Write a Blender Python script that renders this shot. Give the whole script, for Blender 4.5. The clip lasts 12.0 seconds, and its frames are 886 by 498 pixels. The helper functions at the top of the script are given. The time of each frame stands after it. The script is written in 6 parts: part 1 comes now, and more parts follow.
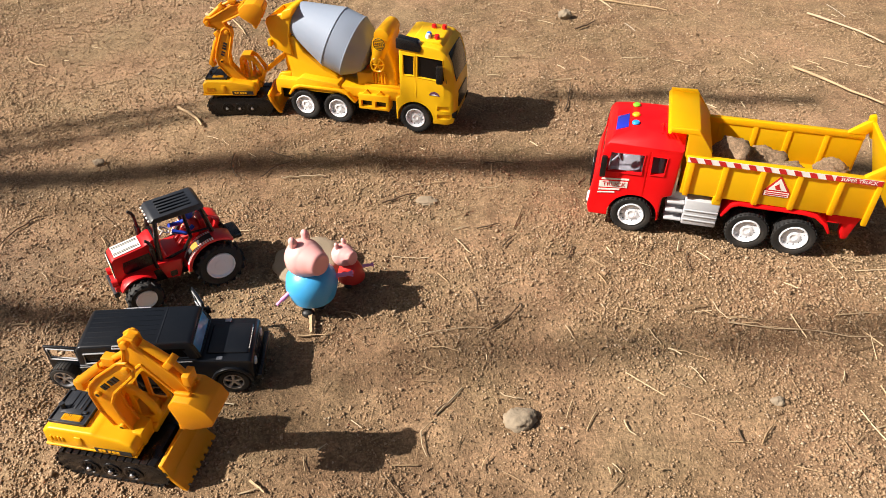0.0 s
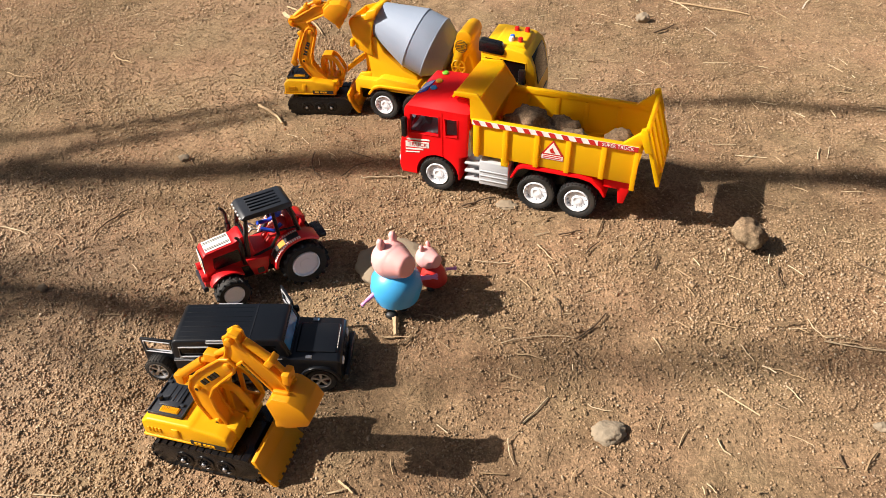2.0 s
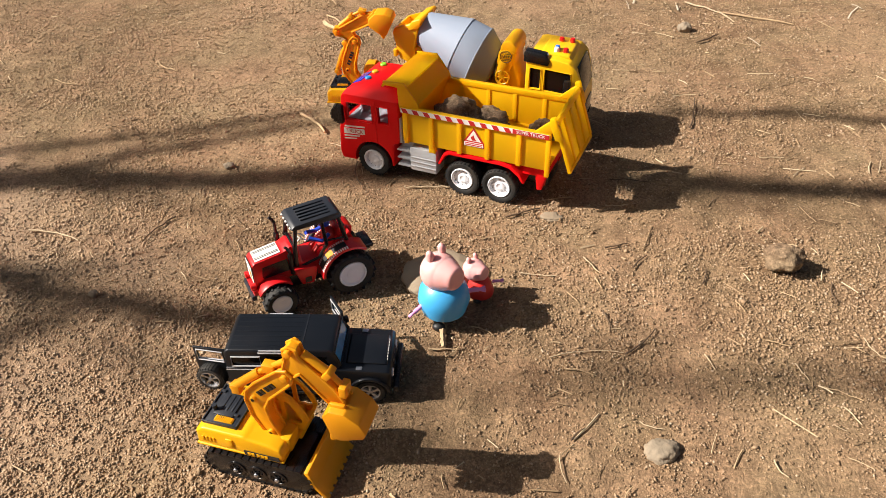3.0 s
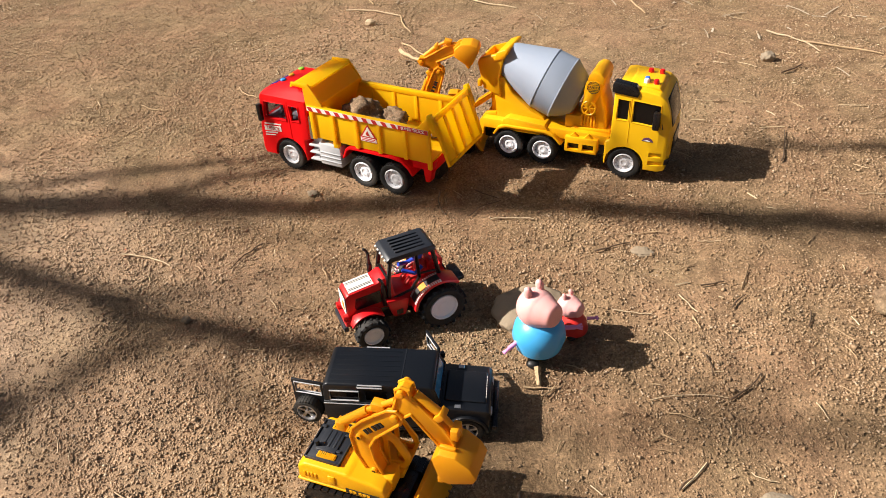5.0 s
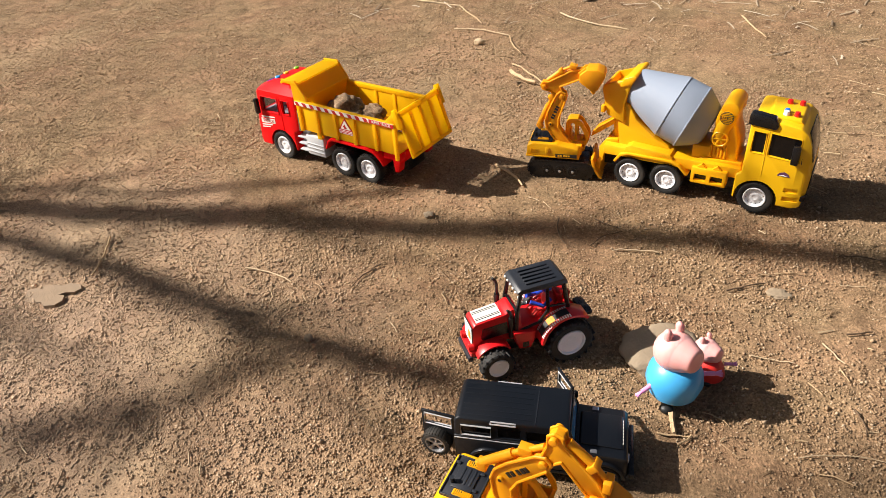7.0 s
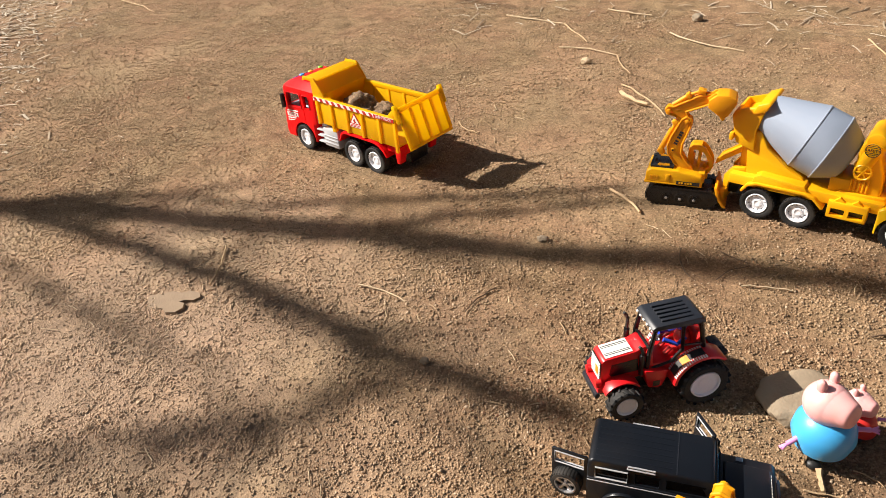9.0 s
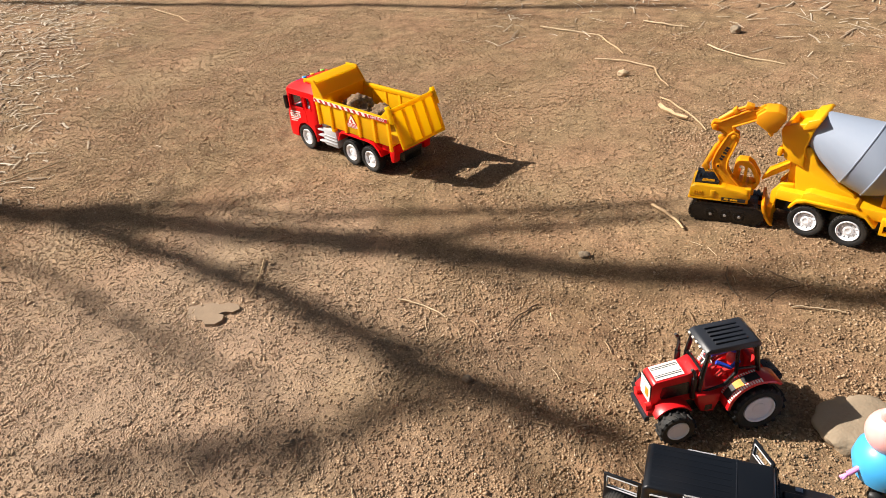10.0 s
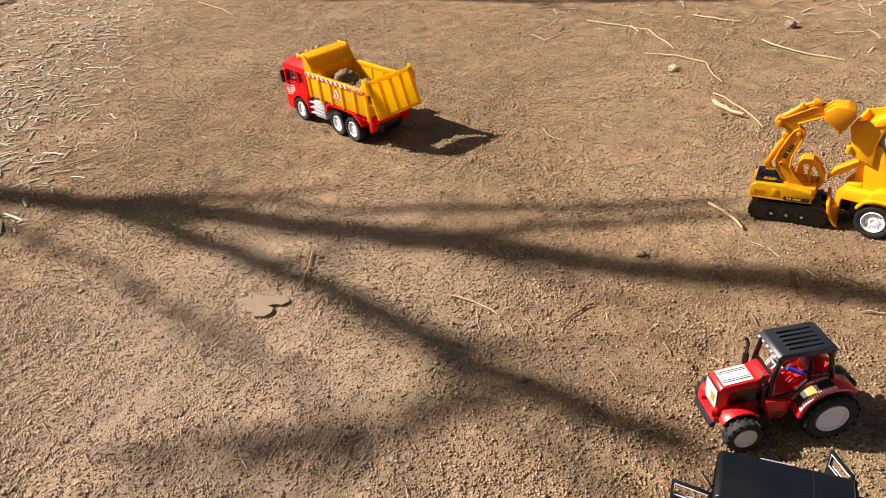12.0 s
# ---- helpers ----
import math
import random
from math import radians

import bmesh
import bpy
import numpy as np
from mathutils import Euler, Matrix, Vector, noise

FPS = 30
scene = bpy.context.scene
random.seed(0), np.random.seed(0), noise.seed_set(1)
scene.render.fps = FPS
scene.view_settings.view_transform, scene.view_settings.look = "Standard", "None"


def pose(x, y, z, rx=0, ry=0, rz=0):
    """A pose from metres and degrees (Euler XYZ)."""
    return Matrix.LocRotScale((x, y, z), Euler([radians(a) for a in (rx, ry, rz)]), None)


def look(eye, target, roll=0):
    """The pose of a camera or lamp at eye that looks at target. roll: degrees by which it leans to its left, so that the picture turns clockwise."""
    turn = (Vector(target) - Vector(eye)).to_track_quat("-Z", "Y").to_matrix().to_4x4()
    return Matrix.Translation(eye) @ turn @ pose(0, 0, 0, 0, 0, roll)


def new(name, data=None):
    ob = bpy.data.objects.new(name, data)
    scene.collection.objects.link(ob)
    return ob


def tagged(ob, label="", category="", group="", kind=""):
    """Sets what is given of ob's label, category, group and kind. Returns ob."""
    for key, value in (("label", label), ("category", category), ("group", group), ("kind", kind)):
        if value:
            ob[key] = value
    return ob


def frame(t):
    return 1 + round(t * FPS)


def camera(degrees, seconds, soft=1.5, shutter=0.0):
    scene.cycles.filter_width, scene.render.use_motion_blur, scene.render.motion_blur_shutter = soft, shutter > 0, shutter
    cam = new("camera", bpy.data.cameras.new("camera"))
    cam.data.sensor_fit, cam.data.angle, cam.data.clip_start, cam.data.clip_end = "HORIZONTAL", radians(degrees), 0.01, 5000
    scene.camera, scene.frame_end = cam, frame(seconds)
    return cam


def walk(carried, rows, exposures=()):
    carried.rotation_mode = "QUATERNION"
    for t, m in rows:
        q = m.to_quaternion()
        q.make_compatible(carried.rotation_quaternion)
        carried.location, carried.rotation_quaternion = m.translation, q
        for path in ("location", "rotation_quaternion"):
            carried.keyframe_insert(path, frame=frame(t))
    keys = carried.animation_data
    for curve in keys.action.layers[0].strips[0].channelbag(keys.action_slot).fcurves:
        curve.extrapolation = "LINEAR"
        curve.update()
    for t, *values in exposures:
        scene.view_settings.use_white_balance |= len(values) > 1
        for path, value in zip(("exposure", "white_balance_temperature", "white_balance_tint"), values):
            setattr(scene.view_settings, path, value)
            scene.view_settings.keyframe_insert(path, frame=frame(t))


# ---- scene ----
cam = camera(64.2, 12.0, soft=0.6)
PATH = [
    (0, (0.023, -0.019, 0.539), (-0.031, 1.543, -0.71), -0.1),
    (0.5, (0.014, -0.018, 0.538), (-0.061, 1.538, -0.716), -0.3),
    (1, (0.005, -0.018, 0.538), (-0.105, 1.536, -0.717), -0.8),
    (1.5, (-0.006, -0.017, 0.538), (-0.156, 1.536, -0.713), -1.0),
    (2, (-0.02, -0.014, 0.54), (-0.205, 1.538, -0.708), -1.2),
    (2.5, (-0.034, -0.013, 0.542), (-0.251, 1.539, -0.7), -1.6),
    (3, (-0.048, -0.011, 0.545), (-0.298, 1.542, -0.69), -1.9),
    (5, (-0.104, -0.003, 0.551), (-0.484, 1.565, -0.631), -3.4),
    (5.5, (-0.119, -0.001, 0.553), (-0.544, 1.564, -0.618), -3.9),
    (6, (-0.135, 0.001, 0.554), (-0.607, 1.561, -0.605), -4.2),
    (6.5, (-0.154, 0.003, 0.559), (-0.677, 1.553, -0.593), -4.4),
    (7, (-0.172, 0.004, 0.561), (-0.749, 1.541, -0.581), -4.6),
    (7.5, (-0.19, 0.004, 0.563), (-0.813, 1.529, -0.572), -4.8),
    (9.5, (-0.255, 0.005, 0.569), (-1.053, 1.484, -0.516), -5.8),
    (10, (-0.269, 0.006, 0.571), (-1.091, 1.479, -0.503), -6.0),
    (10.5, (-0.279, 0.005, 0.57), (-1.129, 1.467, -0.498), -6.4),
    (11, (-0.289, 0.006, 0.567), (-1.173, 1.447, -0.502), -6.4),
    (11.5, (-0.297, 0.005, 0.567), (-1.192, 1.432, -0.512), -6.5),
    (12, (-0.303, 0.004, 0.564), (-1.197, 1.434, -0.512), -6.5),
]
walk(cam, [(t, look(eye, target, roll)) for t, eye, target, roll in PATH])

# ---------------------------------------------------------------- light
SUN_EL, SUN_AZ = 38.5, 11.0            # height of the sun; the way the shadows fall, from +x towards +y
TO_SUN = Vector((-math.cos(radians(SUN_AZ)) * math.cos(radians(SUN_EL)),
                 -math.sin(radians(SUN_AZ)) * math.cos(radians(SUN_EL)), math.sin(radians(SUN_EL))))
world = bpy.data.worlds.new("sky")
scene.world = world
world.use_nodes = True
wn = world.node_tree.nodes
sky = wn.new("ShaderNodeTexSky")
sky.sky_type = "NISHITA"
sky.sun_disc = False
sky.sun_elevation = radians(SUN_EL)
sky.dust_density, sky.ozone_density = 5.0, 0.4
sky.sun_rotation = math.atan2(TO_SUN.x, TO_SUN.y)
wn["Background"].inputs["Strength"].default_value = 0.027
world.node_tree.links.new(sky.outputs[0], wn["Background"].inputs["Color"])
sun_data = bpy.data.lights.new("sun", "SUN")
sun_data.energy, sun_data.angle, sun_data.color = 5.0, radians(0.53), (1.0, 0.925, 0.84)
sun = new("sun", sun_data)
sun.matrix_world = look(TO_SUN * 20, (0, 0, 0))
scene.view_settings.exposure = 0.90

# ---------------------------------------------------------------- materials


def node_material(name):
    m = bpy.data.materials.new(name)
    m.use_nodes = True
    nt = m.node_tree
    return m, nt, nt.nodes["Principled BSDF"], nt.nodes.new, nt.links.new


def surface(name, colour, rough=0.4, metal=0.0, vary=0.12, scale=60.0, bump=0.08, fine=900.0, dust=0.0,
            dust_colour=(0.30, 0.21, 0.13), coat=0.0, sss=0.0, depth=(0.010, 0.0050, 0.0008),
            thin=0.0, shine=0.5):
    """A painted, moulded or natural surface: two scales of tone, a fine relief, and some dust."""
    m, nt, bsdf, node, link = node_material(name)
    co = node("ShaderNodeTexCoord")
    n1, n2 = node("ShaderNodeTexNoise"), node("ShaderNodeTexNoise")
    n1.inputs["Scale"].default_value, n1.inputs["Detail"].default_value = scale, 6
    n2.inputs["Scale"].default_value, n2.inputs["Detail"].default_value = fine, 3
    for n in (n1, n2):
        link(co.outputs["Object"], n.inputs["Vector"])
    dark = node("ShaderNodeMixRGB")
    dark.inputs[1].default_value = (*[c * (1 - vary) for c in colour], 1)
    dark.inputs[2].default_value = (*[min(1, c * (1 + vary)) for c in colour], 1)
    link(n1.outputs["Fac"], dark.inputs[0])
    out = dark.outputs[0]
    if dust:
        ramp = node("ShaderNodeMapRange")
        ramp.inputs["From Min"].default_value, ramp.inputs["From Max"].default_value = 0.45, 0.8
        ramp.inputs["To Max"].default_value = dust
        link(n1.outputs["Fac"], ramp.inputs["Value"])
        mix = node("ShaderNodeMixRGB")
        mix.inputs[2].default_value = (*dust_colour, 1)
        link(ramp.outputs[0], mix.inputs[0])
        link(out, mix.inputs[1])
        out = mix.outputs[0]
    link(out, bsdf.inputs["Base Color"])
    rr = node("ShaderNodeMapRange")
    rr.inputs["To Min"].default_value, rr.inputs["To Max"].default_value = rough * 0.8, min(1, rough * 1.25)
    link(n2.outputs["Fac"], rr.inputs["Value"])
    link(rr.outputs[0], bsdf.inputs["Roughness"])
    bsdf.inputs["Metallic"].default_value = metal
    bsdf.inputs["Specular IOR Level"].default_value = shine
    bsdf.inputs["Coat Weight"].default_value = coat
    if sss:
        bsdf.inputs["Subsurface Weight"].default_value = sss
        bsdf.inputs["Subsurface Scale"].default_value = 1.0
        bsdf.inputs["Subsurface Radius"].default_value = depth
    b = node("ShaderNodeBump")
    b.inputs["Strength"].default_value, b.inputs["Distance"].default_value = bump, 0.001
    link(n2.outputs["Fac"], b.inputs["Height"])
    link(b.outputs[0], bsdf.inputs["Normal"])
    if thin:
        # light that comes through the thin moulded wall
        tl, mx = node("ShaderNodeBsdfTranslucent"), node("ShaderNodeMixShader")
        link(out, tl.inputs["Color"])
        mx.inputs[0].default_value = thin
        link(bsdf.outputs[0], mx.inputs[1])
        link(tl.outputs[0], mx.inputs[2])
        link(mx.outputs[0], nt.nodes["Material Output"].inputs["Surface"])
    return m


def bleached(node, link, place, colour, pale):
    """The colour, gone paler where a patch of soil has dried out."""
    dist = node("ShaderNodeVectorMath")
    dist.operation = "DISTANCE"
    dist.inputs[1].default_value = (-0.95, 0.36, 0.0)
    wob = node("ShaderNodeTexNoise")
    wob.inputs["Scale"].default_value, wob.inputs["Detail"].default_value = 7.0, 5
    link(place, dist.inputs[0])
    link(place, wob.inputs["Vector"])
    add = node("ShaderNodeMath")
    add.operation = "MULTIPLY_ADD"
    add.inputs[1].default_value = 0.5
    link(wob.outputs["Fac"], add.inputs[0])
    link(dist.outputs["Value"], add.inputs[2])
    fade = node("ShaderNodeMapRange")
    fade.inputs["From Min"].default_value, fade.inputs["From Max"].default_value = 0.85, 0.30
    fade.inputs["To Max"].default_value = 0.45
    link(add.outputs[0], fade.inputs["Value"])
    mix = node("ShaderNodeMixRGB")
    mix.inputs[2].default_value = (pale[0] * 1.35, pale[1] * 1.48, pale[2] * 1.8, 1)
    link(fade.outputs[0], mix.inputs[0])
    link(colour, mix.inputs[1])
    return mix.outputs[0]


def soil_material(name, low, high, pale, relief=1.0):
    """Dry sandy soil: sharp crumbs of a few millimetres, damp and pale patches, smoother trodden places."""
    m, nt, bsdf, node, link = node_material(name)
    co = node("ShaderNodeTexCoord")
    big, mid, fine, grit = (node("ShaderNodeTexNoise") for _ in range(4))
    for n, s, d in ((big, 2.4, 6), (mid, 24, 6), (fine, 230, 7), (grit, 620, 3)):
        n.inputs["Scale"].default_value, n.inputs["Detail"].default_value = s, d
        link(co.outputs["Object"], n.inputs["Vector"])

    def span(src, lo, hi, a, b):
        r = node("ShaderNodeMapRange")
        r.inputs["From Min"].default_value, r.inputs["From Max"].default_value = lo, hi
        r.inputs["To Min"].default_value, r.inputs["To Max"].default_value = a, b
        link(src, r.inputs["Value"])
        return r.outputs[0]
    a, b, c = (node("ShaderNodeMixRGB") for _ in range(3))
    a.inputs[1].default_value, a.inputs[2].default_value = (*low, 1), (*high, 1)
    link(span(mid.outputs["Fac"], 0.32, 0.68, 0, 1), a.inputs[0])
    c.inputs[2].default_value = (*pale, 1)
    link(span(big.outputs["Fac"], 0.48, 0.72, 0, 0.6), c.inputs[0])
    link(a.outputs[0], c.inputs[1])
    b.blend_type = "MULTIPLY"
    b.inputs[0].default_value = 0.85
    link(c.outputs[0], b.inputs[1])
    speck = node("ShaderNodeMath")
    speck.operation = "MULTIPLY"
    link(span(fine.outputs["Fac"], 0.33, 0.66, 0.74, 1.26), speck.inputs[0])
    link(span(grit.outputs["Fac"], 0.30, 0.70, 0.78, 1.22), speck.inputs[1])
    link(speck.outputs[0], b.inputs[2])
    hue, tint = node("ShaderNodeTexNoise"), node("ShaderNodeMixRGB")
    hue.inputs["Scale"].default_value, hue.inputs["Detail"].default_value = 6.5, 4
    link(co.outputs["Object"], hue.inputs["Vector"])
    tint.inputs[1].default_value, tint.inputs[2].default_value = (1.03, 0.97, 0.96, 1), (0.95, 0.99, 0.95, 1)
    link(span(hue.outputs["Fac"], 0.38, 0.62, 0, 1), tint.inputs[0])
    toned = node("ShaderNodeMixRGB")
    toned.blend_type = "MULTIPLY"
    toned.inputs[0].default_value = 1.0
    link(b.outputs[0], toned.inputs[1])
    link(tint.outputs[0], toned.inputs[2])
    link(bleached(node, link, co.outputs["Object"], toned.outputs[0], pale), bsdf.inputs["Base Color"])
    bsdf.inputs["Roughness"].default_value = 0.95
    bsdf.inputs["Specular IOR Level"].default_value = 0.2
    # granules: two sizes of uneven domes
    warp = node("ShaderNodeVectorMath")
    warp.operation = "MULTIPLY_ADD"
    warp.inputs[1].default_value = (0.006, 0.006, 0.006)
    link(fine.outputs["Color"], warp.inputs[0])
    link(co.outputs["Object"], warp.inputs[2])
    last = None
    rough_here = span(big.outputs["Fac"], 0.44, 0.64, 0.75 * relief, 0.4 * relief)
    for s, d in ((420, 0.0011), (900, 0.0008)):
        v = node("ShaderNodeTexVoronoi")
        v.inputs["Scale"].default_value = s
        link(warp.outputs[0], v.inputs["Vector"])
        lump_h = node("ShaderNodeMath")
        lump_h.operation = "MULTIPLY"
        bw = node("ShaderNodeRGBToBW")
        link(v.outputs["Color"], bw.inputs[0])
        link(span(v.outputs["Distance"], 0.0, 0.75, 1.0, 0.0), lump_h.inputs[0])
        link(span(bw.outputs[0], 0.2, 0.8, 0.35, 1.25), lump_h.inputs[1])
        bump = node("ShaderNodeBump")
        bump.inputs["Distance"].default_value = d
        link(rough_here, bump.inputs["Strength"])
        link(lump_h.outputs[0], bump.inputs["Height"])
        if last:
            link(last, bump.inputs["Normal"])
        else:
            grain = span(bw.outputs[0], 0.15, 0.85, 0.74, 1.28)
        last = bump.outputs[0]
    b2 = node("ShaderNodeBump")
    b2.inputs["Strength"].default_value, b2.inputs["Distance"].default_value = 0.6 * relief, 0.0020
    link(fine.outputs["Fac"], b2.inputs["Height"])
    link(last, b2.inputs["Normal"])
    link(b2.outputs[0], bsdf.inputs["Normal"])
    both = node("ShaderNodeMath")
    both.operation = "MULTIPLY"
    link(speck.outputs[0], both.inputs[0])
    link(grain, both.inputs[1])
    link(both.outputs[0], b.inputs[2])
    return m


def scattered(name, tones, rough=0.9):
    """Many small pieces in one mesh, each with a tone of its own."""
    m, nt, bsdf, node, link = node_material(name)
    g = node("ShaderNodeNewGeometry")
    ramp = node("ShaderNodeValToRGB")
    ramp.color_ramp.interpolation = "LINEAR"
    e = ramp.color_ramp.elements
    while len(e) < len(tones):
        e.new(0.5)
    for i, t in enumerate(tones):
        e[i].position, e[i].color = i / (len(tones) - 1), (*t, 1)
    link(g.outputs["Random Per Island"], ramp.inputs[0])
    n = node("ShaderNodeTexNoise")
    n.inputs["Scale"].default_value = 700
    mix = node("ShaderNodeMixRGB")
    mix.blend_type = "OVERLAY"
    mix.inputs[0].default_value = 0.25
    link(ramp.outputs[0], mix.inputs[1])
    link(n.outputs["Fac"], mix.inputs[2])
    co = node("ShaderNodeTexCoord")
    link(bleached(node, link, co.outputs["Object"], mix.outputs[0], (0.40, 0.275, 0.170)), bsdf.inputs["Base Color"])
    bsdf.inputs["Roughness"].default_value = rough
    bsdf.inputs["Specular IOR Level"].default_value = 0.25
    return m


def glass_material(name, tint, rough=0.05):
    m, nt, bsdf, node, link = node_material(name)
    bsdf.inputs["Base Color"].default_value = (*tint, 1)
    bsdf.inputs["Transmission Weight"].default_value = 1.0
    bsdf.inputs["Roughness"].default_value = rough
    bsdf.inputs["IOR"].default_value = 1.05
    return m


SOIL = soil_material("sandy_soil", (0.185, 0.117, 0.066), (0.318, 0.209, 0.121), (0.345, 0.234, 0.143))
CLOD = soil_material("soil_clod", (0.16, 0.110, 0.068), (0.29, 0.205, 0.130), (0.29, 0.205, 0.132), 0.8)
CRUST = surface("caked_soil", (0.255, 0.182, 0.118), 0.95, vary=0.2, scale=60, bump=0.8, fine=600)
CRUMBS = scattered("soil_crumbs", [(0.16, 0.104, 0.060), (0.24, 0.158, 0.091), (0.29, 0.193, 0.112), (0.32, 0.213, 0.124), (0.34, 0.228, 0.133), (0.35, 0.236, 0.139), (0.365, 0.248, 0.148), (0.38, 0.262, 0.158), (0.39, 0.272, 0.166), (0.52, 0.40, 0.28)])
STRAW = scattered("dry_straw", [(0.16, 0.10, 0.055), (0.33, 0.225, 0.125), (0.46, 0.34, 0.20), (0.62, 0.50, 0.33)], 0.7)
STRAW_PALE = scattered("bleached_straw", [(0.17, 0.12, 0.08), (0.30, 0.225, 0.15), (0.38, 0.30, 0.21), (0.46, 0.38, 0.28), (0.62, 0.54, 0.43)], 0.8)
TWIG = surface("dry_twig", (0.46, 0.32, 0.18), 0.8, vary=0.35, scale=90, bump=0.4)
TWIG_DARK = surface("dark_twig", (0.11, 0.068, 0.038), 0.85, vary=0.35, scale=90, bump=0.4)
WOOD_PALE = surface("pale_dry_wood", (0.50, 0.38, 0.24), 0.8, vary=0.3, scale=70, bump=0.4)
STONE = surface("grey_brown_stone", (0.27, 0.215, 0.15), 0.9, vary=0.45, scale=60, bump=1.0, fine=420, dust=0.5, dust_colour=(0.36, 0.26, 0.16))
STONE_TAN = surface("tan_flat_stone", (0.265, 0.205, 0.138), 0.9, vary=0.3, scale=30, bump=0.8, fine=300)
BARK = surface("bark", (0.10, 0.075, 0.055), 0.9, vary=0.4, scale=14, bump=0.8, fine=80)
YELLOW = surface("yellow_plastic", (0.98, 0.62, 0.006), 0.36, vary=0.03, bump=0.05, dust=0.02, thin=0.45)
# same plastic as YELLOW, colour and translucency raised to imitate sun glowing through
YELLOW_BACKLIT = surface("backlit_yellow_plastic", (0.99, 0.74, 0.008), 0.36, vary=0.03, bump=0.05, dust=0.02, thin=0.66)
CAB_YELLOW = surface("bright_yellow_plastic", (0.99, 0.57, 0.008), 0.34, vary=0.03, bump=0.05, dust=0.02, thin=0.15)
EMBLEM = surface("purple_emblem", (0.10, 0.035, 0.09), 0.5, vary=0.2, scale=400, bump=0.03)
AMBER = surface("amber_yellow_plastic", (0.97, 0.50, 0.005), 0.36, vary=0.04, bump=0.05, dust=0.03, thin=0.22)
ORANGE = surface("orange_yellow_plastic", (0.94, 0.42, 0.006), 0.42, vary=0.05, bump=0.06, dust=0.04, thin=0.25)
RED = surface("red_plastic", (0.80, 0.005, 0.008), 0.36, vary=0.05, bump=0.04, dust=0.02, shine=0.2)
TRACTOR_RED = surface("tractor_red_plastic", (0.70, 0.010, 0.014), 0.34, vary=0.06, bump=0.04, dust=0.08, coat=0.2)
BLACK = surface("black_plastic", (0.006, 0.006, 0.007), 0.28, vary=0.3, bump=0.08, dust=0.015)
DARK_GREY = surface("dark_grey_plastic", (0.016, 0.019, 0.026), 0.42, vary=0.2, bump=0.1, dust=0.03)
TYRE = surface("black_tyre_rubber", (0.010, 0.010, 0.010), 0.7, vary=0.3, bump=0.3, dust=0.10)
WHITE = surface("white_plastic", (0.84, 0.85, 0.88), 0.4, vary=0.04, bump=0.06, dust=0.03)
GREY = surface("light_grey_plastic", (0.47, 0.48, 0.50), 0.4, vary=0.06, bump=0.06, dust=0.08)
DRUM = surface("blue_grey_plastic", (0.275, 0.325, 0.415), 0.65, vary=0.04, bump=0.05, dust=0.05)
JEEP_BLACK = surface("matt_black_paint", (0.007, 0.009, 0.013), 0.32, vary=0.2, scale=25, bump=0.06, dust=0.02)
SILVER = surface("silver_paint", (0.55, 0.55, 0.57), 0.3, metal=0.8, vary=0.08, bump=0.05)
PINK = surface("pink_vinyl", (0.86, 0.42, 0.40), 0.42, vary=0.04, bump=0.03, sss=0.2, depth=(0.004, 0.002, 0.0015))
LILAC = surface("lilac_pink_vinyl", (0.72, 0.28, 0.55), 0.42, vary=0.04, bump=0.03)
BLUE = surface("sky_blue_vinyl", (0.065, 0.41, 0.80), 0.36, vary=0.04, bump=0.03, coat=0.2)
RED_VINYL = surface("red_vinyl", (0.66, 0.03, 0.025), 0.4, vary=0.05, bump=0.03)
BLUE_DOLL = surface("deep_blue_plastic", (0.02, 0.06, 0.48), 0.35, vary=0.05, bump=0.03)
STICKER_RED = surface("red_sticker", (0.50, 0.015, 0.012), 0.5, vary=0.06, bump=0.03)
STICKER_WHITE = surface("white_sticker", (0.78, 0.75, 0.70), 0.5, vary=0.05, bump=0.03)
STICKER_BLACK = surface("black_sticker", (0.015, 0.015, 0.015), 0.5, vary=0.1, bump=0.03)
STICKER_ORANGE = surface("orange_sticker", (0.85, 0.25, 0.01), 0.5, vary=0.25, scale=300, bump=0.03)
BTN_BLUE = surface("blue_button", (0.03, 0.30, 0.75), 0.3, coat=0.3)
BTN_GREEN = surface("green_button", (0.22, 0.60, 0.03), 0.3, coat=0.3)
BTN_YELLOW = surface("yellow_button", (0.85, 0.50, 0.02), 0.3, coat=0.3)
PANEL_BLUE = surface("dark_blue_panel", (0.02, 0.03, 0.42), 0.15, coat=0.6)
LAMP_RED = surface("red_lens", (0.70, 0.010, 0.008), 0.15, coat=0.6)
LAMP_BLUE = surface("blue_lens", (0.03, 0.16, 0.80), 0.15, coat=0.6)
DARK_GLASS = surface("dark_tinted_window", (0.006, 0.005, 0.005), 0.16, vary=0.2, bump=0.01, shine=0.3)
BLUE_GLASS = surface("blue_tinted_windscreen", (0.07, 0.30, 0.56), 0.12, vary=0.5, scale=90, bump=0.01, coat=0.6)
CLEAR = glass_material("clear_plastic_window", (0.50, 0.50, 0.55))

# ---------------------------------------------------------------- mesh helpers


def merge(bm, tmp):
    me = bpy.data.meshes.new("tmp")
    tmp.to_mesh(me)
    tmp.free()
    bm.from_mesh(me)
    bpy.data.meshes.remove(me)
    return bm


def bevelled(tmp, b, seg=2):
    if b > 0:
        edges = [e for e in tmp.edges if len(e.link_faces) == 2 and e.calc_face_angle(0) > 0.35]
        bmesh.ops.bevel(tmp, geom=edges, offset=b, segments=seg, profile=0.5, affect="EDGES", clamp_overlap=True)
    return tmp


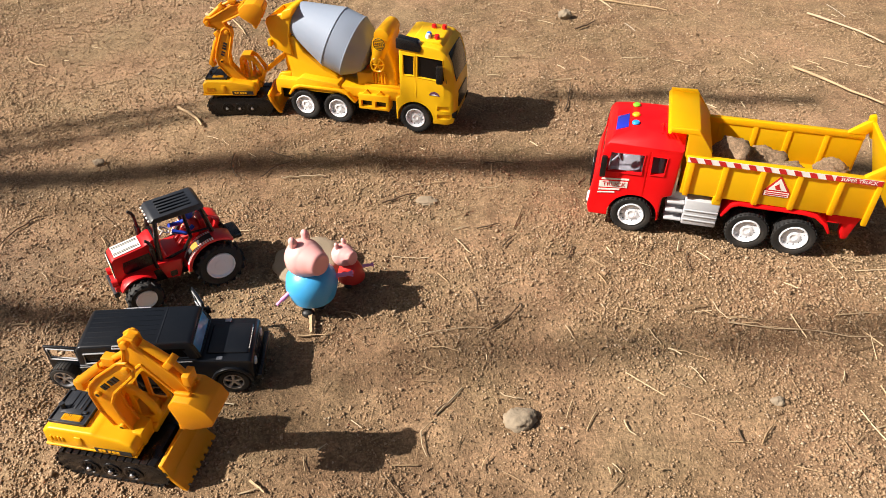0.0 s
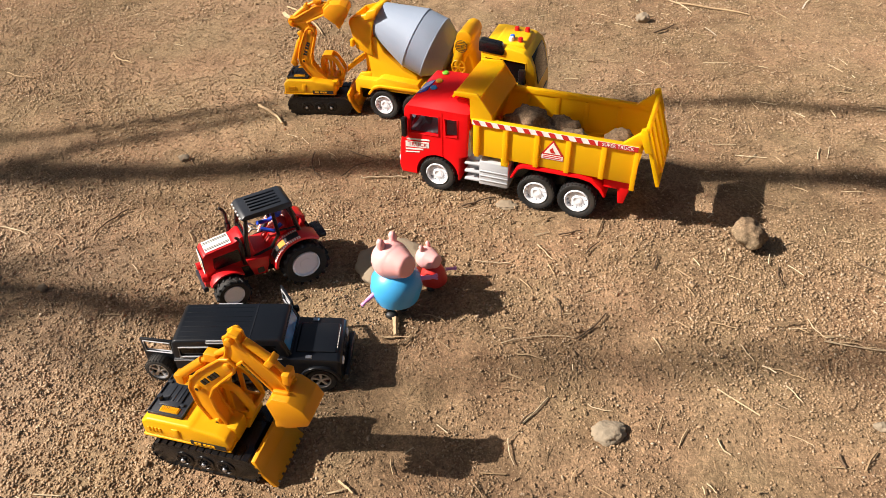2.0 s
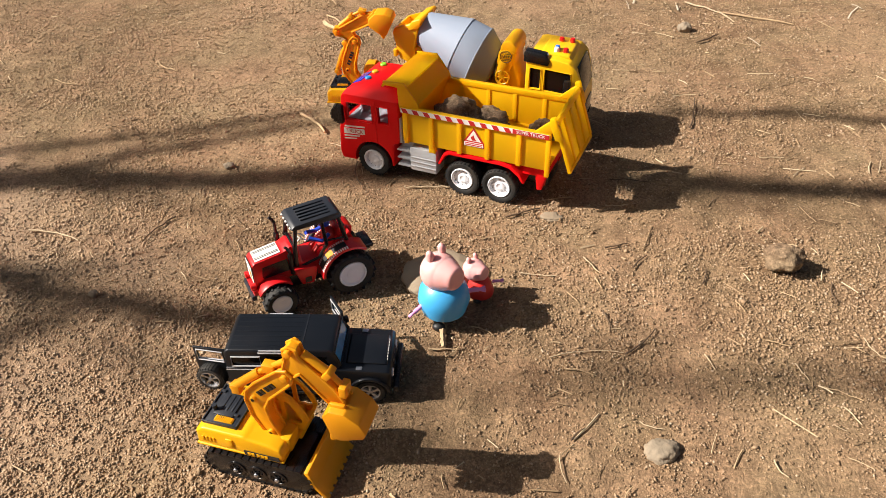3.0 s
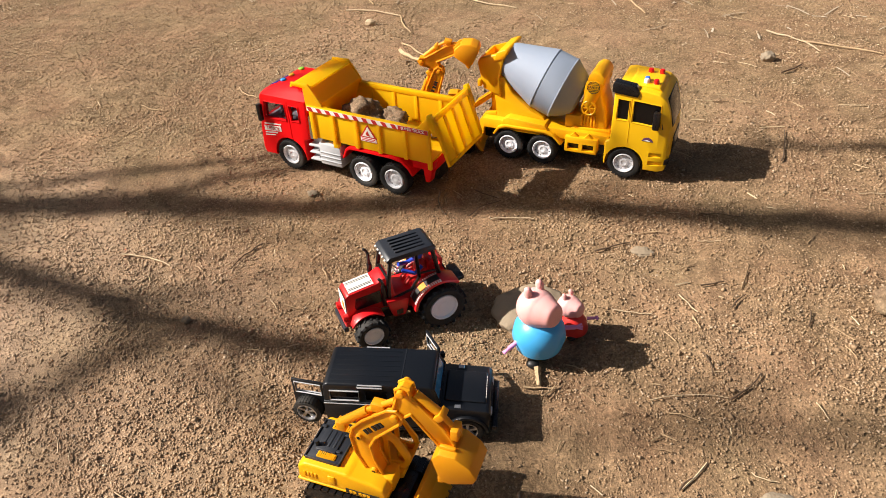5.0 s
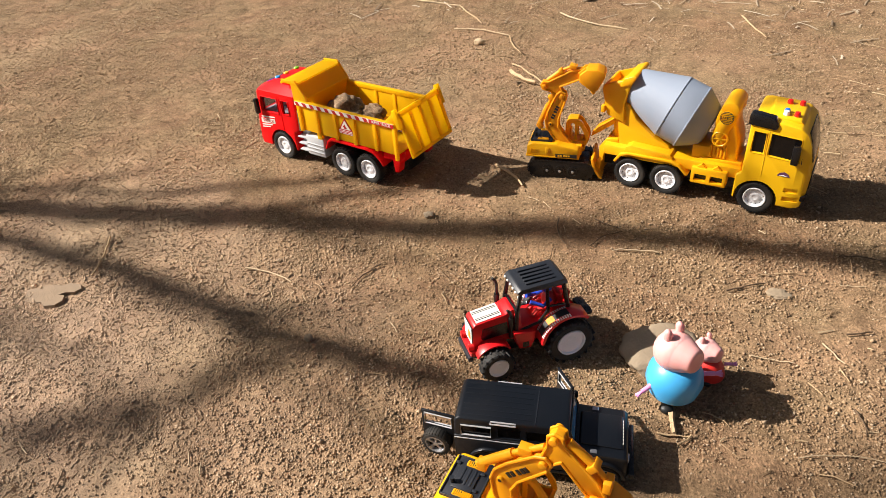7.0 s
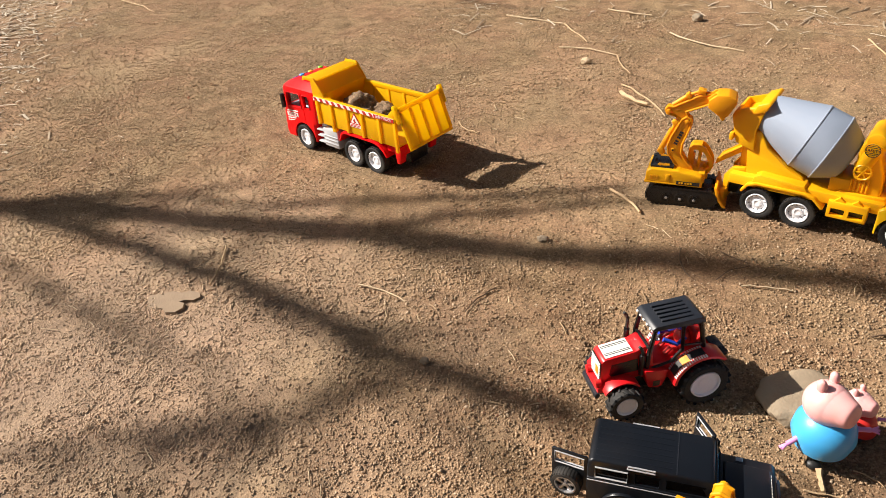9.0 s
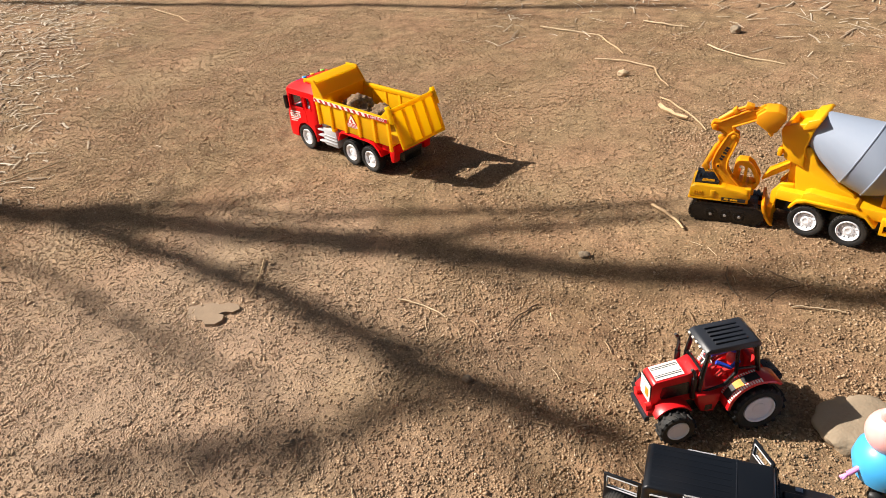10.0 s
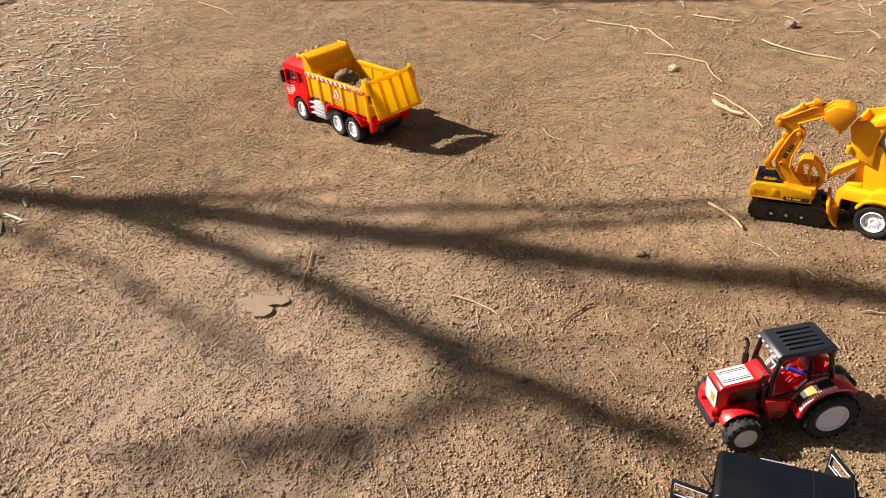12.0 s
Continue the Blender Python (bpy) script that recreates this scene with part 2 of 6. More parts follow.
def box(bm, x0, x1, y0, y1, z0, z1, b=0.0, m=None):
    tmp = bmesh.new()
    bmesh.ops.create_cube(tmp, size=1, matrix=Matrix.Translation(((x0 + x1) / 2, (y0 + y1) / 2, (z0 + z1) / 2))
                          @ Matrix.Diagonal((abs(x1 - x0), abs(y1 - y0), abs(z1 - z0), 1)))
    bevelled(tmp, b)
    if m is not None:
        tmp.transform(m)
    return merge(bm, tmp)


def prism(bm, pts, y0, y1, b=0.0, m=None, top=None, seg=2):
    """A side profile of (x, z) drawn out from y0 to y1; top: a second profile at y1."""
    tmp = bmesh.new()
    a = [tmp.verts.new((x, y0, z)) for x, z in pts]
    c = [tmp.verts.new((x, y1, z)) for x, z in (top or pts)]
    n = len(pts)
    tmp.faces.new(a)
    tmp.faces.new(c[::-1])
    for i in range(n):
        tmp.faces.new((a[i], c[i], c[(i + 1) % n], a[(i + 1) % n]))
    bmesh.ops.recalc_face_normals(tmp, faces=tmp.faces)
    bevelled(tmp, b, seg)
    if m is not None:
        tmp.transform(m)
    return merge(bm, tmp)


def turn_to(axis):
    return Vector(axis).to_track_quat("Z", "Y").to_matrix().to_4x4()


def cyl(bm, c, axis, r, h, seg=24, r2=None, b=0.0):
    """A cylinder or cone centred at c."""
    tmp = bmesh.new()
    bmesh.ops.create_cone(tmp, cap_ends=True, segments=seg, radius1=r, radius2=r if r2 is None else r2, depth=h)
    bevelled(tmp, b)
    tmp.transform(Matrix.Translation(c) @ turn_to(axis))
    return merge(bm, tmp)


def rod(bm, a, c, r, seg=10, r2=None):
    a, c = Vector(a), Vector(c)
    return cyl(bm, (a + c) / 2, c - a, r, (c - a).length, seg, r2)


def lathe(bm, prof, c, axis, seg=32, close=True):
    """Rings of (radius, height along the axis)."""
    tmp = bmesh.new()
    rings = []
    for r, h in prof:
        rings.append([tmp.verts.new((r * math.cos(2 * math.pi * i / seg), r * math.sin(2 * math.pi * i / seg), h)) for i in range(seg)])
    for p, q in zip(rings, rings[1:]):
        for i in range(seg):
            tmp.faces.new((p[i], p[(i + 1) % seg], q[(i + 1) % seg], q[i]))
    if close:
        tmp.faces.new(rings[0][::-1])
        tmp.faces.new(rings[-1])
    bmesh.ops.recalc_face_normals(tmp, faces=tmp.faces)
    tmp.transform(Matrix.Translation(c) @ turn_to(axis))
    return merge(bm, tmp)


def tube(bm, pts, radii, seg=8):
    """A bent rod through the points, with a radius at each."""
    tmp = bmesh.new()
    pts = [Vector(p) for p in pts]
    if not isinstance(radii, (list, tuple)):
        radii = [radii] * len(pts)
    rings, up = [], Vector((0.13, 0.21, 0.97)).normalized()
    for i, p in enumerate(pts):
        d = (pts[min(i + 1, len(pts) - 1)] - pts[max(i - 1, 0)]).normalized()
        s = d.cross(up)
        s = s.normalized() if s.length > 1e-4 else Vector((1, 0, 0))
        u = s.cross(d)
        rings.append([tmp.verts.new(p + radii[i] * (math.cos(2 * math.pi * k / seg) * s + math.sin(2 * math.pi * k / seg) * u)) for k in range(seg)])
    for p, q in zip(rings, rings[1:]):
        for k in range(seg):
            tmp.faces.new((p[k], p[(k + 1) % seg], q[(k + 1) % seg], q[k]))
    tmp.faces.new(rings[0][::-1])
    tmp.faces.new(rings[-1])
    bmesh.ops.recalc_face_normals(tmp, faces=tmp.faces)
    return merge(bm, tmp)


def ball(bm, c, size, seg=24, m=None):
    tmp = bmesh.new()
    bmesh.ops.create_uvsphere(tmp, u_segments=seg, v_segments=seg // 2, radius=1)
    tmp.transform(Matrix.Translation(c) @ (m or Matrix()) @ Matrix.Diagonal((*size, 1)))
    return merge(bm, tmp)


def lump(bm, c, size, seed, amp=0.28, sub=4, flat=None):
    """A rough lump of soil or stone."""
    tmp = bmesh.new()
    bmesh.ops.create_icosphere(tmp, subdivisions=sub, radius=1)
    off = Vector((seed * 7.3, seed * 3.1, seed * 5.7))
    for v in tmp.verts:
        n = v.co.normalized()
        k = 1 + amp * noise.noise(n * 1.3 + off) + amp * 0.55 * noise.noise(n * 3.1 + off) + amp * 0.25 * noise.noise(n * 8 + off) + amp * 0.12 * noise.noise(n * 18 + off)
        v.co = n * k
        if flat is not None and v.co.z > flat:
            v.co.z = flat + (v.co.z - flat) * 0.25
    tmp.transform(Matrix.Translation(c) @ Matrix.Diagonal((*size, 1)))
    return merge(bm, tmp)


def carve(bm, *cutters):
    """The mesh with the cutters taken out of it."""
    me = bpy.data.meshes.new("carved")
    bm.to_mesh(me)
    bm.free()
    ob = new("carving", me)
    tools = []
    for c in cutters:
        cm = bpy.data.meshes.new("cutter")
        c.to_mesh(cm)
        c.free()
        t = new("cutter", cm)
        tools.append(t)
        md = ob.modifiers.new("cut", "BOOLEAN")
        md.operation, md.object, md.solver = "DIFFERENCE", t, "EXACT"
    res = bpy.data.meshes.new_from_object(ob.evaluated_get(bpy.context.evaluated_depsgraph_get()))
    out = bmesh.new()
    out.from_mesh(res)
    for o in (ob, *tools):
        d = o.data
        bpy.data.objects.remove(o)
        bpy.data.meshes.remove(d)
    bpy.data.meshes.remove(res)
    return out


def mesh_of(name, bm, material, smooth=38.0):
    me = bpy.data.meshes.new(name)
    bm.to_mesh(me)
    bm.free()
    mats = material if isinstance(material, (list, tuple)) else [material]
    for k in mats:
        me.materials.append(k)
    if smooth:
        me.shade_smooth()
        me.set_sharp_from_angle(angle=radians(smooth))
    return me


def part(name, bm, material, parent, label="", loc=(0, 0, 0), smooth=38.0):
    ob = new(name, mesh_of(name, bm, material, smooth))
    if material is CLEAR:
        ob.visible_shadow = False
    ob.parent = parent
    ob.location = loc
    return tagged(ob, label)


def thing(name, m, label, category, group=""):
    e = new(name)
    e.empty_display_size = 0.02
    e.matrix_world = m
    return tagged(e, label, category, group)


def letters(bm, text, size, m):
    """Flat letters in the x-y plane of m, about 0.3 mm thick."""
    cu = bpy.data.curves.new("letters", "FONT")
    cu.body, cu.size, cu.extrude, cu.align_x, cu.align_y, cu.resolution_u = text, size, 0.00015, "CENTER", "CENTER", 2
    ob = new("letters", cu)
    me = bpy.data.meshes.new_from_object(ob.evaluated_get(bpy.context.evaluated_depsgraph_get()))
    me.transform(m)
    bm.from_mesh(me)
    bpy.data.objects.remove(ob)
    bpy.data.curves.remove(cu)
    bpy.data.meshes.remove(me)
    return bm


B = bmesh.new
LEFT_FACE = Matrix(((-1, 0, 0, 0), (0, 0, 1, 0), (0, 1, 0, 0), (0, 0, 0, 1)))    # text on a +y side, read from +y
RIGHT_FACE = Matrix(((1, 0, 0, 0), (0, 0, -1, 0), (0, 1, 0, 0), (0, 0, 0, 1)))   # text on a -y side, read from -y

# ---------------------------------------------------------------- ground


def swell(x, y):
    """Height of the soil above its plane."""
    h = 0.0035 * noise.noise(Vector((x * 5, y * 5, 0))) + 0.0022 * noise.noise(Vector((x * 17, y * 17, 3)))
    h += 0.0021 * noise.noise(Vector((x * 47, y * 47, 5))) + 0.0019 * noise.noise(Vector((x * 110, y * 110, 9)))
    return h - 0.002


def ground():
    def axis(lo, hi, step, far):
        core = np.arange(lo, hi, step)
        out, d = [], step
        e = hi
        while e < far:
            out.append(e)
            d *= 1.35
            e += d
        left, d, e = [], step, lo
        while e > -far:
            d *= 1.35
            e -= d
            left.append(e)
        return np.concatenate([np.array(left[::-1]), core, np.array(out)])
    xs, ys = axis(-2.3, 0.9, 0.0075, 60), axis(0.1, 2.2, 0.0075, 60)
    verts = [(float(x), float(y), swell(x, y)) for y in ys for x in xs]
    w = len(xs)
    faces = [(j * w + i, j * w + i + 1, (j + 1) * w + i + 1, (j + 1) * w + i) for j in range(len(ys) - 1) for i in range(w - 1)]
    me = bpy.data.meshes.new("ground")
    me.from_pydata(verts, [], faces)
    me.materials.append(SOIL)
    me.shade_smooth()
    return tagged(new("ground", me), "dry brown sandy soil with crumbs and pale patches", "ground", kind="structure")


ground()

# ---------------------------------------------------------------- wheels


def truck_wheel(vehicle, x, y, r, w, out, rim_material=WHITE, spokes=12, tread=30, hub=0.62):
    """A toy wheel at (x, y), its outside towards out (+1 left, -1 right)."""
    core = lathe(B(), [(r * 0.3, -w * 0.45), (r * 0.66, -w * 0.4), (r * 0.66, w * 0.12), (r * 0.3, w * 0.14)], (0, 0, 0), (0, out, 0), 24)
    wheel = part("wheel", core, BLACK, vehicle, "black tyre on a white spoked rim", (x, y, r))
    t = lathe(B(), [(r * 0.66, -w * 0.5), (r * 0.93, -w * 0.5), (r * 0.975, -w * 0.36), (r * 0.975, w * 0.36), (r * 0.93, w * 0.5),
                    (r * 0.80, w * 0.53), (r * 0.70, w * 0.46), (r * 0.645, w * 0.40), (r * 0.645, -w * 0.5)], (0, 0, 0), (0, out, 0), 40, close=False)
    for i in range(tread):
        for s in (-1, 1):
            a = 2 * math.pi * (i + (0.5 if s > 0 else 0)) / tread
            box(t, -0.0011, 0.0011, min(s * w * 0.48, s * w * 0.06), max(s * w * 0.48, s * w * 0.06), r * 0.955, r * 1.0, 0, Matrix.Rotation(a, 4, "Y"))
    part("tyre", t, TYRE, wheel, "dusty black rubber tyre")
    k = r * hub
    m = lathe(B(), [(k, w * 0.30), (k * 1.03, w * 0.44), (k * 0.97, w * 0.50), (k * 0.90, w * 0.46), (k * 0.82, w * 0.22)], (0, 0, 0), (0, out, 0), 32, close=False)
    lathe(m, [(k * 0.66, w * 0.14), (k * 0.60, w * 0.25), (k * 0.47, w * 0.27), (k * 0.43, w * 0.35), (k * 0.26, w * 0.37), (k * 0.20, w * 0.33), (k * 0.02, w * 0.33)], (0, 0, 0), (0, out, 0), 28)
    for i in range(spokes):
        a = 2 * math.pi * i / spokes
        y0, y1 = sorted((out * w * 0.14, out * w * 0.25))
        box(m, -k * 0.15, k * 0.15, y0, y1, k * 0.55, k * 0.9, 0, Matrix.Rotation(a, 4, "Y"))
    part("rim", m, rim_material, wheel, "moulded white rim")
    return wheel


# ---------------------------------------------------------------- dump truck
# x forward from the rearmost axle, y to its left, z up from the soil


def dump_truck():
    H = 0.055
    truck = thing("dump_truck", Matrix(), "red toy dump truck with yellow tipper full of soil clods", "toy truck")
    chassis = box(B(), -0.06, 0.235, -0.022, 0.022, 0.022, 0.05, 0.002)
    for x in (0.0, 0.0545, 0.193):
        rod(chassis, (x, -0.044, 0.0255), (x, 0.044, 0.0255), 0.004)
    part("chassis", chassis, BLACK, truck, "black chassis and axles")
    # cab
    prof = [(0.160, 0.021), (0.222, 0.019), (0.246, 0.019), (0.249, 0.030), (0.246, 0.066), (0.241, 0.088), (0.238, 0.118),
            (0.2362, 0.121), (0.2295, 0.1295), (0.2120, 0.1368), (0.195, 0.1395), (0.150, 0.1395), (0.147, 0.136), (0.150, 0.060), (0.160, 0.056)]
    cab = prism(B(), prof, -H + 0.001, H - 0.001, 0.004, seg=3)
    hollow = prism(B(), [(0.158, 0.070), (0.235, 0.070), (0.230, 0.112), (0.158, 0.116)], -H + 0.006, H - 0.006)
    side1 = prism(B(), [(0.190, 0.0855), (0.231, 0.0850), (0.2285, 0.1115), (0.190, 0.1125)], -0.08, 0.08, 0.0015)
    side2 = prism(B(), [(0.164, 0.088), (0.180, 0.087), (0.180, 0.112), (0.164, 0.112)], -0.08, 0.08, 0.0015)
    screen = box(B(), 0.22, 0.27, -0.044, 0.044, 0.082, 0.114, 0.003)
    arch = cyl(B(), (0.193, 0, 0.0245), (0, 1, 0), 0.0305, 0.2, 40)
    groove = box(B(), 0.183, 0.185, H - 0.0018, 0.08, 0.05, 0.118)
    shoulders = []
    for s in (-1, 1):
        for (ya, za), (yb, zb) in (((0.0562, 0.116), (0.0500, 0.142)), ((0.0560, 0.1215), (0.0240, 0.1420))):
            shoulders.append(prism(B(), [(s * ya, za), (s * yb, zb), (s * 0.08, zb + 0.01), (s * 0.08, za)], -0.27, -0.13, 0, Matrix.Rotation(math.pi / 2, 4, "Z")))
    cab = carve(cab, hollow, side1, side2, screen, arch, groove, *shoulders)
    body = part("cab", cab, RED, truck, "glossy red cab", smooth=42)
    for s in (-1, 1):
        part("side_window", prism(B(), [(0.189, 0.084), (0.232, 0.084), (0.229, 0.113), (0.189, 0.114)], s * (H - 0.004), s * (H - 0.0046)), CLEAR, body, "clear plastic pane")
        part("side_window", prism(B(), [(0.163, 0.087), (0.181, 0.086), (0.181, 0.113), (0.163, 0.113)], s * (H - 0.004), s * (H - 0.0046)), CLEAR, body, "clear plastic pane")
        frm = B()
        tube(frm, [(0.1895, s * (H - 0.0005), 0.085), (0.2315, s * (H - 0.0005), 0.0845), (0.229, s * (H - 0.0005), 0.112), (0.1895, s * (H - 0.0005), 0.113), (0.1895, s * (H - 0.0005), 0.085)], 0.0009, 6)
        tube(frm, [(0.1635, s * (H - 0.0005), 0.0875), (0.1805, s * (H - 0.0005), 0.0865), (0.1805, s * (H - 0.0005), 0.1125), (0.1635, s * (H - 0.0005), 0.1125), (0.1635, s * (H - 0.0005), 0.0875)], 0.0009, 6)
        part("window_frame", frm, RED, body)
        mir = box(B(), 0.2325, 0.2395, s * (H + 0.001), s * (H + 0.009), 0.080, 0.108, 0.002)
        rod(mir, (0.236, s * (H - 0.003), 0.104), (0.236, s * (H + 0.003), 0.104), 0.0012)
        part("wing_mirror", mir, BLACK, body, "black wing mirror")
        part("headlight", box(B(), 0.2445, 0.2505, s * 0.036, s * 0.051, 0.034, 0.042, 0.0015), WHITE, body, "white headlight")
    part("windscreen", prism(B(), [(0.2405, 0.080), (0.2415, 0.080), (0.2365, 0.115), (0.2355, 0.115)], -0.045, 0.045), CLEAR, body, "clear plastic windscreen")
    part("grille", box(B(), 0.2465, 0.2497, -0.032, 0.032, 0.045, 0.062, 0.001), BLACK, body)
    seats = box(B(), 0.166, 0.190, -0.040, 0.040, 0.071, 0.077, 0.002)
    for y in (-0.022, 0.022):
        box(seats, 0.164, 0.169, y - 0.013, y + 0.013, 0.072, 0.102, 0.003)
        lathe(seats, [(0.0085, -0.001), (0.0095, 0.0), (0.0085, 0.001)], (0.218, y, 0.092), (-0.9, 0, 0.5), 20)
        rod(seats, (0.228, y, 0.078), (0.218, y, 0.092), 0.0015)
    box(seats, 0.158, 0.235, -0.0485, 0.0485, 0.0702, 0.0735, 0.0)
    box(seats, 0.2285, 0.2345, -0.047, 0.047, 0.0702, 0.0840, 0.001)
    part("seats", seats, GREY, body, "light grey seats and steering wheels")
    # roof buttons and panel
    part("button_panel", box(B(), -0.0075, 0.0075, -0.001, 0.033, -0.0006, 0.0008, 0.0004, Matrix.Translation((0.2212, 0, 0.1332)) @ Matrix.Rotation(radians(22.7), 4, "Y")), PANEL_BLUE, body, "dark blue panel")
    for mat, x, y, lab in ((BTN_GREEN, 0.2075, -0.021, "green"), (BTN_YELLOW, 0.2070, 0.005, "yellow"), (BTN_BLUE, 0.2065, 0.026, "blue")):
        part("button", lathe(B(), [(0.0048, 0.0), (0.0048, 0.0016), (0.0038, 0.0026), (0.0005, 0.0030)], (x, y, 0.1382), (0.05, 0, 1), 20), mat, body, lab + " round button")
    vents = B()
    for i in range(5):
        box(vents, 0.158 + i * 0.004, 0.160 + i * 0.004, 0.020, 0.046, 0.1390, 0.1403, 0.0003)
    part("roof_vent", vents, RED, body)
    # door sticker: white flashes behind the word
    flash, far_flash = B(), B()
    for x0, x1, z, h in ((0.203, 0.236, 0.0750, 0.0022), (0.204, 0.238, 0.0640, 0.0085), (0.2125, 0.238, 0.0595, 0.0020), (0.218, 0.2385, 0.0550, 0.0016)):
        prism(flash, [(x0, z), (x1, z - 0.003), (x1, z - 0.003 + h), (x0, z + h)], H - 0.0009, H - 0.0003)
        prism(far_flash, [(x0, z), (x1, z - 0.003), (x1, z - 0.003 + h), (x0, z + h)], -H + 0.0009, -H + 0.0003)
    part("door_sticker", flash, STICKER_WHITE, body, "white flashes with a word")
    part("door_sticker", far_flash, STICKER_WHITE, body, "white flashes")
    word = letters(B(), "TRUCK", 0.0086, Matrix.Translation((0.2200, H - 0.0001, 0.0668)) @ LEFT_FACE @ Matrix.Rotation(0.05, 4, "Z"))
    part("door_word", word, STICKER_RED, body, "red lettering on white", smooth=0)
    # air pipe, steps and tank
    pipe = B()
    for k in range(6):
        lathe(pipe, [(0.0055, -0.0022), (0.0062, 0), (0.0055, 0.0022)], (0.152 - 0.0, H - 0.011, 0.066 + k * 0.0044), (0, 0, 1), 16)
    box(pipe, 0.146, 0.157, H - 0.020, H - 0.004, 0.060, 0.099, 0.002)
    part("air_filter", pipe, GREY, truck, "ribbed grey air filter")
    tank = box(B(), 0.092, 0.1325, 0.028, H + 0.001, 0.024, 0.060, 0.002)
    box(tank, 0.131, 0.152, 0.028, H - 0.012, 0.026, 0.062, 0.002)
    tank = part("fuel_tank", tank, GREY, truck, "light grey tank with side steps")
    for z in (0.031, 0.038, 0.045):
        part("ridge", box(B(), 0.0925, 0.132, H, H + 0.0022, z, z + 0.0016, 0.0004), GREY, tank)
    for z in (0.026, 0.038, 0.050):
        part("step", box(B(), 0.1328, 0.1535, 0.030, H - 0.001, z, z + 0.0025, 0.0006), GREY, tank)
    tank2 = box(B(), 0.092, 0.150, -H, -0.028, 0.026, 0.058, 0.002)
    part("fuel_tank", tank2, GREY, truck, "light grey tank with side steps")
    # rear mudguards
    for s in (-1, 1):
        outer = [(-0.036, 0.040), (-0.030, 0.052), (-0.016, 0.0625), (0.000, 0.0655), (0.074, 0.0655), (0.082, 0.060), (0.090, 0.043)]
        inner = [(0.087, 0.042), (0.079, 0.0570), (0.072, 0.0605), (0.000, 0.0605), (-0.014, 0.0580), (-0.026, 0.049), (-0.033, 0.039)]
        part("mudguard", prism(B(), outer + inner, s * 0.020, s * (H + 0.001), 0.0012), RED, truck, "red mudguard")
        flap = prism(B(), [(-0.030, 0.060), (-0.066, 0.064), (-0.063, 0.054), (-0.058, 0.030), (-0.0505, 0.029), (-0.048, 0.050), (-0.030, 0.050)], s * 0.032, s * (H - 0.008), 0.0012)
        part("mud_flap", flap, RED, truck, "red mud flap")
    part("rear_bar", box(B(), -0.062, -0.052, -0.045, 0.045, 0.044, 0.060, 0.002), RED, truck)
    # tipper
    ribs = []
    tipper = part("tipper", box(B(), -0.066, 0.142, -H + 0.003, H - 0.003, 0.066, 0.0695, 0.0008), YELLOW, truck, "yellow ribbed tipper body")
    for s in (-1, 1):
        side = B()
        y0, y1 = sorted((s * (H - 0.0035), s * (H - 0.0005)))
        prism(side, [(-0.066, 0.066), (0.142, 0.068), (0.142, 0.119), (-0.067, 0.119)], y0, y1, 0.0006)
        y0, y1 = sorted((s * (H - 0.005), s * (H + 0.0022)))
        box(side, -0.068, 0.1435, y0, y1, 0.1125, 0.1205, 0.001)
        y0, y1 = sorted((s * (H - 0.002), s * (H + 0.0028)))
        for x in (0.136, 0.098, 0.057, 0.017, -0.0265):
            ribs.append(prism(B(), [(x - 0.0032, 0.0665), (x + 0.0032, 0.0665), (x + 0.0032, 0.1124), (x - 0.0032, 0.1124)], y0, y1, 0.0008))
        ribs.append(prism(B(), [(-0.0685, 0.058), (-0.0625, 0.058), (-0.0625, 0.1124), (-0.0685, 0.1124)], y0, y1, 0.0008))
        yi0, yi1 = sorted((s * (H - 0.005), s * (H - 0.003)))
        for x in (0.098, 0.057, 0.017, -0.0265):
            ribs.append(box(B(), x - 0.003, x + 0.003, yi0, yi1, 0.069, 0.1124, 0.0005))
        # side of the cab guard
        y0, y1 = sorted((s * (H - 0.004), s * (H - 0.0005)))
        prism(side, [(0.142, 0.112), (0.112, 0.112), (0.119, 0.129), (0.137, 0.1535), (0.1685, 0.1525), (0.1665, 0.1475), (0.147, 0.146), (0.146, 0.119)], y0, y1, 0.0008)
        # hinge lug
        y0, y1 = sorted((s * (H - 0.006), s * (H + 0.001)))
        prism(side, [(-0.046, 0.1195), (-0.067, 0.1195), (-0.075, 0.129), (-0.075, 0.136), (-0.069, 0.139), (-0.063, 0.135)], y0, y1, 0.001)
        cyl(side, (-0.070, s * (H - 0.001), 0.133), (0, 1, 0), 0.0042, 0.007, 16)
        y0, y1 = sorted((s * (H - 0.006), s * (H + 0.0015)))
        box(side, 0.093, 0.103, y0, y1, 0.058, 0.070, 0.001)
        part("side_panel", side, YELLOW, tipper)
    part("headboard", prism(B(), [(0.1420, 0.066), (0.1400, 0.066), (0.1165, 0.126), (0.1340, 0.1465), (0.1370, 0.1465), (0.1190, 0.1262)], -H + 0.004, H - 0.004, 0.0005), YELLOW_BACKLIT, tipper)
    part("canopy", prism(B(), [(0.134, 0.1462), (0.134, 0.1490), (0.168, 0.1498), (0.1705, 0.1455), (0.168, 0.1440), (0.1660, 0.1468)], -H + 0.0005, H - 0.0005, 0.0006), YELLOW_BACKLIT, tipper, "yellow guard over the cab")
    for bm in ribs:
        part("rib", bm, YELLOW, tipper)
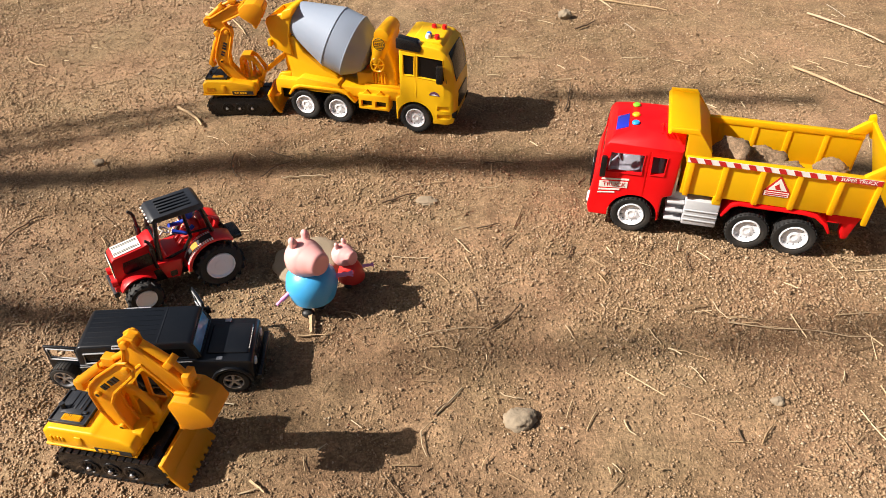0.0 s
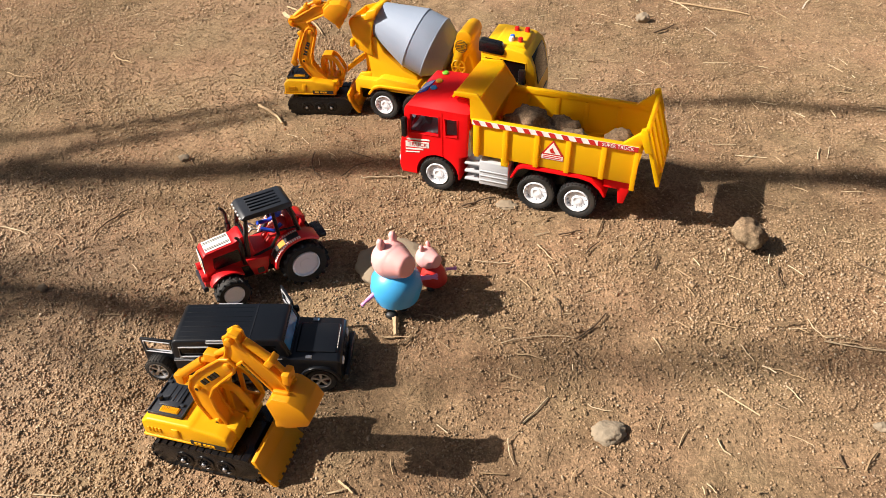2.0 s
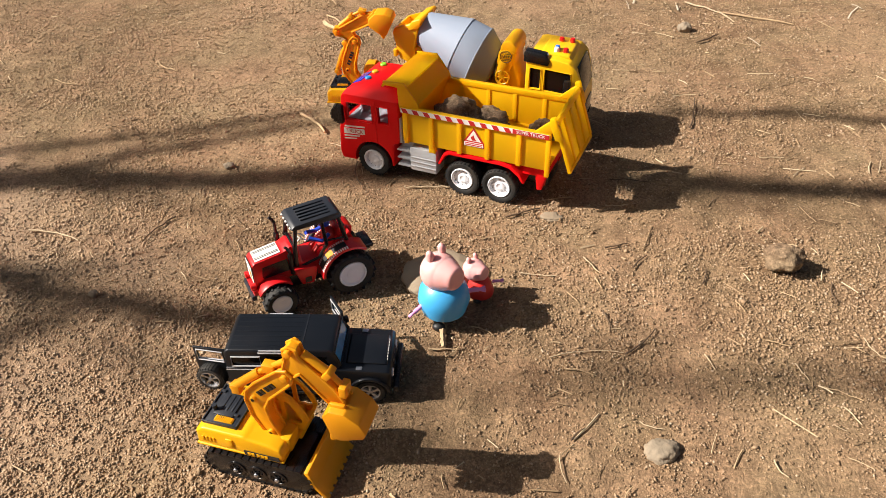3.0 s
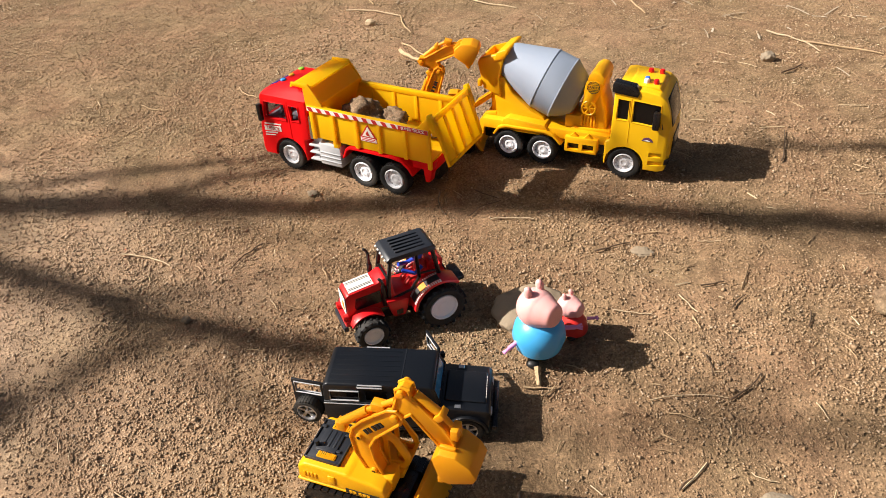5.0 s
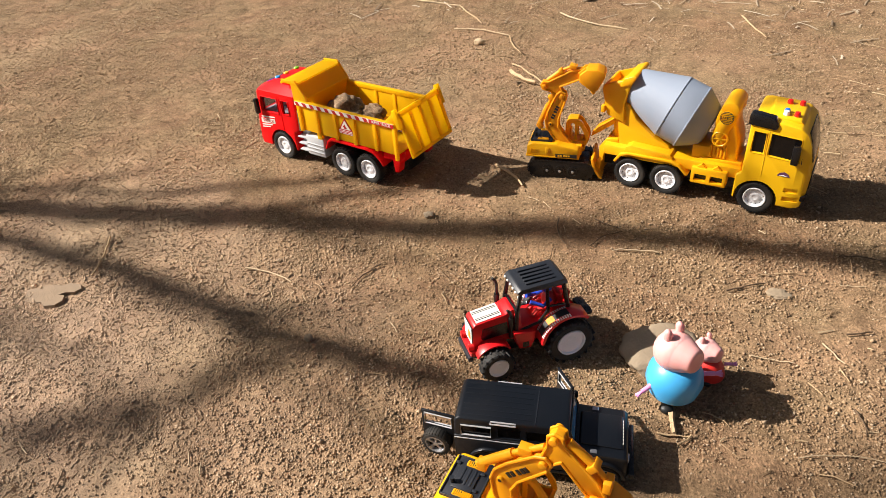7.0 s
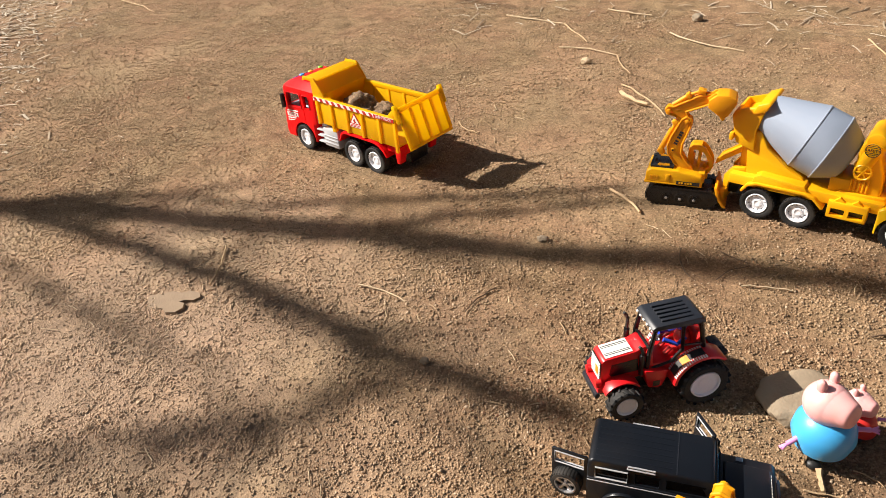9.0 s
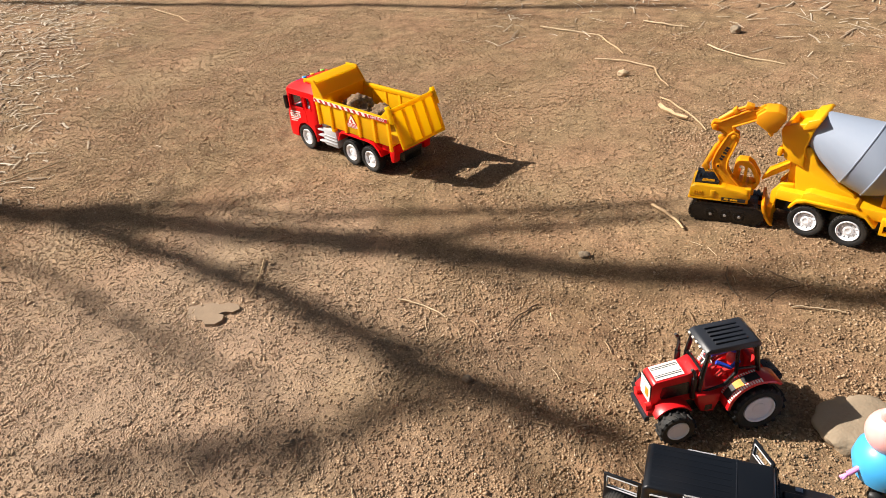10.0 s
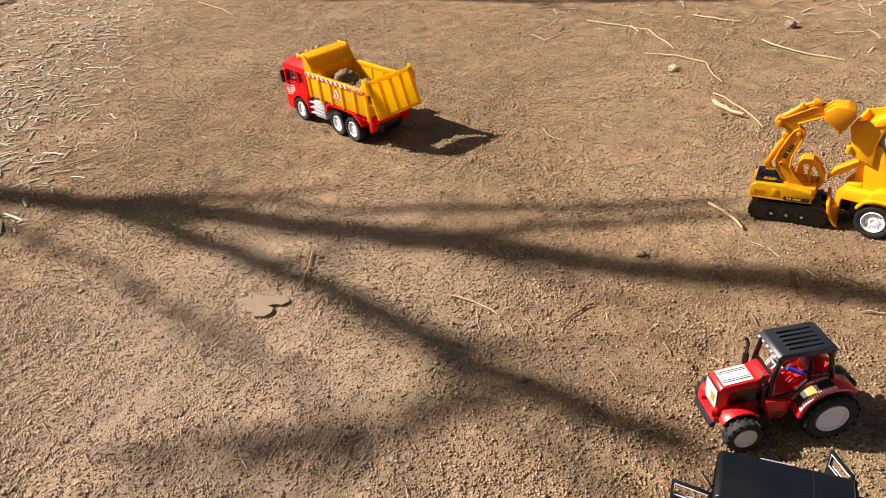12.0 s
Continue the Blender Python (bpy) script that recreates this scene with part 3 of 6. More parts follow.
    # warning stripe with its writing
    for s, face in ((1, LEFT_FACE), (-1, RIGHT_FACE)):
        y0, y1 = sorted((s * (H + 0.0023), s * (H + 0.0028)))
        band = box(B(), -0.066, 0.142, y0, y1, 0.1130, 0.1196)
        band = part("stripe_band", band, STICKER_WHITE, truck, "white band of the warning stripe")
        y0, y1 = sorted((s * (H + 0.0029), s * (H + 0.0032)))
        mark = B()
        for i in range(10):
            x = 0.1375 - i * 0.0163
            prism(mark, [(x, 0.1131), (x - 0.0075, 0.1131), (x - 0.0035, 0.1195), (x + 0.004, 0.1195)], y0, y1)
        box(mark, -0.066, -0.018, y0, y1, 0.1131, 0.1195)
        part("stripes", mark, STICKER_RED, band, "red slanted stripes")
        part("writing", letters(B(), "SUPER TRUCK", 0.0060, Matrix.Translation((-0.042, s * (H + 0.0034), 0.1163)) @ face), STICKER_WHITE, band, "white words on the red end", smooth=0)
        y0, y1 = sorted((s * (H - 0.0004), s * (H + 0.0002)))
        c = 0.0365
        sign = part("warning_sign", prism(B(), [(c - 0.0145, 0.0805), (c + 0.0145, 0.0805), (c + 0.0145, 0.0875), (c, 0.1085), (c - 0.0145, 0.0875)], y0, y1), STICKER_RED, truck, "red and white triangular sign")
        y0, y1 = sorted((s * (H + 0.0003), s * (H + 0.0006)))
        inn = prism(B(), [(c - 0.0105, 0.0893), (c + 0.0105, 0.0893), (c, 0.1052)], y0, y1)
        box(inn, c - 0.0135, c + 0.0135, y0, y1, 0.0814, 0.0872)
        part("sign_field", inn, STICKER_WHITE, sign)
        y0, y1 = sorted((s * (H + 0.0007), s * (H + 0.0009)))
        bars = prism(B(), [(c - 0.004, 0.0905), (c + 0.002, 0.0905), (c + 0.004, 0.0945), (c + 0.0, 0.0985), (c - 0.001, 0.0945)], y0, y1)
        for z in (0.0826, 0.0852):
            box(bars, c - 0.012, c + 0.012, y0, y1, z, z + 0.0012)
        part("sign_bars", bars, STICKER_RED, sign)
    # tailgate, hung from its top edge
    tg = B()
    box(tg, -0.0015, 0.0015, -H + 0.002, H - 0.002, -0.068, 0.004, 0.0008)
    box(tg, -0.003, 0.0015, -H + 0.002, H - 0.002, -0.069, -0.064, 0.0008)
    box(tg, -0.003, 0.0015, -H + 0.002, H - 0.002, -0.002, 0.006, 0.001)
    for s in (-1, 1):
        y0, y1 = sorted((s * (H - 0.003), s * (H + 0.004)))
        prism(tg, [(-0.004, -0.020), (0.004, -0.018), (0.005, 0.004), (0.003, 0.012), (-0.004, 0.012)], y0, y1, 0.001)
    gate = part("tailgate", tg, YELLOW_BACKLIT, truck, "yellow tailgate swung half open", (-0.072, 0, 0.132))
    gate.rotation_euler = (0, radians(19), 0)
    for y in (-0.05, -0.025, 0.0, 0.025, 0.05):
        part("rib", box(B(), -0.0035, -0.001, y - 0.0035, y + 0.0035, -0.0635, -0.0025, 0.0008), YELLOW_BACKLIT, gate)
    wheels = []
    for x in (0.0, 0.0545, 0.193):
        for s in (-1, 1):
            wheels.append(truck_wheel(truck, x, s * (H - 0.0085), 0.0255, 0.017, s))
    return truck, wheels


DUMP, DUMP_WHEELS = dump_truck()
DUMP_SIZE = 0.985
DUMP.scale = (DUMP_SIZE,) * 3
# seconds, rearmost left contact x, y, heading
DUMP_ROWS = [
    (0.0, 0.4171, 0.6586, 167.0), (0.5, 0.3240, 0.6765, 166.3), (1.0, 0.2345, 0.6972, 165.8), (1.5, 0.1465, 0.7177, 165.2), (2.0, 0.0621, 0.7390, 164.8),
    (2.5, -0.0190, 0.7630, 164.3), (3.0, -0.0980, 0.7850, 163.6), (5.0, -0.3801, 0.8550, 163.0), (5.5, -0.4475, 0.8730, 163.1), (6.0, -0.5120, 0.8880, 163.2),
    (6.5, -0.5720, 0.9020, 163.4), (7.0, -0.6310, 0.9140, 163.4), (7.5, -0.6873, 0.9240, 163.2), (9.5, -0.8998, 0.9750, 162.4), (10.0, -0.9500, 0.9890, 162.3),
    (10.5, -0.9988, 1.0030, 161.9), (11.0, -1.0450, 1.0160, 161.5), (11.5, -1.0890, 1.0290, 160.8), (12.0, -1.1336, 1.0459, 160.4)]


def dump_pose(row):
    t, x, y, a = row
    return pose(x, y, -0.0015, 0, 0, a + 0.2) @ Matrix.Translation((0, -0.055 * DUMP_SIZE, 0))


# ---------------------------------------------------------------- mixer truck
# x forward from the rearmost axle, y to its left; its right side faces the camera


def mixer_truck(m):
    H = 0.045
    truck = thing("cement_mixer_truck", m, "yellow toy cement mixer truck with a blue-grey drum", "toy truck")
    ch = box(B(), -0.05, 0.24, -0.020, 0.020, 0.020, 0.046, 0.002)
    for x in (0.0, 0.056, 0.184):
        rod(ch, (x, -0.036, 0.0245), (x, 0.036, 0.0245), 0.004)
    part("chassis", ch, BLACK, truck, "black chassis and axles")
    prof = [(0.153, 0.019), (0.232, 0.0185), (0.243, 0.021), (0.247, 0.040), (0.248, 0.066), (0.246, 0.086), (0.240, 0.116), (0.234, 0.131),
            (0.224, 0.1395), (0.205, 0.1430), (0.172, 0.1445), (0.163, 0.143), (0.161, 0.139), (0.160, 0.060), (0.153, 0.056)]
    cab = prism(B(), prof, -H, H, 0.006, seg=3)
    arch = cyl(B(), (0.184, 0, 0.0235), (0, 1, 0), 0.029, 0.2, 40)
    steps = B()
    for s in (-1, 1):
        box(steps, 0.219, 0.240, s * (H - 0.004), s * (H + 0.02), 0.0285, 0.036)
        box(steps, 0.219, 0.240, s * (H - 0.003), s * (H + 0.02), 0.042, 0.0495)
    win = B()
    for s in (-1, 1):
        y0, y1 = sorted((s * (H - 0.0025), s * (H + 0.02)))
        prism(win, [(0.1675, 0.096), (0.183, 0.0955), (0.183, 0.1255), (0.1675, 0.1265)], y0, y1, 0.001)
        prism(win, [(0.190, 0.0945), (0.230, 0.091), (0.2275, 0.1235), (0.190, 0.1265)], y0, y1, 0.001)
    corners = []
    for s in (-1, 1):
        for (xa, ya), (xb, yb) in (((0.226, 0.0462), (0.262, 0.0330)), ((0.238, 0.0462), (0.262, 0.0180))):
            cut = prism(B(), [(xa, s * ya), (xb, s * yb), (0.28, s * yb), (0.28, s * 0.08), (xa, s * 0.08)], -0.2, 0.2)
            cut.transform(Matrix.Rotation(math.pi / 2, 4, "X"))
            cut.transform(Matrix.Diagonal((1, -1, 1, 1)))
            bmesh.ops.reverse_faces(cut, faces=cut.faces)
            corners.append(cut)
    cab = carve(cab, arch, steps, win, *corners)
    body = part("cab", cab, CAB_YELLOW, truck, "bright yellow cab", smooth=42)
    for s in (-1, 1):
        y0, y1 = sorted((s * (H - 0.0026), s * (H - 0.0018)))
        part("side_window", prism(B(), [(0.1676, 0.0961), (0.1829, 0.0956), (0.1829, 0.1254), (0.1676, 0.1264)], y0, y1), DARK_GLASS, body, "black tinted window")
        part("side_window", prism(B(), [(0.1901, 0.0946), (0.2299, 0.0911), (0.2274, 0.1234), (0.1901, 0.1264)], y0, y1), DARK_GLASS, body, "black tinted window")
        mir = box(B(), 0.2195, 0.2295, s * (H + 0.001), s * (H + 0.009), 0.089, 0.117, 0.0025)
        rod(mir, (0.226, s * (H - 0.004), 0.112), (0.225, s * (H + 0.004), 0.112), 0.0013)
        part("wing_mirror", mir, BLACK, body, "black wing mirror")
        fr = tube(B(), [(0.1665, s * H, 0.0948), (0.1838, s * H, 0.0944), (0.1838, s * H, 0.1264), (0.1665, s * H, 0.1275), (0.1665, s * H, 0.0948)], 0.0008, 6)
        tube(fr, [(0.189, s * H, 0.0935), (0.231, s * H, 0.0900), (0.2283, s * H, 0.1243), (0.189, s * H, 0.1275), (0.189, s * H, 0.0935)], 0.0008, 6)
        tube(fr, [(0.186, s * H, 0.060), (0.186, s * H, 0.130)], 0.0005, 6)
        part("window_frame", fr, CAB_YELLOW, body)
        a, b = sorted((s * (H + 0.0001), s * (H + 0.0005)))
        stk = prism(B(), [(0.2065, 0.0668), (0.2235, 0.0664), (0.2208, 0.0708), (0.2155, 0.0735), (0.2092, 0.0712)], a, b)
        emblem = part("door_emblem", stk, EMBLEM, body, "small dark purple and white emblem")
        a, b = sorted((s * (H + 0.0006), s * (H + 0.0009)))
        part("emblem_mark", prism(B(), [(0.2095, 0.0674), (0.2205, 0.0672), (0.2150, 0.0692)], a, b), STICKER_WHITE, emblem)
        part("headlight", prism(B(), [(0.236, 0.030), (0.2470, 0.030), (0.2490, 0.041), (0.240, 0.038)], s * (H - 0.014), s * (H - 0.0045), 0.001), DARK_GLASS, body, "dark headlight")
        if s < 0:
            part("air_intake", prism(B(), [(0.1575, 0.136), (0.194, 0.1325), (0.1965, 0.140), (0.190, 0.1495), (0.160, 0.1535), (0.1575, 0.150)], s * (H - 0.012), s * (H + 0.0025), 0.002), BLACK, body, "black air intake")
    part("windscreen", prism(B(), [(0.2430, 0.088), (0.2468, 0.090), (0.2405, 0.118), (0.2350, 0.1310), (0.2305, 0.130)], -0.0335, 0.0335, 0.001), DARK_GLASS, body, "dark windscreen")
    for s in (-1, 1):
        ya, yb = s * (H - 0.0012), s * 0.0325
        wrap = prism(B(), [(0.2315, 0.088), (0.2335, 0.088), (0.2300, 0.126), (0.2280, 0.126)], ya, yb, 0, None,
                     [(0.2420, 0.089), (0.2466, 0.089), (0.2375, 0.126), (0.2320, 0.126)])
        part("windscreen", wrap, DARK_GLASS, body, "wrap-round corner of the windscreen")
    part("grille", box(B(), 0.2450, 0.2492, -0.026, 0.026, 0.044, 0.070, 0.001), BLACK, body, "black grille")
    part("roof_plate", prism(B(), [(0.176, 0.1430), (0.226, 0.1385), (0.220, 0.1450), (0.180, 0.1470)], -0.031, 0.031, 0.002), CAB_YELLOW, body)
    for mat, x, y, lab in ((LAMP_RED, 0.198, 0.020, "red"), (LAMP_RED, 0.214, 0.021, "red"), (LAMP_BLUE, 0.199, -0.012, "blue"), (LAMP_RED, 0.213, -0.019, "red"), (WHITE, 0.1995, -0.0200, "white")):
        part("roof_lamp", lathe(B(), [(0.0040, 0), (0.0040, 0.004), (0.0032, 0.0062), (0.0006, 0.0070)], (x, y, 0.1452), (0, 0, 1), 16), mat, body, lab + " roof lamp lens")
    # bed with arched mudguards
    bed = box(B(), -0.046, 0.158, -H + 0.006, H - 0.006, 0.046, 0.062, 0.002)
    for s in (-1, 1):
        outer = [(-0.0265, 0.041), (-0.018, 0.0535), (-0.006, 0.0585), (0.062, 0.0585), (0.074, 0.054), (0.088, 0.040)]
        inner = [(0.0845, 0.038), (0.072, 0.0505), (0.060, 0.0545), (-0.004, 0.0545), (-0.0155, 0.050), (-0.0235, 0.039)]
        y0, y1 = sorted((s * 0.018, s * (H + 0.0015)))
        prism(bed, outer + inner, y0, y1, 0.001)
        y0, y1 = sorted((s * 0.018, s * (H - 0.002)))
        prism(bed, [(-0.012, 0.057), (0.064, 0.057), (0.058, 0.066), (-0.002, 0.070), (-0.010, 0.066)], y0, y1, 0.001)
    prism(bed, [(0.094, 0.060), (0.156, 0.060), (0.156, 0.066), (0.100, 0.066)], -0.03, 0.03, 0.001)
    part("bed", bed, AMBER, truck, "amber yellow bed with mudguards")
    for s in (-1, 1):
        y0, y1 = sorted((s * 0.026, s * (H + 0.001)))
        rack = box(B(), 0.092, 0.142, y0, y1, 0.0305, 0.0555, 0.0012)
        hole = B()
        for x in (0.0965, 0.1195):
            a, b = sorted((s * (H - 0.01), s * (H + 0.01)))
            box(hole, x, x + 0.0175, a, b, 0.035, 0.0455, 0)
        rack = carve(rack, hole)
        for x in (0.098, 0.120):
            a, b = sorted((s * (H - 0.006), s * (H - 0.001)))
            prism(rack, [(x, 0.055), (x + 0.015, 0.055), (x + 0.0075, 0.062)], a, b)
        part("side_rack", rack, AMBER, truck, "yellow side rack with two openings")
        # black sheet that paints the shade behind the two openings
        a, b = sorted((s * (H - 0.006), s * (H - 0.010)))
        part("rack_shade", box(B(), 0.095, 0.139, a, b, 0.034, 0.0465), BLACK, truck)
        leg = prism(B(), [(-0.056, 0.010), (-0.050, 0.010), (-0.049, 0.034), (-0.046, 0.046), (-0.034, 0.062), (-0.026, 0.062), (-0.028, 0.068), (-0.046, 0.066), (-0.057, 0.050)], s * 0.018, s * 0.026, 0.001)
        part("rear_leg", leg, AMBER, truck)
    part("rear_bumper", box(B(), -0.057, -0.049, -0.038, 0.038, 0.010, 0.030, 0.0015), AMBER, truck)
    # drum on its slanting axis
    ax = Vector((0.925, 0, -0.38)).normalized()
    c0 = Vector((0.043, 0, 0.1245))
    drum = lathe(B(), [(0.0227, -0.0663), (0.0265, -0.0653), (0.0483, 0.0000), (0.0490, 0.0005), (0.0490, 0.0018), (0.0483, 0.0023), (0.0487, 0.0317),
                       (0.0494, 0.0322), (0.0494, 0.0334), (0.0484, 0.0341), (0.0318, 0.0604), (0.0241, 0.0634)], c0, ax, 20)
    part("drum", drum, DRUM, truck, "blue-grey mixing drum with two raised rings", smooth=26)
    cradle = B()
    for s in (-1, 1):
        y0, y1 = sorted((s * 0.010, s * 0.026))
        prism(cradle, [(-0.026, 0.060), (0.060, 0.060), (0.050, 0.070), (0.030, 0.078), (-0.002, 0.105), (-0.014, 0.128), (-0.026, 0.128), (-0.030, 0.095)], y0, y1, 0.0015)
    box(cradle, 0.085, 0.112, -0.026, 0.026, 0.060, 0.082, 0.002)
    part("drum_cradle", cradle, AMBER, truck, "amber cradle under the drum")
    hop = prism(B(), [(-0.047, 0.108), (-0.019, 0.098), (-0.021, 0.130), (-0.012, 0.166), (-0.020, 0.170), (-0.054, 0.158), (-0.057, 0.150), (-0.052, 0.128)], -0.030, 0.030, 0.002)
    cup = prism(B(), [(-0.046, 0.150), (-0.024, 0.158), (-0.020, 0.18), (-0.056, 0.18)], -0.024, 0.024)
    hop = carve(hop, cup)
    prism(hop, [(-0.030, 0.157), (-0.012, 0.163), (-0.006, 0.176), (-0.010, 0.178), (-0.024, 0.172)], -0.032, 0.032, 0.001)
    box(hop, -0.056, -0.050, -0.034, 0.034, 0.112, 0.124, 0.0015)
    prism(hop, [(-0.040, 0.064), (-0.026, 0.062), (-0.020, 0.100), (-0.042, 0.112)], -0.012, 0.012, 0.001)
    for v in hop.verts:
        v.co.z = min(v.co.z, 0.10) + 0.96 * max(0.0, v.co.z - 0.10)
    part("hopper", hop, AMBER, truck, "amber loading hopper")
    chute = carve(prism(B(), [(-0.040, 0.086), (-0.040, 0.095), (-0.074, 0.069), (-0.076, 0.058)], -0.014, 0.014, 0.001),
                  prism(B(), [(-0.036, 0.093), (-0.036, 0.11), (-0.082, 0.079), (-0.082, 0.0625)], -0.0115, 0.0115))
    part("chute", chute, AMBER, truck, "amber discharge chute")
    # tower with emblem and valve wheel
    tow = prism(B(), [(0.106, 0.060), (0.150, 0.060), (0.147, 0.095), (0.138, 0.120), (0.141, 0.142), (0.134, 0.150), (0.122, 0.148), (0.113, 0.136), (0.110, 0.118), (0.114, 0.098)], -0.026, 0.026, 0.004, seg=3)
    cyl(tow, (0.129, 0, 0.1425), (0, 1, 0), 0.0125, 0.057, 24, b=0.003)
    for s in (-1, 1):
        cyl(tow, (0.125, s * 0.0225, 0.120), (0.38, 0, 1), 0.0105, 0.044, 20, b=0.004)
    part("pump_tower", tow, AMBER, truck, "amber tower with moulded tanks")
    for s in (-1, 1):
        wv = B()
        ring = [(0.122 + 0.0105 * math.cos(a), s * 0.0315, 0.0995 + 0.0105 * math.sin(a)) for a in np.linspace(0, 2 * math.pi, 25)]
        tube(wv, ring, 0.0016, 6)
        for a in np.linspace(0, math.pi, 4)[:-1]:
            rod(wv, (0.122 + 0.010 * math.cos(a), s * 0.0313, 0.0995 + 0.010 * math.sin(a)), (0.122 - 0.010 * math.cos(a), s * 0.0313, 0.0995 - 0.010 * math.sin(a)), 0.0012, 6)
        for k in range(5):
            y0, y1 = sorted((s * 0.025, s * 0.0285))
            box(wv, 0.110 + k * 0.005, 0.1125 + k * 0.005, y0, y1, 0.068, 0.086, 0.0004)
        part("valve_wheel", wv, AMBER, truck)
        emb = lathe(B(), [(0.0098, 0), (0.0098, 0.001), (0.0090, 0.0014)], (0.127, s * 0.0320, 0.1335), (0, s, 0), 24)
        emb = part("round_badge", emb, YELLOW, truck, "round badge with a black word")
        word = B()
        letters(word, "SAFETY", 0.0055, Matrix.Translation((0.127, s * 0.0337, 0.1335)) @ (LEFT_FACE if s > 0 else RIGHT_FACE))
        ring = [(0.127 + 0.0090 * math.cos(a), s * 0.0335, 0.1335 + 0.0090 * math.sin(a)) for a in np.linspace(0, 2 * math.pi, 25)]
        tube(word, ring, 0.0004, 4)
        for z in (0.1273, 0.1295, 0.1375, 0.1397):
            y0, y1 = sorted((s * 0.0334, s * 0.0337))
            k = math.sqrt(0.0086 ** 2 - (z - 0.1335) ** 2)
            box(word, 0.127 - k, 0.127 + k, y0, y1, z, z + 0.0006)
        part("badge_word", word, STICKER_BLACK, emb, smooth=0)
    for x in (0.0, 0.056, 0.184):
        for s in (-1, 1):
            truck_wheel(truck, x, s * (H - 0.0080), 0.0245, 0.016, s)
    return truck


mixer_truck(pose(-0.228, 0.984, -0.0015, 0, 0, -12.7) @ Matrix.Scale(0.98, 4) @ Matrix.Translation((0, 0.045, 0)))

# ---------------------------------------------------------------- excavators
# x forward, y to its left; the boom right of the cab


def about(p, deg):
    """Turn in the side view about the point p, raising what lies ahead of it."""
    return Matrix.Rotation(-radians(deg), 4, "Y")


def ridged(loop, half):
    """A moulded arm: a flat web with raised edges on both sides."""
    bm = prism(B(), loop, -half + 0.0014, half - 0.0014, 0.0004)
    for s in (-1, 1):
        for (x0, z0), (x1, z1) in zip(loop, loop[1:] + loop[:1]):
            rod(bm, (x0, s * (half - 0.0014), z0), (x1, s * (half - 0.0014), z1), 0.0014, 8)
            ball(bm, (x0, s * (half - 0.0014), z0), (0.0014, 0.0014, 0.0014), 8)
    return bm


def excavator(m, label, boom_up=0.0, stick_up=0.0, bucket_up=0.0, blade_up=0.0):
    ex = thing("excavator", m, label, "toy excavator", "toy excavators")
    part("undercarriage", box(B(), 0.008, 0.084, -0.018, 0.018, 0.009, 0.030, 0.002), BLACK, ex, "black undercarriage")
    part("slewing_ring", cyl(B(), (0.042, 0, 0.032), (0, 0, 1), 0.020, 0.006, 32), BLACK, ex)
    for s in (-1, 1):
        y0, y1 = sorted((s * 0.0145, s * 0.0290))
        n = 12
        loop = [(0.006 + 0.0145 * math.cos(a), 0.0155 + 0.0145 * math.sin(a)) for a in np.linspace(math.pi / 2, 3 * math.pi / 2, n)]
        loop += [(0.079 + 0.0145 * math.cos(a), 0.0160 + 0.0145 * math.sin(a)) for a in np.linspace(-math.pi / 2, math.pi / 2, n)]
        tr = prism(B(), loop, y0, y1, 0.0008)
        track = part("track", tr, BLACK, ex, "black moulded crawler track")
        pad = mesh_of("track_pad", box(B(), -0.0024, 0.0024, -0.0078, 0.0078, -0.0008, 0.0008), BLACK)
        straight, bend = 0.073, math.pi * 0.0145
        total = 2 * straight + 2 * bend
        for k in range(34):
            d = total * k / 34
            if d < straight:
                p, a = (0.006 + d, 0.0303), 0
            elif d < straight + bend:
                a = -(d - straight) / 0.0145
                p = (0.079 + 0.0150 * math.sin(-a), 0.0158 + 0.0150 * math.cos(a))
            elif d < 2 * straight + bend:
                p, a = (0.079 - (d - straight - bend), 0.0008), math.pi
            else:
                a = math.pi - (d - 2 * straight - bend) / 0.0145
                p = (0.006 - 0.0150 * math.sin(a), 0.0158 + 0.0150 * math.cos(a))
            q = new("track_pad", pad)
            q.parent = track
            q.matrix_basis = Matrix.Translation((p[0], s * 0.02175, p[1])) @ Matrix.Rotation(-a, 4, "Y")
        for x in (0.022, 0.042, 0.062):
            w = lathe(B(), [(0.0088, 0), (0.0088, 0.0012), (0.0068, 0.0016), (0.0062, 0.0006), (0.0030, 0.0008), (0.0026, 0.0028), (0.0005, 0.0032)], (x, s * 0.0288, 0.0145), (0, s, 0), 20)
            for q in range(6):
                a = q * math.pi / 3
                cyl(w, (x + 0.0046 * math.cos(a), s * 0.0300, 0.0145 + 0.0046 * math.sin(a)), (0, 1, 0), 0.0009, 0.0016, 8)
            part("road_wheel", w, BLACK, track, "small black road wheel")
            part("wheel_cap", lathe(B(), [(0.0022, 0), (0.0019, 0.0010), (0.0004, 0.0014)], (x, s * 0.0317, 0.0145), (0, s, 0), 12), SILVER, track)
    # blade
    bl = prism(B(), [(0.0945, 0.0315), (0.0985, 0.0150), (0.1080, 0.0010), (0.1125, 0.0015), (0.1025, 0.0160), (0.0985, 0.0320)], -0.0290, 0.0290, 0.0007)
    for k in range(8):
        y = -0.0266 + k * 0.0076
        prism(bl, [(0.1065, 0.003), (0.1100, 0.0), (0.1138, 0.0002), (0.1105, 0.0045)], y - 0.0022, y + 0.0022)
    for s in (-1, 1):
        box(bl, 0.076, 0.099, s * 0.010 - 0.0025, s * 0.010 + 0.0025, 0.012, 0.017, 0.001)
    blade = part("dozer_blade", bl, ORANGE, ex, "orange-yellow dozer blade")
    blade.location = (-0.006, 0, blade_up)
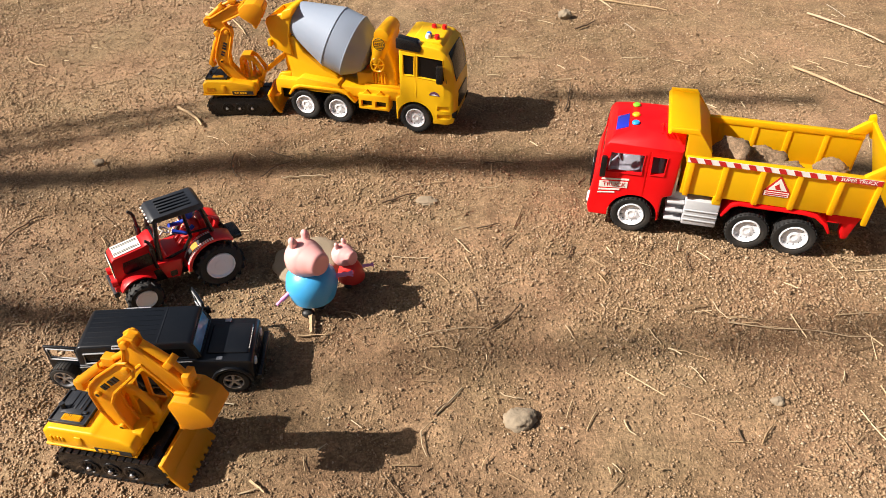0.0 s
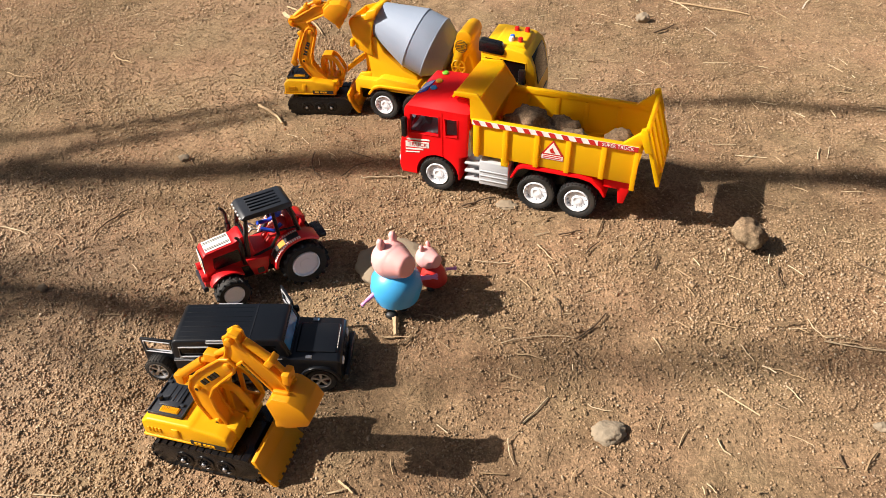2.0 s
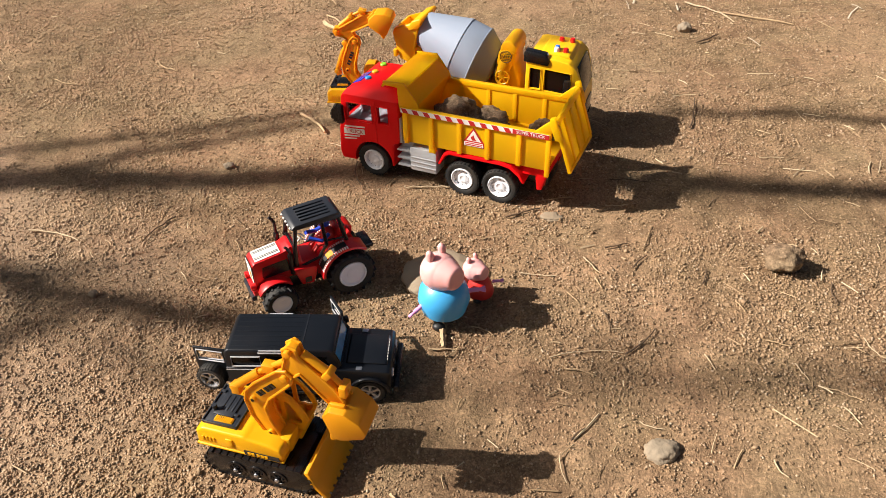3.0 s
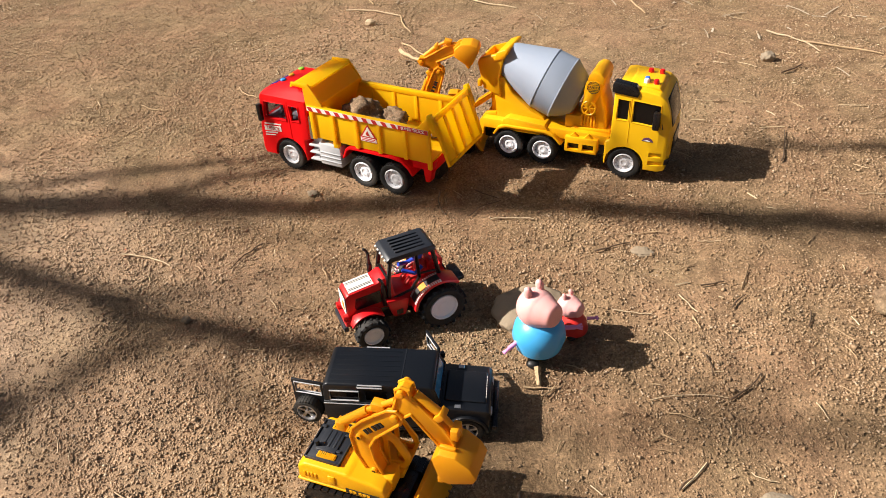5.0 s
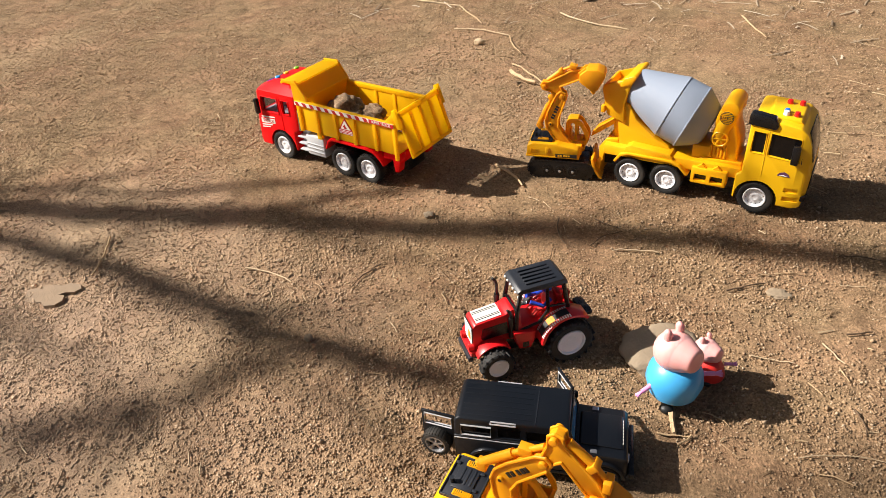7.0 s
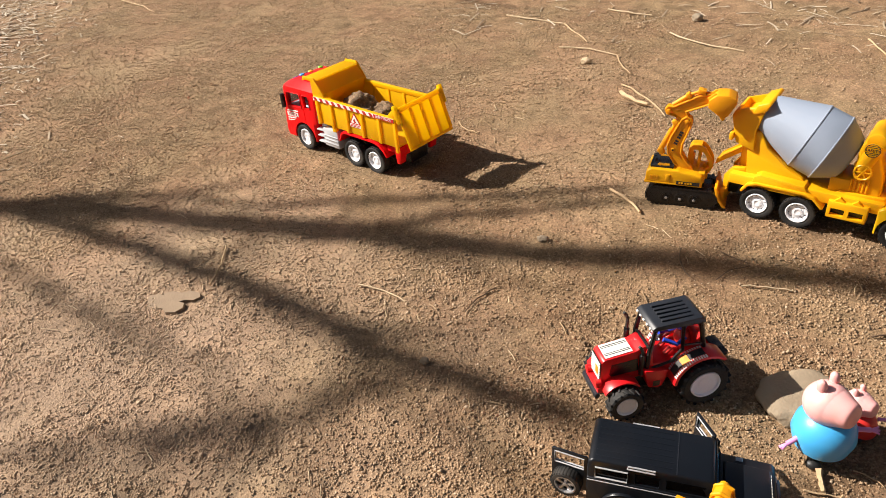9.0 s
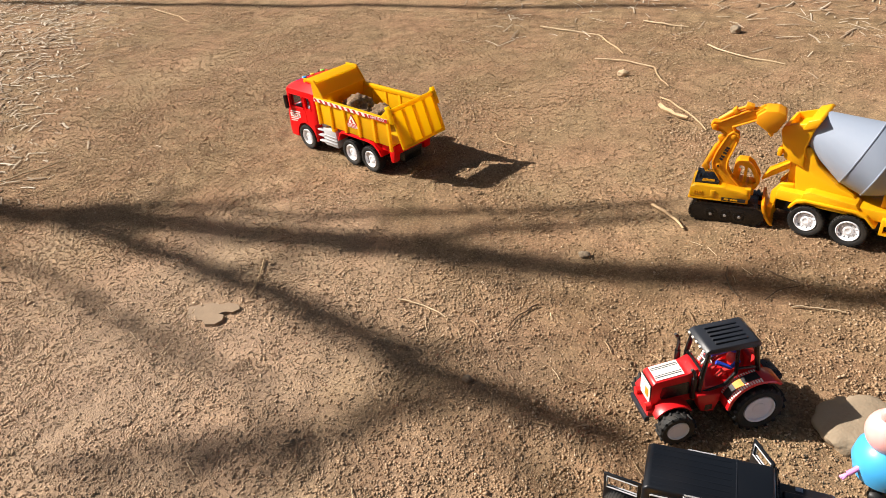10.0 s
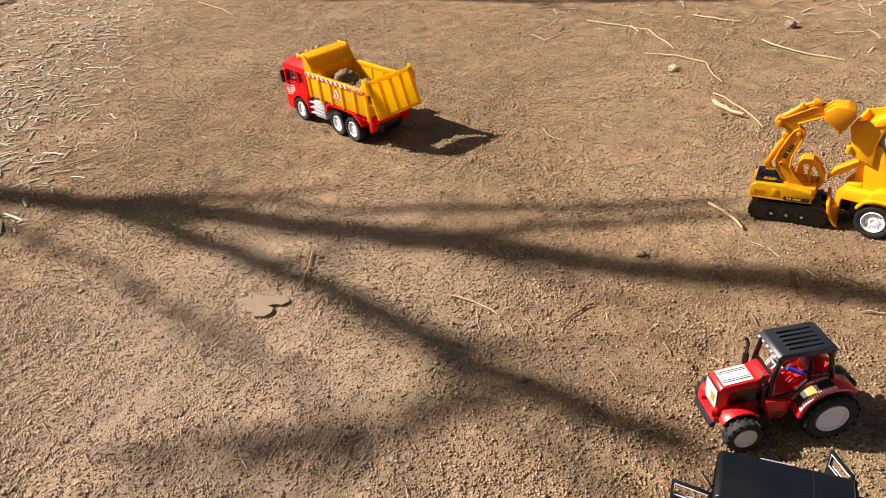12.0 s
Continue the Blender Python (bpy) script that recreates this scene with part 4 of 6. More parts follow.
    # upper works
    up = prism(B(), [(-0.012, 0.0375), (0.056, 0.0355), (0.069, 0.0360), (0.0715, 0.0430), (0.0690, 0.0510), (0.0580, 0.0550), (0.040, 0.0570), (0.036, 0.0588), (-0.004, 0.0590), (-0.011, 0.0540)], -0.0270, 0.0270, 0.0025, seg=3)
    box(up, 0.050, 0.0755, -0.0010, 0.0265, 0.0360, 0.0440, 0.0020)
    box(up, -0.013, 0.0705, -0.0275, 0.0275, 0.0350, 0.0375, 0.0008)
    for k in range(4):
        box(up, -0.0055 + k * 0.0034, -0.0035 + k * 0.0034, -0.0276, -0.0265, 0.0430, 0.0490, 0.0003)
    box(up, 0.0180, 0.0245, -0.0280, -0.0262, 0.0415, 0.0520, 0.0008)
    box(up, 0.054, 0.0725, -0.0155, 0.0020, 0.0365, 0.0530, 0.0015)
    house = part("house", up, AMBER, ex, "amber upper house")
    deck = box(B(), -0.0062, 0.0275, -0.0212, 0.0212, 0.0580, 0.0610, 0.0012)
    for y in (-0.0212, 0.0199):
        box(deck, -0.0062, 0.0275, y, y + 0.0013, 0.0605, 0.0622, 0.0004)
    box(deck, -0.0062, -0.0049, -0.0212, 0.0212, 0.0605, 0.0622, 0.0004)
    box(deck, 0.0262, 0.0275, -0.0212, 0.0212, 0.0605, 0.0622, 0.0004)
    for x, y in ((0.021, -0.009), (0.021, 0.009), (-0.003, 0.013), (0.010, 0.016), (0.010, -0.0135)):
        box(deck, x - 0.002, x + 0.002, y - 0.0015, y + 0.0015, 0.0605, 0.0626, 0.0004)
    box(deck, 0.0000, 0.0190, -0.0120, 0.0120, 0.0605, 0.0625, 0.0008)
    cyl(deck, (0.0000, -0.0075, 0.0640), (0, 0, 1), 0.0022, 0.008, 12)
    for x in (0.004, 0.009, 0.014):
        box(deck, x, x + 0.002, -0.0070, 0.0100, 0.0620, 0.0630, 0.0003)
    part("engine_cover", deck, DARK_GREY, house, "dark grey engine cover")
    for y in (-0.0155, 0.0155):
        v = box(B(), 0.0040, 0.0215, y - 0.0028, y + 0.0028, 0.0600, 0.0622, 0.0006)
        for k in range(9):
            box(v, 0.0050 + k * 0.0018, 0.0059 + k * 0.0018, y - 0.0026, y + 0.0026, 0.0618, 0.0628)
        part("louvre", v, AMBER, house)
    plate = box(B(), 0.0340, 0.0670, -0.0279, -0.0275, 0.0370, 0.0425)
    plate = part("name_plate", plate, STICKER_BLACK, house, "black strip with yellow bars")
    bars = B()
    for x, w in ((0.0375, 0.0028), (0.0410, 0.0028), (0.0460, 0.0028), (0.0497, 0.0030), (0.0535, 0.0028)):
        box(bars, x, x + w, -0.0283, -0.0279, 0.0385, 0.0412)
    part("plate_bars", bars, AMBER, plate)
    # cab of bars with a bucket seat
    side = [(0.0420, 0.0440), (0.0820, 0.0440), (0.0880, 0.0560), (0.0860, 0.0660), (0.0740, 0.0830), (0.0660, 0.0880), (0.0500, 0.0880), (0.0450, 0.0820)]
    nearer = lambda pts: [(0.042 + (x - 0.042) * 0.87, z) for x, z in pts]
    cb = prism(B(), nearer(side), 0.0030, 0.0262, 0.0022, seg=3)
    inside = prism(B(), nearer([(0.0470, 0.0460), (0.0810, 0.0460), (0.0840, 0.0560), (0.0720, 0.0800), (0.0650, 0.0845), (0.0510, 0.0845)]), 0.0052, 0.0240)
    w1 = prism(B(), nearer([(0.0500, 0.0530), (0.0610, 0.0530), (0.0615, 0.0810), (0.0530, 0.0820)]), -0.02, 0.06, 0.002)
    w2 = prism(B(), nearer([(0.0655, 0.0530), (0.0800, 0.0530), (0.0825, 0.0570), (0.0710, 0.0775), (0.0660, 0.0800)]), -0.02, 0.06, 0.002)
    w3 = prism(B(), nearer([(0.0750, 0.0560), (0.0950, 0.0560), (0.0900, 0.0700), (0.0680, 0.0900), (0.0600, 0.0830)]), 0.0065, 0.0228, 0.002)
    cb = carve(cb, inside, w1, w2, w3)
    cab = part("cab", cb, AMBER, ex, "open amber cab frame", smooth=30)
    seat = box(B(), 0.0510, 0.0640, 0.0075, 0.0215, 0.0440, 0.0520, 0.0025)
    box(seat, 0.0490, 0.0535, 0.0075, 0.0215, 0.0460, 0.0700, 0.0020)
    box(seat, 0.0665, 0.0715, 0.0090, 0.0200, 0.0440, 0.0570, 0.0015)
    part("seat", seat, AMBER, cab)
    # boom, stick and bucket: each drawn where it stands when boom_up, stick_up and bucket_up are nought
    p0, p1, p2 = Vector((0.0615, -0.0065, 0.040)), Vector((0.0855, -0.0065, 0.1305)), Vector((0.1275, -0.0065, 0.1065))
    seat_of_boom = p0 - Vector((0.0045, 0, 0))
    outline = [(0.0545, 0.0345), (0.0685, 0.0345), (0.0680, 0.0500), (0.0615, 0.0700), (0.0595, 0.0860), (0.0655, 0.0985), (0.0890, 0.1235),
               (0.0915, 0.1315), (0.0870, 0.1375), (0.0790, 0.1355), (0.0560, 0.1160), (0.0460, 0.1045), (0.0425, 0.0930), (0.0450, 0.0740), (0.0540, 0.0520)]
    off = lambda pts, p: [(x - p.x, z - p.z) for x, z in pts]
    bo = ridged(off(outline, p0), 0.0068)
    for x, z in ((0.0510, 0.0960), (0.0600, 0.0560), (0.0855, 0.1305), (0.0615, 0.040)):
        cyl(bo, (x - p0.x, 0, z - p0.z), (0, 1, 0), 0.0030, 0.0158, 14, b=0.0005)
    boom = part("boom", bo, ORANGE, ex, "bent orange-yellow boom", seat_of_boom)
    boom.rotation_euler = (0, -radians(boom_up), 0)
    pins = B()
    for x, z in ((0.0510, 0.0960), (0.0600, 0.0560), (0.0855, 0.1305), (0.0615, 0.040)):
        cyl(pins, (x - p0.x, 0, z - p0.z), (0, 1, 0), 0.0016, 0.0162, 10)
    part("pin", pins, BLACK, boom)
    ram = B()
    rod(ram, (0.0300 - p0.x, 0, 0.0980 - p0.z), (0.0600 - p0.x, 0, 0.1250 - p0.z), 0.0040, 14)
    rod(ram, (0.0600 - p0.x, 0, 0.1250 - p0.z), (0.0850 - p0.x, 0, 0.1440 - p0.z), 0.0026, 12)
    box(ram, -0.0055, 0.0055, -0.0042, 0.0042, -0.0045, 0.0045, 0.001, Matrix.Translation((0.0700 - p0.x, 0, 0.1330 - p0.z)))
    box(ram, -0.0050, 0.0030, -0.0042, 0.0042, -0.0050, 0.0050, 0.001, Matrix.Translation((0.0345 - p0.x, 0, 0.0985 - p0.z)))
    part("ram", ram, ORANGE, boom)
    marks = B()
    for k, w in enumerate((0.0028, 0.0028, 0.0028, 0.0032, 0.0028)):
        d = 0.0043 * k + (0.0020 if k > 1 else 0) - 0.002
        box(marks, d, d + w, -0.0062, -0.0053, -0.0026, 0.0026, 0, Matrix.Translation((0.0585 - p0.x, 0, 0.1045 - p0.z)) @ Matrix.Rotation(-radians(42), 4, "Y"))
    part("name_bars", marks, STICKER_BLACK, boom, "black bars of a name")
    turn0 = about(p0, boom_up)
    st_pts = [(0.0835, 0.1255), (0.0880, 0.1275), (0.0985, 0.1370), (0.1205, 0.1075), (0.1275, 0.1020), (0.1320, 0.1055), (0.1325, 0.1150), (0.1255, 0.1280),
              (0.1085, 0.1465), (0.1000, 0.1560), (0.0990, 0.1630), (0.0930, 0.1650), (0.0880, 0.1610), (0.0880, 0.1500), (0.0840, 0.1380), (0.0800, 0.1320)]
    sb = ridged(off(st_pts, p1), 0.0055)
    for x, z in ((0.0855, 0.1305), (0.0930, 0.1600), (0.1275, 0.1065)):
        cyl(sb, (x - p1.x, 0, z - p1.z), (0, 1, 0), 0.0034, 0.0175, 14, b=0.0005)
    stick = part("stick", sb, ORANGE, ex, "orange-yellow stick arm", seat_of_boom + turn0 @ (p1 - p0))
    stick.rotation_euler = (0, -radians(stick_up), 0)
    r2 = B()
    rod(r2, (0.1020 - p1.x, 0, 0.1570 - p1.z), (0.1230 - p1.x, 0, 0.1400 - p1.z), 0.0036, 14)
    rod(r2, (0.1230 - p1.x, 0, 0.1400 - p1.z), (0.1350 - p1.x, 0, 0.1240 - p1.z), 0.0024, 12)
    box(r2, -0.003, 0.003, -0.0052, 0.0052, -0.0045, 0.0045, 0.0008, Matrix.Translation((0.1215 - p1.x, 0, 0.1405 - p1.z)) @ Matrix.Rotation(radians(40), 4, "Y"))
    box(r2, -0.003, 0.003, -0.0060, 0.0060, -0.0055, 0.0055, 0.0008, Matrix.Translation((0.1330 - p1.x, 0, 0.1260 - p1.z)))
    part("ram", r2, ORANGE, stick)
    pn = cyl(B(), (0.1275 - p1.x, 0, 0.1065 - p1.z), (0, 1, 0), 0.0017, 0.0180, 10)
    part("pin", pn, BLACK, stick)
    turn1 = about(p1, stick_up)
    b_out = [(0.1165, 0.1040), (0.1230, 0.1120), (0.1360, 0.1120), (0.1480, 0.1030), (0.1530, 0.0930), (0.1500, 0.0865), (0.1300, 0.0780), (0.1225, 0.0800)]
    b_in = [(0.1195, 0.1030), (0.1240, 0.1095), (0.1355, 0.1095), (0.1465, 0.1012), (0.1505, 0.0930), (0.1480, 0.0890), (0.1420, 0.0600), (0.1250, 0.0600), (0.1245, 0.0810)]
    bk = carve(prism(B(), off(b_out, p2), -0.0152, 0.0152, 0.0012), prism(B(), off(b_in, p2), -0.0132, 0.0132))
    for k in range(5):
        y = -0.0124 + k * 0.0062
        box(bk, 0.1205 - p2.x, 0.1250 - p2.x, y - 0.0020, y + 0.0020, 0.0765 - p2.z, 0.0830 - p2.z, 0.0006)
    for s in (-1, 1):
        box(bk, 0.1215 - p2.x, 0.1350 - p2.x, s * 0.0075 - 0.0018, s * 0.0075 + 0.0018, 0.1000 - p2.z, 0.1150 - p2.z, 0.0015)
    bucket = part("bucket", bk, ORANGE, ex, "broad orange-yellow bucket", seat_of_boom + turn0 @ (p1 - p0) + turn1 @ (p2 - p1))
    bucket.rotation_euler = (0, -radians(bucket_up), 0)
    return ex


excavator(pose(-0.3147, 0.3321, -0.001, 0, 0, -8.1) @ Matrix.Translation((0, 0.029, 0)), "orange-yellow toy excavator with black tracks and lowered bucket")
excavator(pose(-0.376, 0.986, -0.001, 0, 0, 1.5) @ Matrix.Translation((0, 0.029, 0)), "orange-yellow toy excavator with its arm raised behind the mixer", 26, 77, 40, 0.006)

# ---------------------------------------------------------------- tractor
# x forward from the rear axle, y to its left


def lugged_wheel(vehicle, x, y, r, w, out, hub, lugs):
    core = lathe(B(), [(r * 0.2, -w * 0.48), (r * hub, -w * 0.44), (r * hub, w * 0.30), (r * 0.2, w * 0.32)], (0, 0, 0), (0, out, 0), 28)
    wheel = part("wheel", core, BLACK, vehicle, "deep-lugged black tyre on a plain white rim", (x, y, r))
    t = lathe(B(), [(r * hub, -w * 0.5), (r * 0.84, -w * 0.52), (r * 0.93, -w * 0.40), (r * 0.95, 0), (r * 0.93, w * 0.40), (r * 0.84, w * 0.52), (r * (hub + 0.05), w * 0.50), (r * hub, w * 0.36)],
              (0, 0, 0), (0, out, 0), 40, close=False)
    lug = mesh_of("lug", box(B(), -r * 0.055, r * 0.055, -w * 0.255, w * 0.255, -r * 0.06, r * 0.07, 0.0003), TYRE)
    for i in range(lugs):
        for s in (-1, 1):
            a = 2 * math.pi * (i + (0.5 if s > 0 else 0)) / lugs
            q = new("lug", lug)
            q.parent = wheel
            q.matrix_basis = Matrix.Rotation(a, 4, "Y") @ Matrix.Translation((0, 0, r * 0.93)) @ Matrix.Rotation(s * 0.45, 4, "Z") @ Matrix.Translation((0, s * w * 0.275, 0))
    part("tyre", t, TYRE, wheel, "dusty lugged black tyre")
    k = r * hub
    m = lathe(B(), [(k * 1.02, w * 0.34), (k * 1.0, w * 0.50), (k * 0.93, w * 0.50), (k * 0.88, w * 0.36), (k * 0.45, w * 0.30), (k * 0.40, w * 0.36), (k * 0.05, w * 0.38)], (0, 0, 0), (0, out, 0), 36)
    part("rim", m, WHITE, wheel, "plain white rim")
    return wheel


def tractor(m):
    tr = thing("tractor", m, "red toy tractor with a black cab roof and white rims", "toy tractor")
    ch = box(B(), -0.016, 0.104, -0.010, 0.010, 0.016, 0.036, 0.0015)
    rod(ch, (0, -0.028, 0.0285), (0, 0.028, 0.0285), 0.004)
    rod(ch, (0.085, -0.030, 0.0195), (0.085, 0.030, 0.0195), 0.003)
    part("chassis", ch, BLACK, tr, "black chassis and axles")
    hood = prism(B(), [(0.058, 0.034), (0.103, 0.032), (0.1055, 0.036), (0.1045, 0.063), (0.1015, 0.066), (0.068, 0.070), (0.060, 0.0745), (0.056, 0.074)], -0.0125, 0.0125, 0.0016)
    hood = part("bonnet", hood, TRACTOR_RED, tr, "red bonnet")
    for s in (-1, 1):
        a, b = sorted((s * 0.0124, s * 0.0129))
        part("side_grille", prism(B(), [(0.064, 0.044), (0.094, 0.0425), (0.096, 0.046), (0.094, 0.058), (0.066, 0.060)], a, b), BLACK, hood, "black side grille")
    top = prism(B(), [(0.071, 0.0701), (0.1000, 0.0665), (0.1000, 0.0670), (0.071, 0.0706)], -0.0105, 0.0105)
    top = part("bonnet_sticker", top, STICKER_WHITE, hood, "white sticker with dark lines")
    lines = B()
    for y, w in ((-0.0068, 0.0008), (-0.0045, 0.0006), (0.0045, 0.0006), (0.0068, 0.0008)):
        prism(lines, [(0.072, 0.0706), (0.0995, 0.0671), (0.0995, 0.0674), (0.072, 0.0709)], y - w / 2, y + w / 2)
    part("sticker_lines", lines, STICKER_BLACK, top)
    gr = box(B(), 0.1050, 0.1058, -0.0115, 0.0115, 0.037, 0.0625, 0.0003)
    gr = part("front_grille", gr, STICKER_BLACK, hood, "black and white striped grille")
    for k in range(8):
        z = 0.0385 + k * 0.0030
        part("grille_bar", box(B(), 0.1057, 0.1063, -0.0110, 0.0110, z, z + 0.0014), STICKER_WHITE, gr)
    part("badge", box(B(), 0.1062, 0.1067, 0.0010, 0.0075, 0.0440, 0.0540), STICKER_ORANGE, gr, "orange badge")
    front = box(B(), 0.096, 0.110, -0.018, 0.018, 0.026, 0.034, 0.002)
    for y in (-0.012, 0.012):
        cyl(front, (0.108, y, 0.0365), (1, 0, 0), 0.004, 0.006, 14)
    part("front_frame", front, TRACTOR_RED, tr, "red front frame with lamps")
    part("bumper", box(B(), 0.1075, 0.1130, -0.0190, 0.0190, 0.021, 0.028, 0.0015), DARK_GREY, tr, "dark grey bumper")
    for s in (-1, 1):
        y0, y1 = sorted((s * 0.0130, s * 0.0270))
        arc_o = [(0.085 + 0.0235 * math.cos(a), 0.0195 + 0.0235 * math.sin(a)) for a in np.linspace(radians(30), radians(140), 9)]
        arc_i = [(0.085 + 0.0215 * math.cos(a), 0.0195 + 0.0215 * math.sin(a)) for a in np.linspace(radians(140), radians(30), 9)]
        part("front_mudguard", prism(B(), arc_o + arc_i, y0, y1, 0.0005), TRACTOR_RED, tr, "red front mudguard")
        # big mudguard over the rear wheel
        y0, y1 = sorted((s * 0.0140, s * 0.0350))
        ao = [(0.0 + 0.0345 * math.cos(a), 0.0300 + 0.0345 * math.sin(a)) for a in np.linspace(radians(5), radians(128), 14)]
        ai = [(0.0 + 0.0310 * math.cos(a), 0.0300 + 0.0310 * math.sin(a)) for a in np.linspace(radians(128), radians(5), 14)]
        gd = prism(B(), ao + ai, y0, y1, 0.0008)
        y0, y1 = sorted((s * 0.0130, s * 0.0165))
        prism(gd, [(0.0345, 0.028)] + ao + [(-0.020, 0.048), (0.0, 0.040), (0.02, 0.030)], y0, y1, 0.0008)
        guard = part("rear_mudguard", gd, TRACTOR_RED, tr, "red rear mudguard with striped stickers")
        tk = B()
        for q in range(16):
            a = radians(22 + q * 4.4)
            y0, y1 = sorted((s * 0.0305, s * 0.0345))
            box(tk, -0.0007, 0.0007, y0, y1, 0.0343, 0.0351, 0, Matrix.Translation((0, 0, 0.030)) @ Matrix.Rotation(math.pi / 2 - a, 4, "Y"))
            y0, y1 = sorted((s * 0.0170, s * 0.0195))
            box(tk, -0.0006, 0.0006, y0, y1, 0.0343, 0.0351, 0, Matrix.Translation((0, 0, 0.030)) @ Matrix.Rotation(math.pi / 2 - a, 4, "Y"))
        part("hatched_sticker", tk, STICKER_WHITE, guard)
        blk = B()
        for q in range(14):
            a = radians(24 + q * 4.8)
            y0, y1 = sorted((s * 0.0205, s * 0.0295))
            if q not in (5, 6, 7):
                box(blk, -0.0016, 0.0016, y0, y1, 0.0343, 0.0349, 0, Matrix.Translation((0, 0, 0.030)) @ Matrix.Rotation(math.pi / 2 - a, 4, "Y"))
        part("dark_sticker", blk, STICKER_BLACK, guard)
        fl = B()
        for q in (5, 6, 7):
            a = radians(24 + q * 4.8)
            y0, y1 = sorted((s * (0.0195 + 0.001 * (q % 2)), s * 0.0305))
            box(fl, -0.0016, 0.0016, y0, y1, 0.0343, 0.0350, 0, Matrix.Translation((0, 0, 0.030)) @ Matrix.Rotation(math.pi / 2 - a, 4, "Y"))
        part("flame_sticker", fl, STICKER_ORANGE, guard, "orange flame sticker")
        # steps and cab side
        y0, y1 = sorted((s * 0.010, s * 0.0235))
        stp = prism(B(), [(0.036, 0.046), (0.062, 0.050), (0.060, 0.040), (0.056, 0.026), (0.042, 0.024), (0.038, 0.034)], y0, y1, 0.0015)
        part("step_panel", stp, TRACTOR_RED, tr, "red step panel")
        # black block set on the panel in place of a shaded opening
        part("step_shade", box(B(), 0.0445, 0.0520, s * 0.0230, s * 0.0239, 0.0275, 0.0345), BLACK, tr)
    tub = prism(B(), [(-0.014, 0.036), (0.062, 0.036), (0.062, 0.060), (0.056, 0.073), (0.052, 0.073), (0.050, 0.052), (-0.010, 0.052), (-0.014, 0.060)], -0.0165, 0.0165, 0.0012)
    part("cab_tub", tub, TRACTOR_RED, tr, "red cab tub")
    seat = box(B(), 0.004, 0.022, -0.010, 0.010, 0.052, 0.058, 0.002)
    box(seat, 0.000, 0.006, -0.010, 0.010, 0.055, 0.078, 0.002)
    part("seat", seat, TRACTOR_RED, tr)
    frame_ = B()
    for s in (-1, 1):
        tube(frame_, [(0.0575, s * 0.0168, 0.044), (0.0560, s * 0.0175, 0.073), (0.0515, s * 0.0172, 0.0985)], [0.0026, 0.0026, 0.0023], 8)
        tube(frame_, [(0.0300, s * 0.0172, 0.052), (0.0200, s * 0.0175, 0.066), (0.0220, s * 0.0172, 0.0985)], 0.0021, 8)
        tube(frame_, [(-0.0040, s * 0.0172, 0.060), (0.0030, s * 0.0172, 0.0985)], 0.0026, 8)
        rod(frame_, (0.0190, s * 0.0175, 0.0710), (-0.003, s * 0.0175, 0.0690), 0.0013, 8)
        rod(frame_, (0.0575, s * 0.0168, 0.046), (0.0300, s * 0.0172, 0.0520), 0.0016, 8)
    rod(frame_, (-0.002, -0.0172, 0.085), (-0.002, 0.0172, 0.085), 0.0013, 8)
    rod(frame_, (0.0560, -0.0172, 0.0735), (0.0560, 0.0172, 0.0735), 0.0016, 8)
    part("cab_frame", frame_, BLACK, tr, "black cab posts")
    roof = prism(B(), [(-0.0010, 0.0965), (0.0545, 0.0970), (0.0570, 0.0995), (0.0520, 0.1035), (0.0030, 0.1050), (-0.0015, 0.1015)], -0.0195, 0.0195, 0.0016)
    for k in range(5):
        y = -0.0120 + k * 0.0060
        box(roof, 0.0100, 0.0440, y - 0.0016, y + 0.0016, 0.1038, 0.1058, 0.0006, Matrix.Rotation(0.0, 4, "Y"))
    rf = part("cab_roof", roof, DARK_GREY, tr, "ribbed dark cab roof")
    lamps = B()
    for k in range(5):
        y = -0.0150 + k * 0.0075
        box(lamps, 0.0558, 0.0576, y - 0.0016, y + 0.0016, 0.0985, 0.1003, 0.0004)
    part("roof_lamps", lamps, STICKER_WHITE, rf)
    for x, y, z in ((0.0665, -0.0160, 0.064), (0.0620, 0.0150, 0.052)):
        ex = B()
        rod(ex, (x, y, z - 0.012), (x, y, z + 0.014), 0.0030, 12)
        hi = z + (0.036 if y < 0 else 0.026)
        tube(ex, [(x, y, z + 0.013), (x, y, hi - 0.008), (x + 0.002, y, hi - 0.003), (x + 0.0045, y, hi)], [0.0018, 0.0018, 0.0018, 0.0016], 8)
        part("exhaust", ex, BLACK, tr, "black exhaust pipe")
    hitch = box(B(), -0.034, -0.010, -0.006, 0.006, 0.034, 0.040, 0.0015)
    box(hitch, -0.036, -0.024, -0.014, 0.014, 0.040, 0.046, 0.0015)
    part("hitch", hitch, BLACK, tr, "black rear hitch")
    st = lathe(B(), [(0.0058, -0.0008), (0.0066, 0.0), (0.0058, 0.0008), (0.0048, 0.0)], (0.043, 0, 0.0740), (-0.6, 0, 0.8), 18, close=False)
    rod(st, (0.054, 0, 0.062), (0.043, 0, 0.074), 0.0010)
    part("steering_wheel", st, STICKER_WHITE, tr)
    for s in (-1, 1):
        lugged_wheel(tr, 0.0, s * 0.0285, 0.0280, 0.018, s, 0.58, 18)
        lugged_wheel(tr, 0.085, s * 0.0310, 0.0195, 0.013, s, 0.58, 16)
    return tr


TRACTOR_POSE = pose(-0.248, 0.583, -0.0015, 0, 0, -144.6) @ Matrix.Translation((0, -0.0375, 0))
tractor(TRACTOR_POSE)


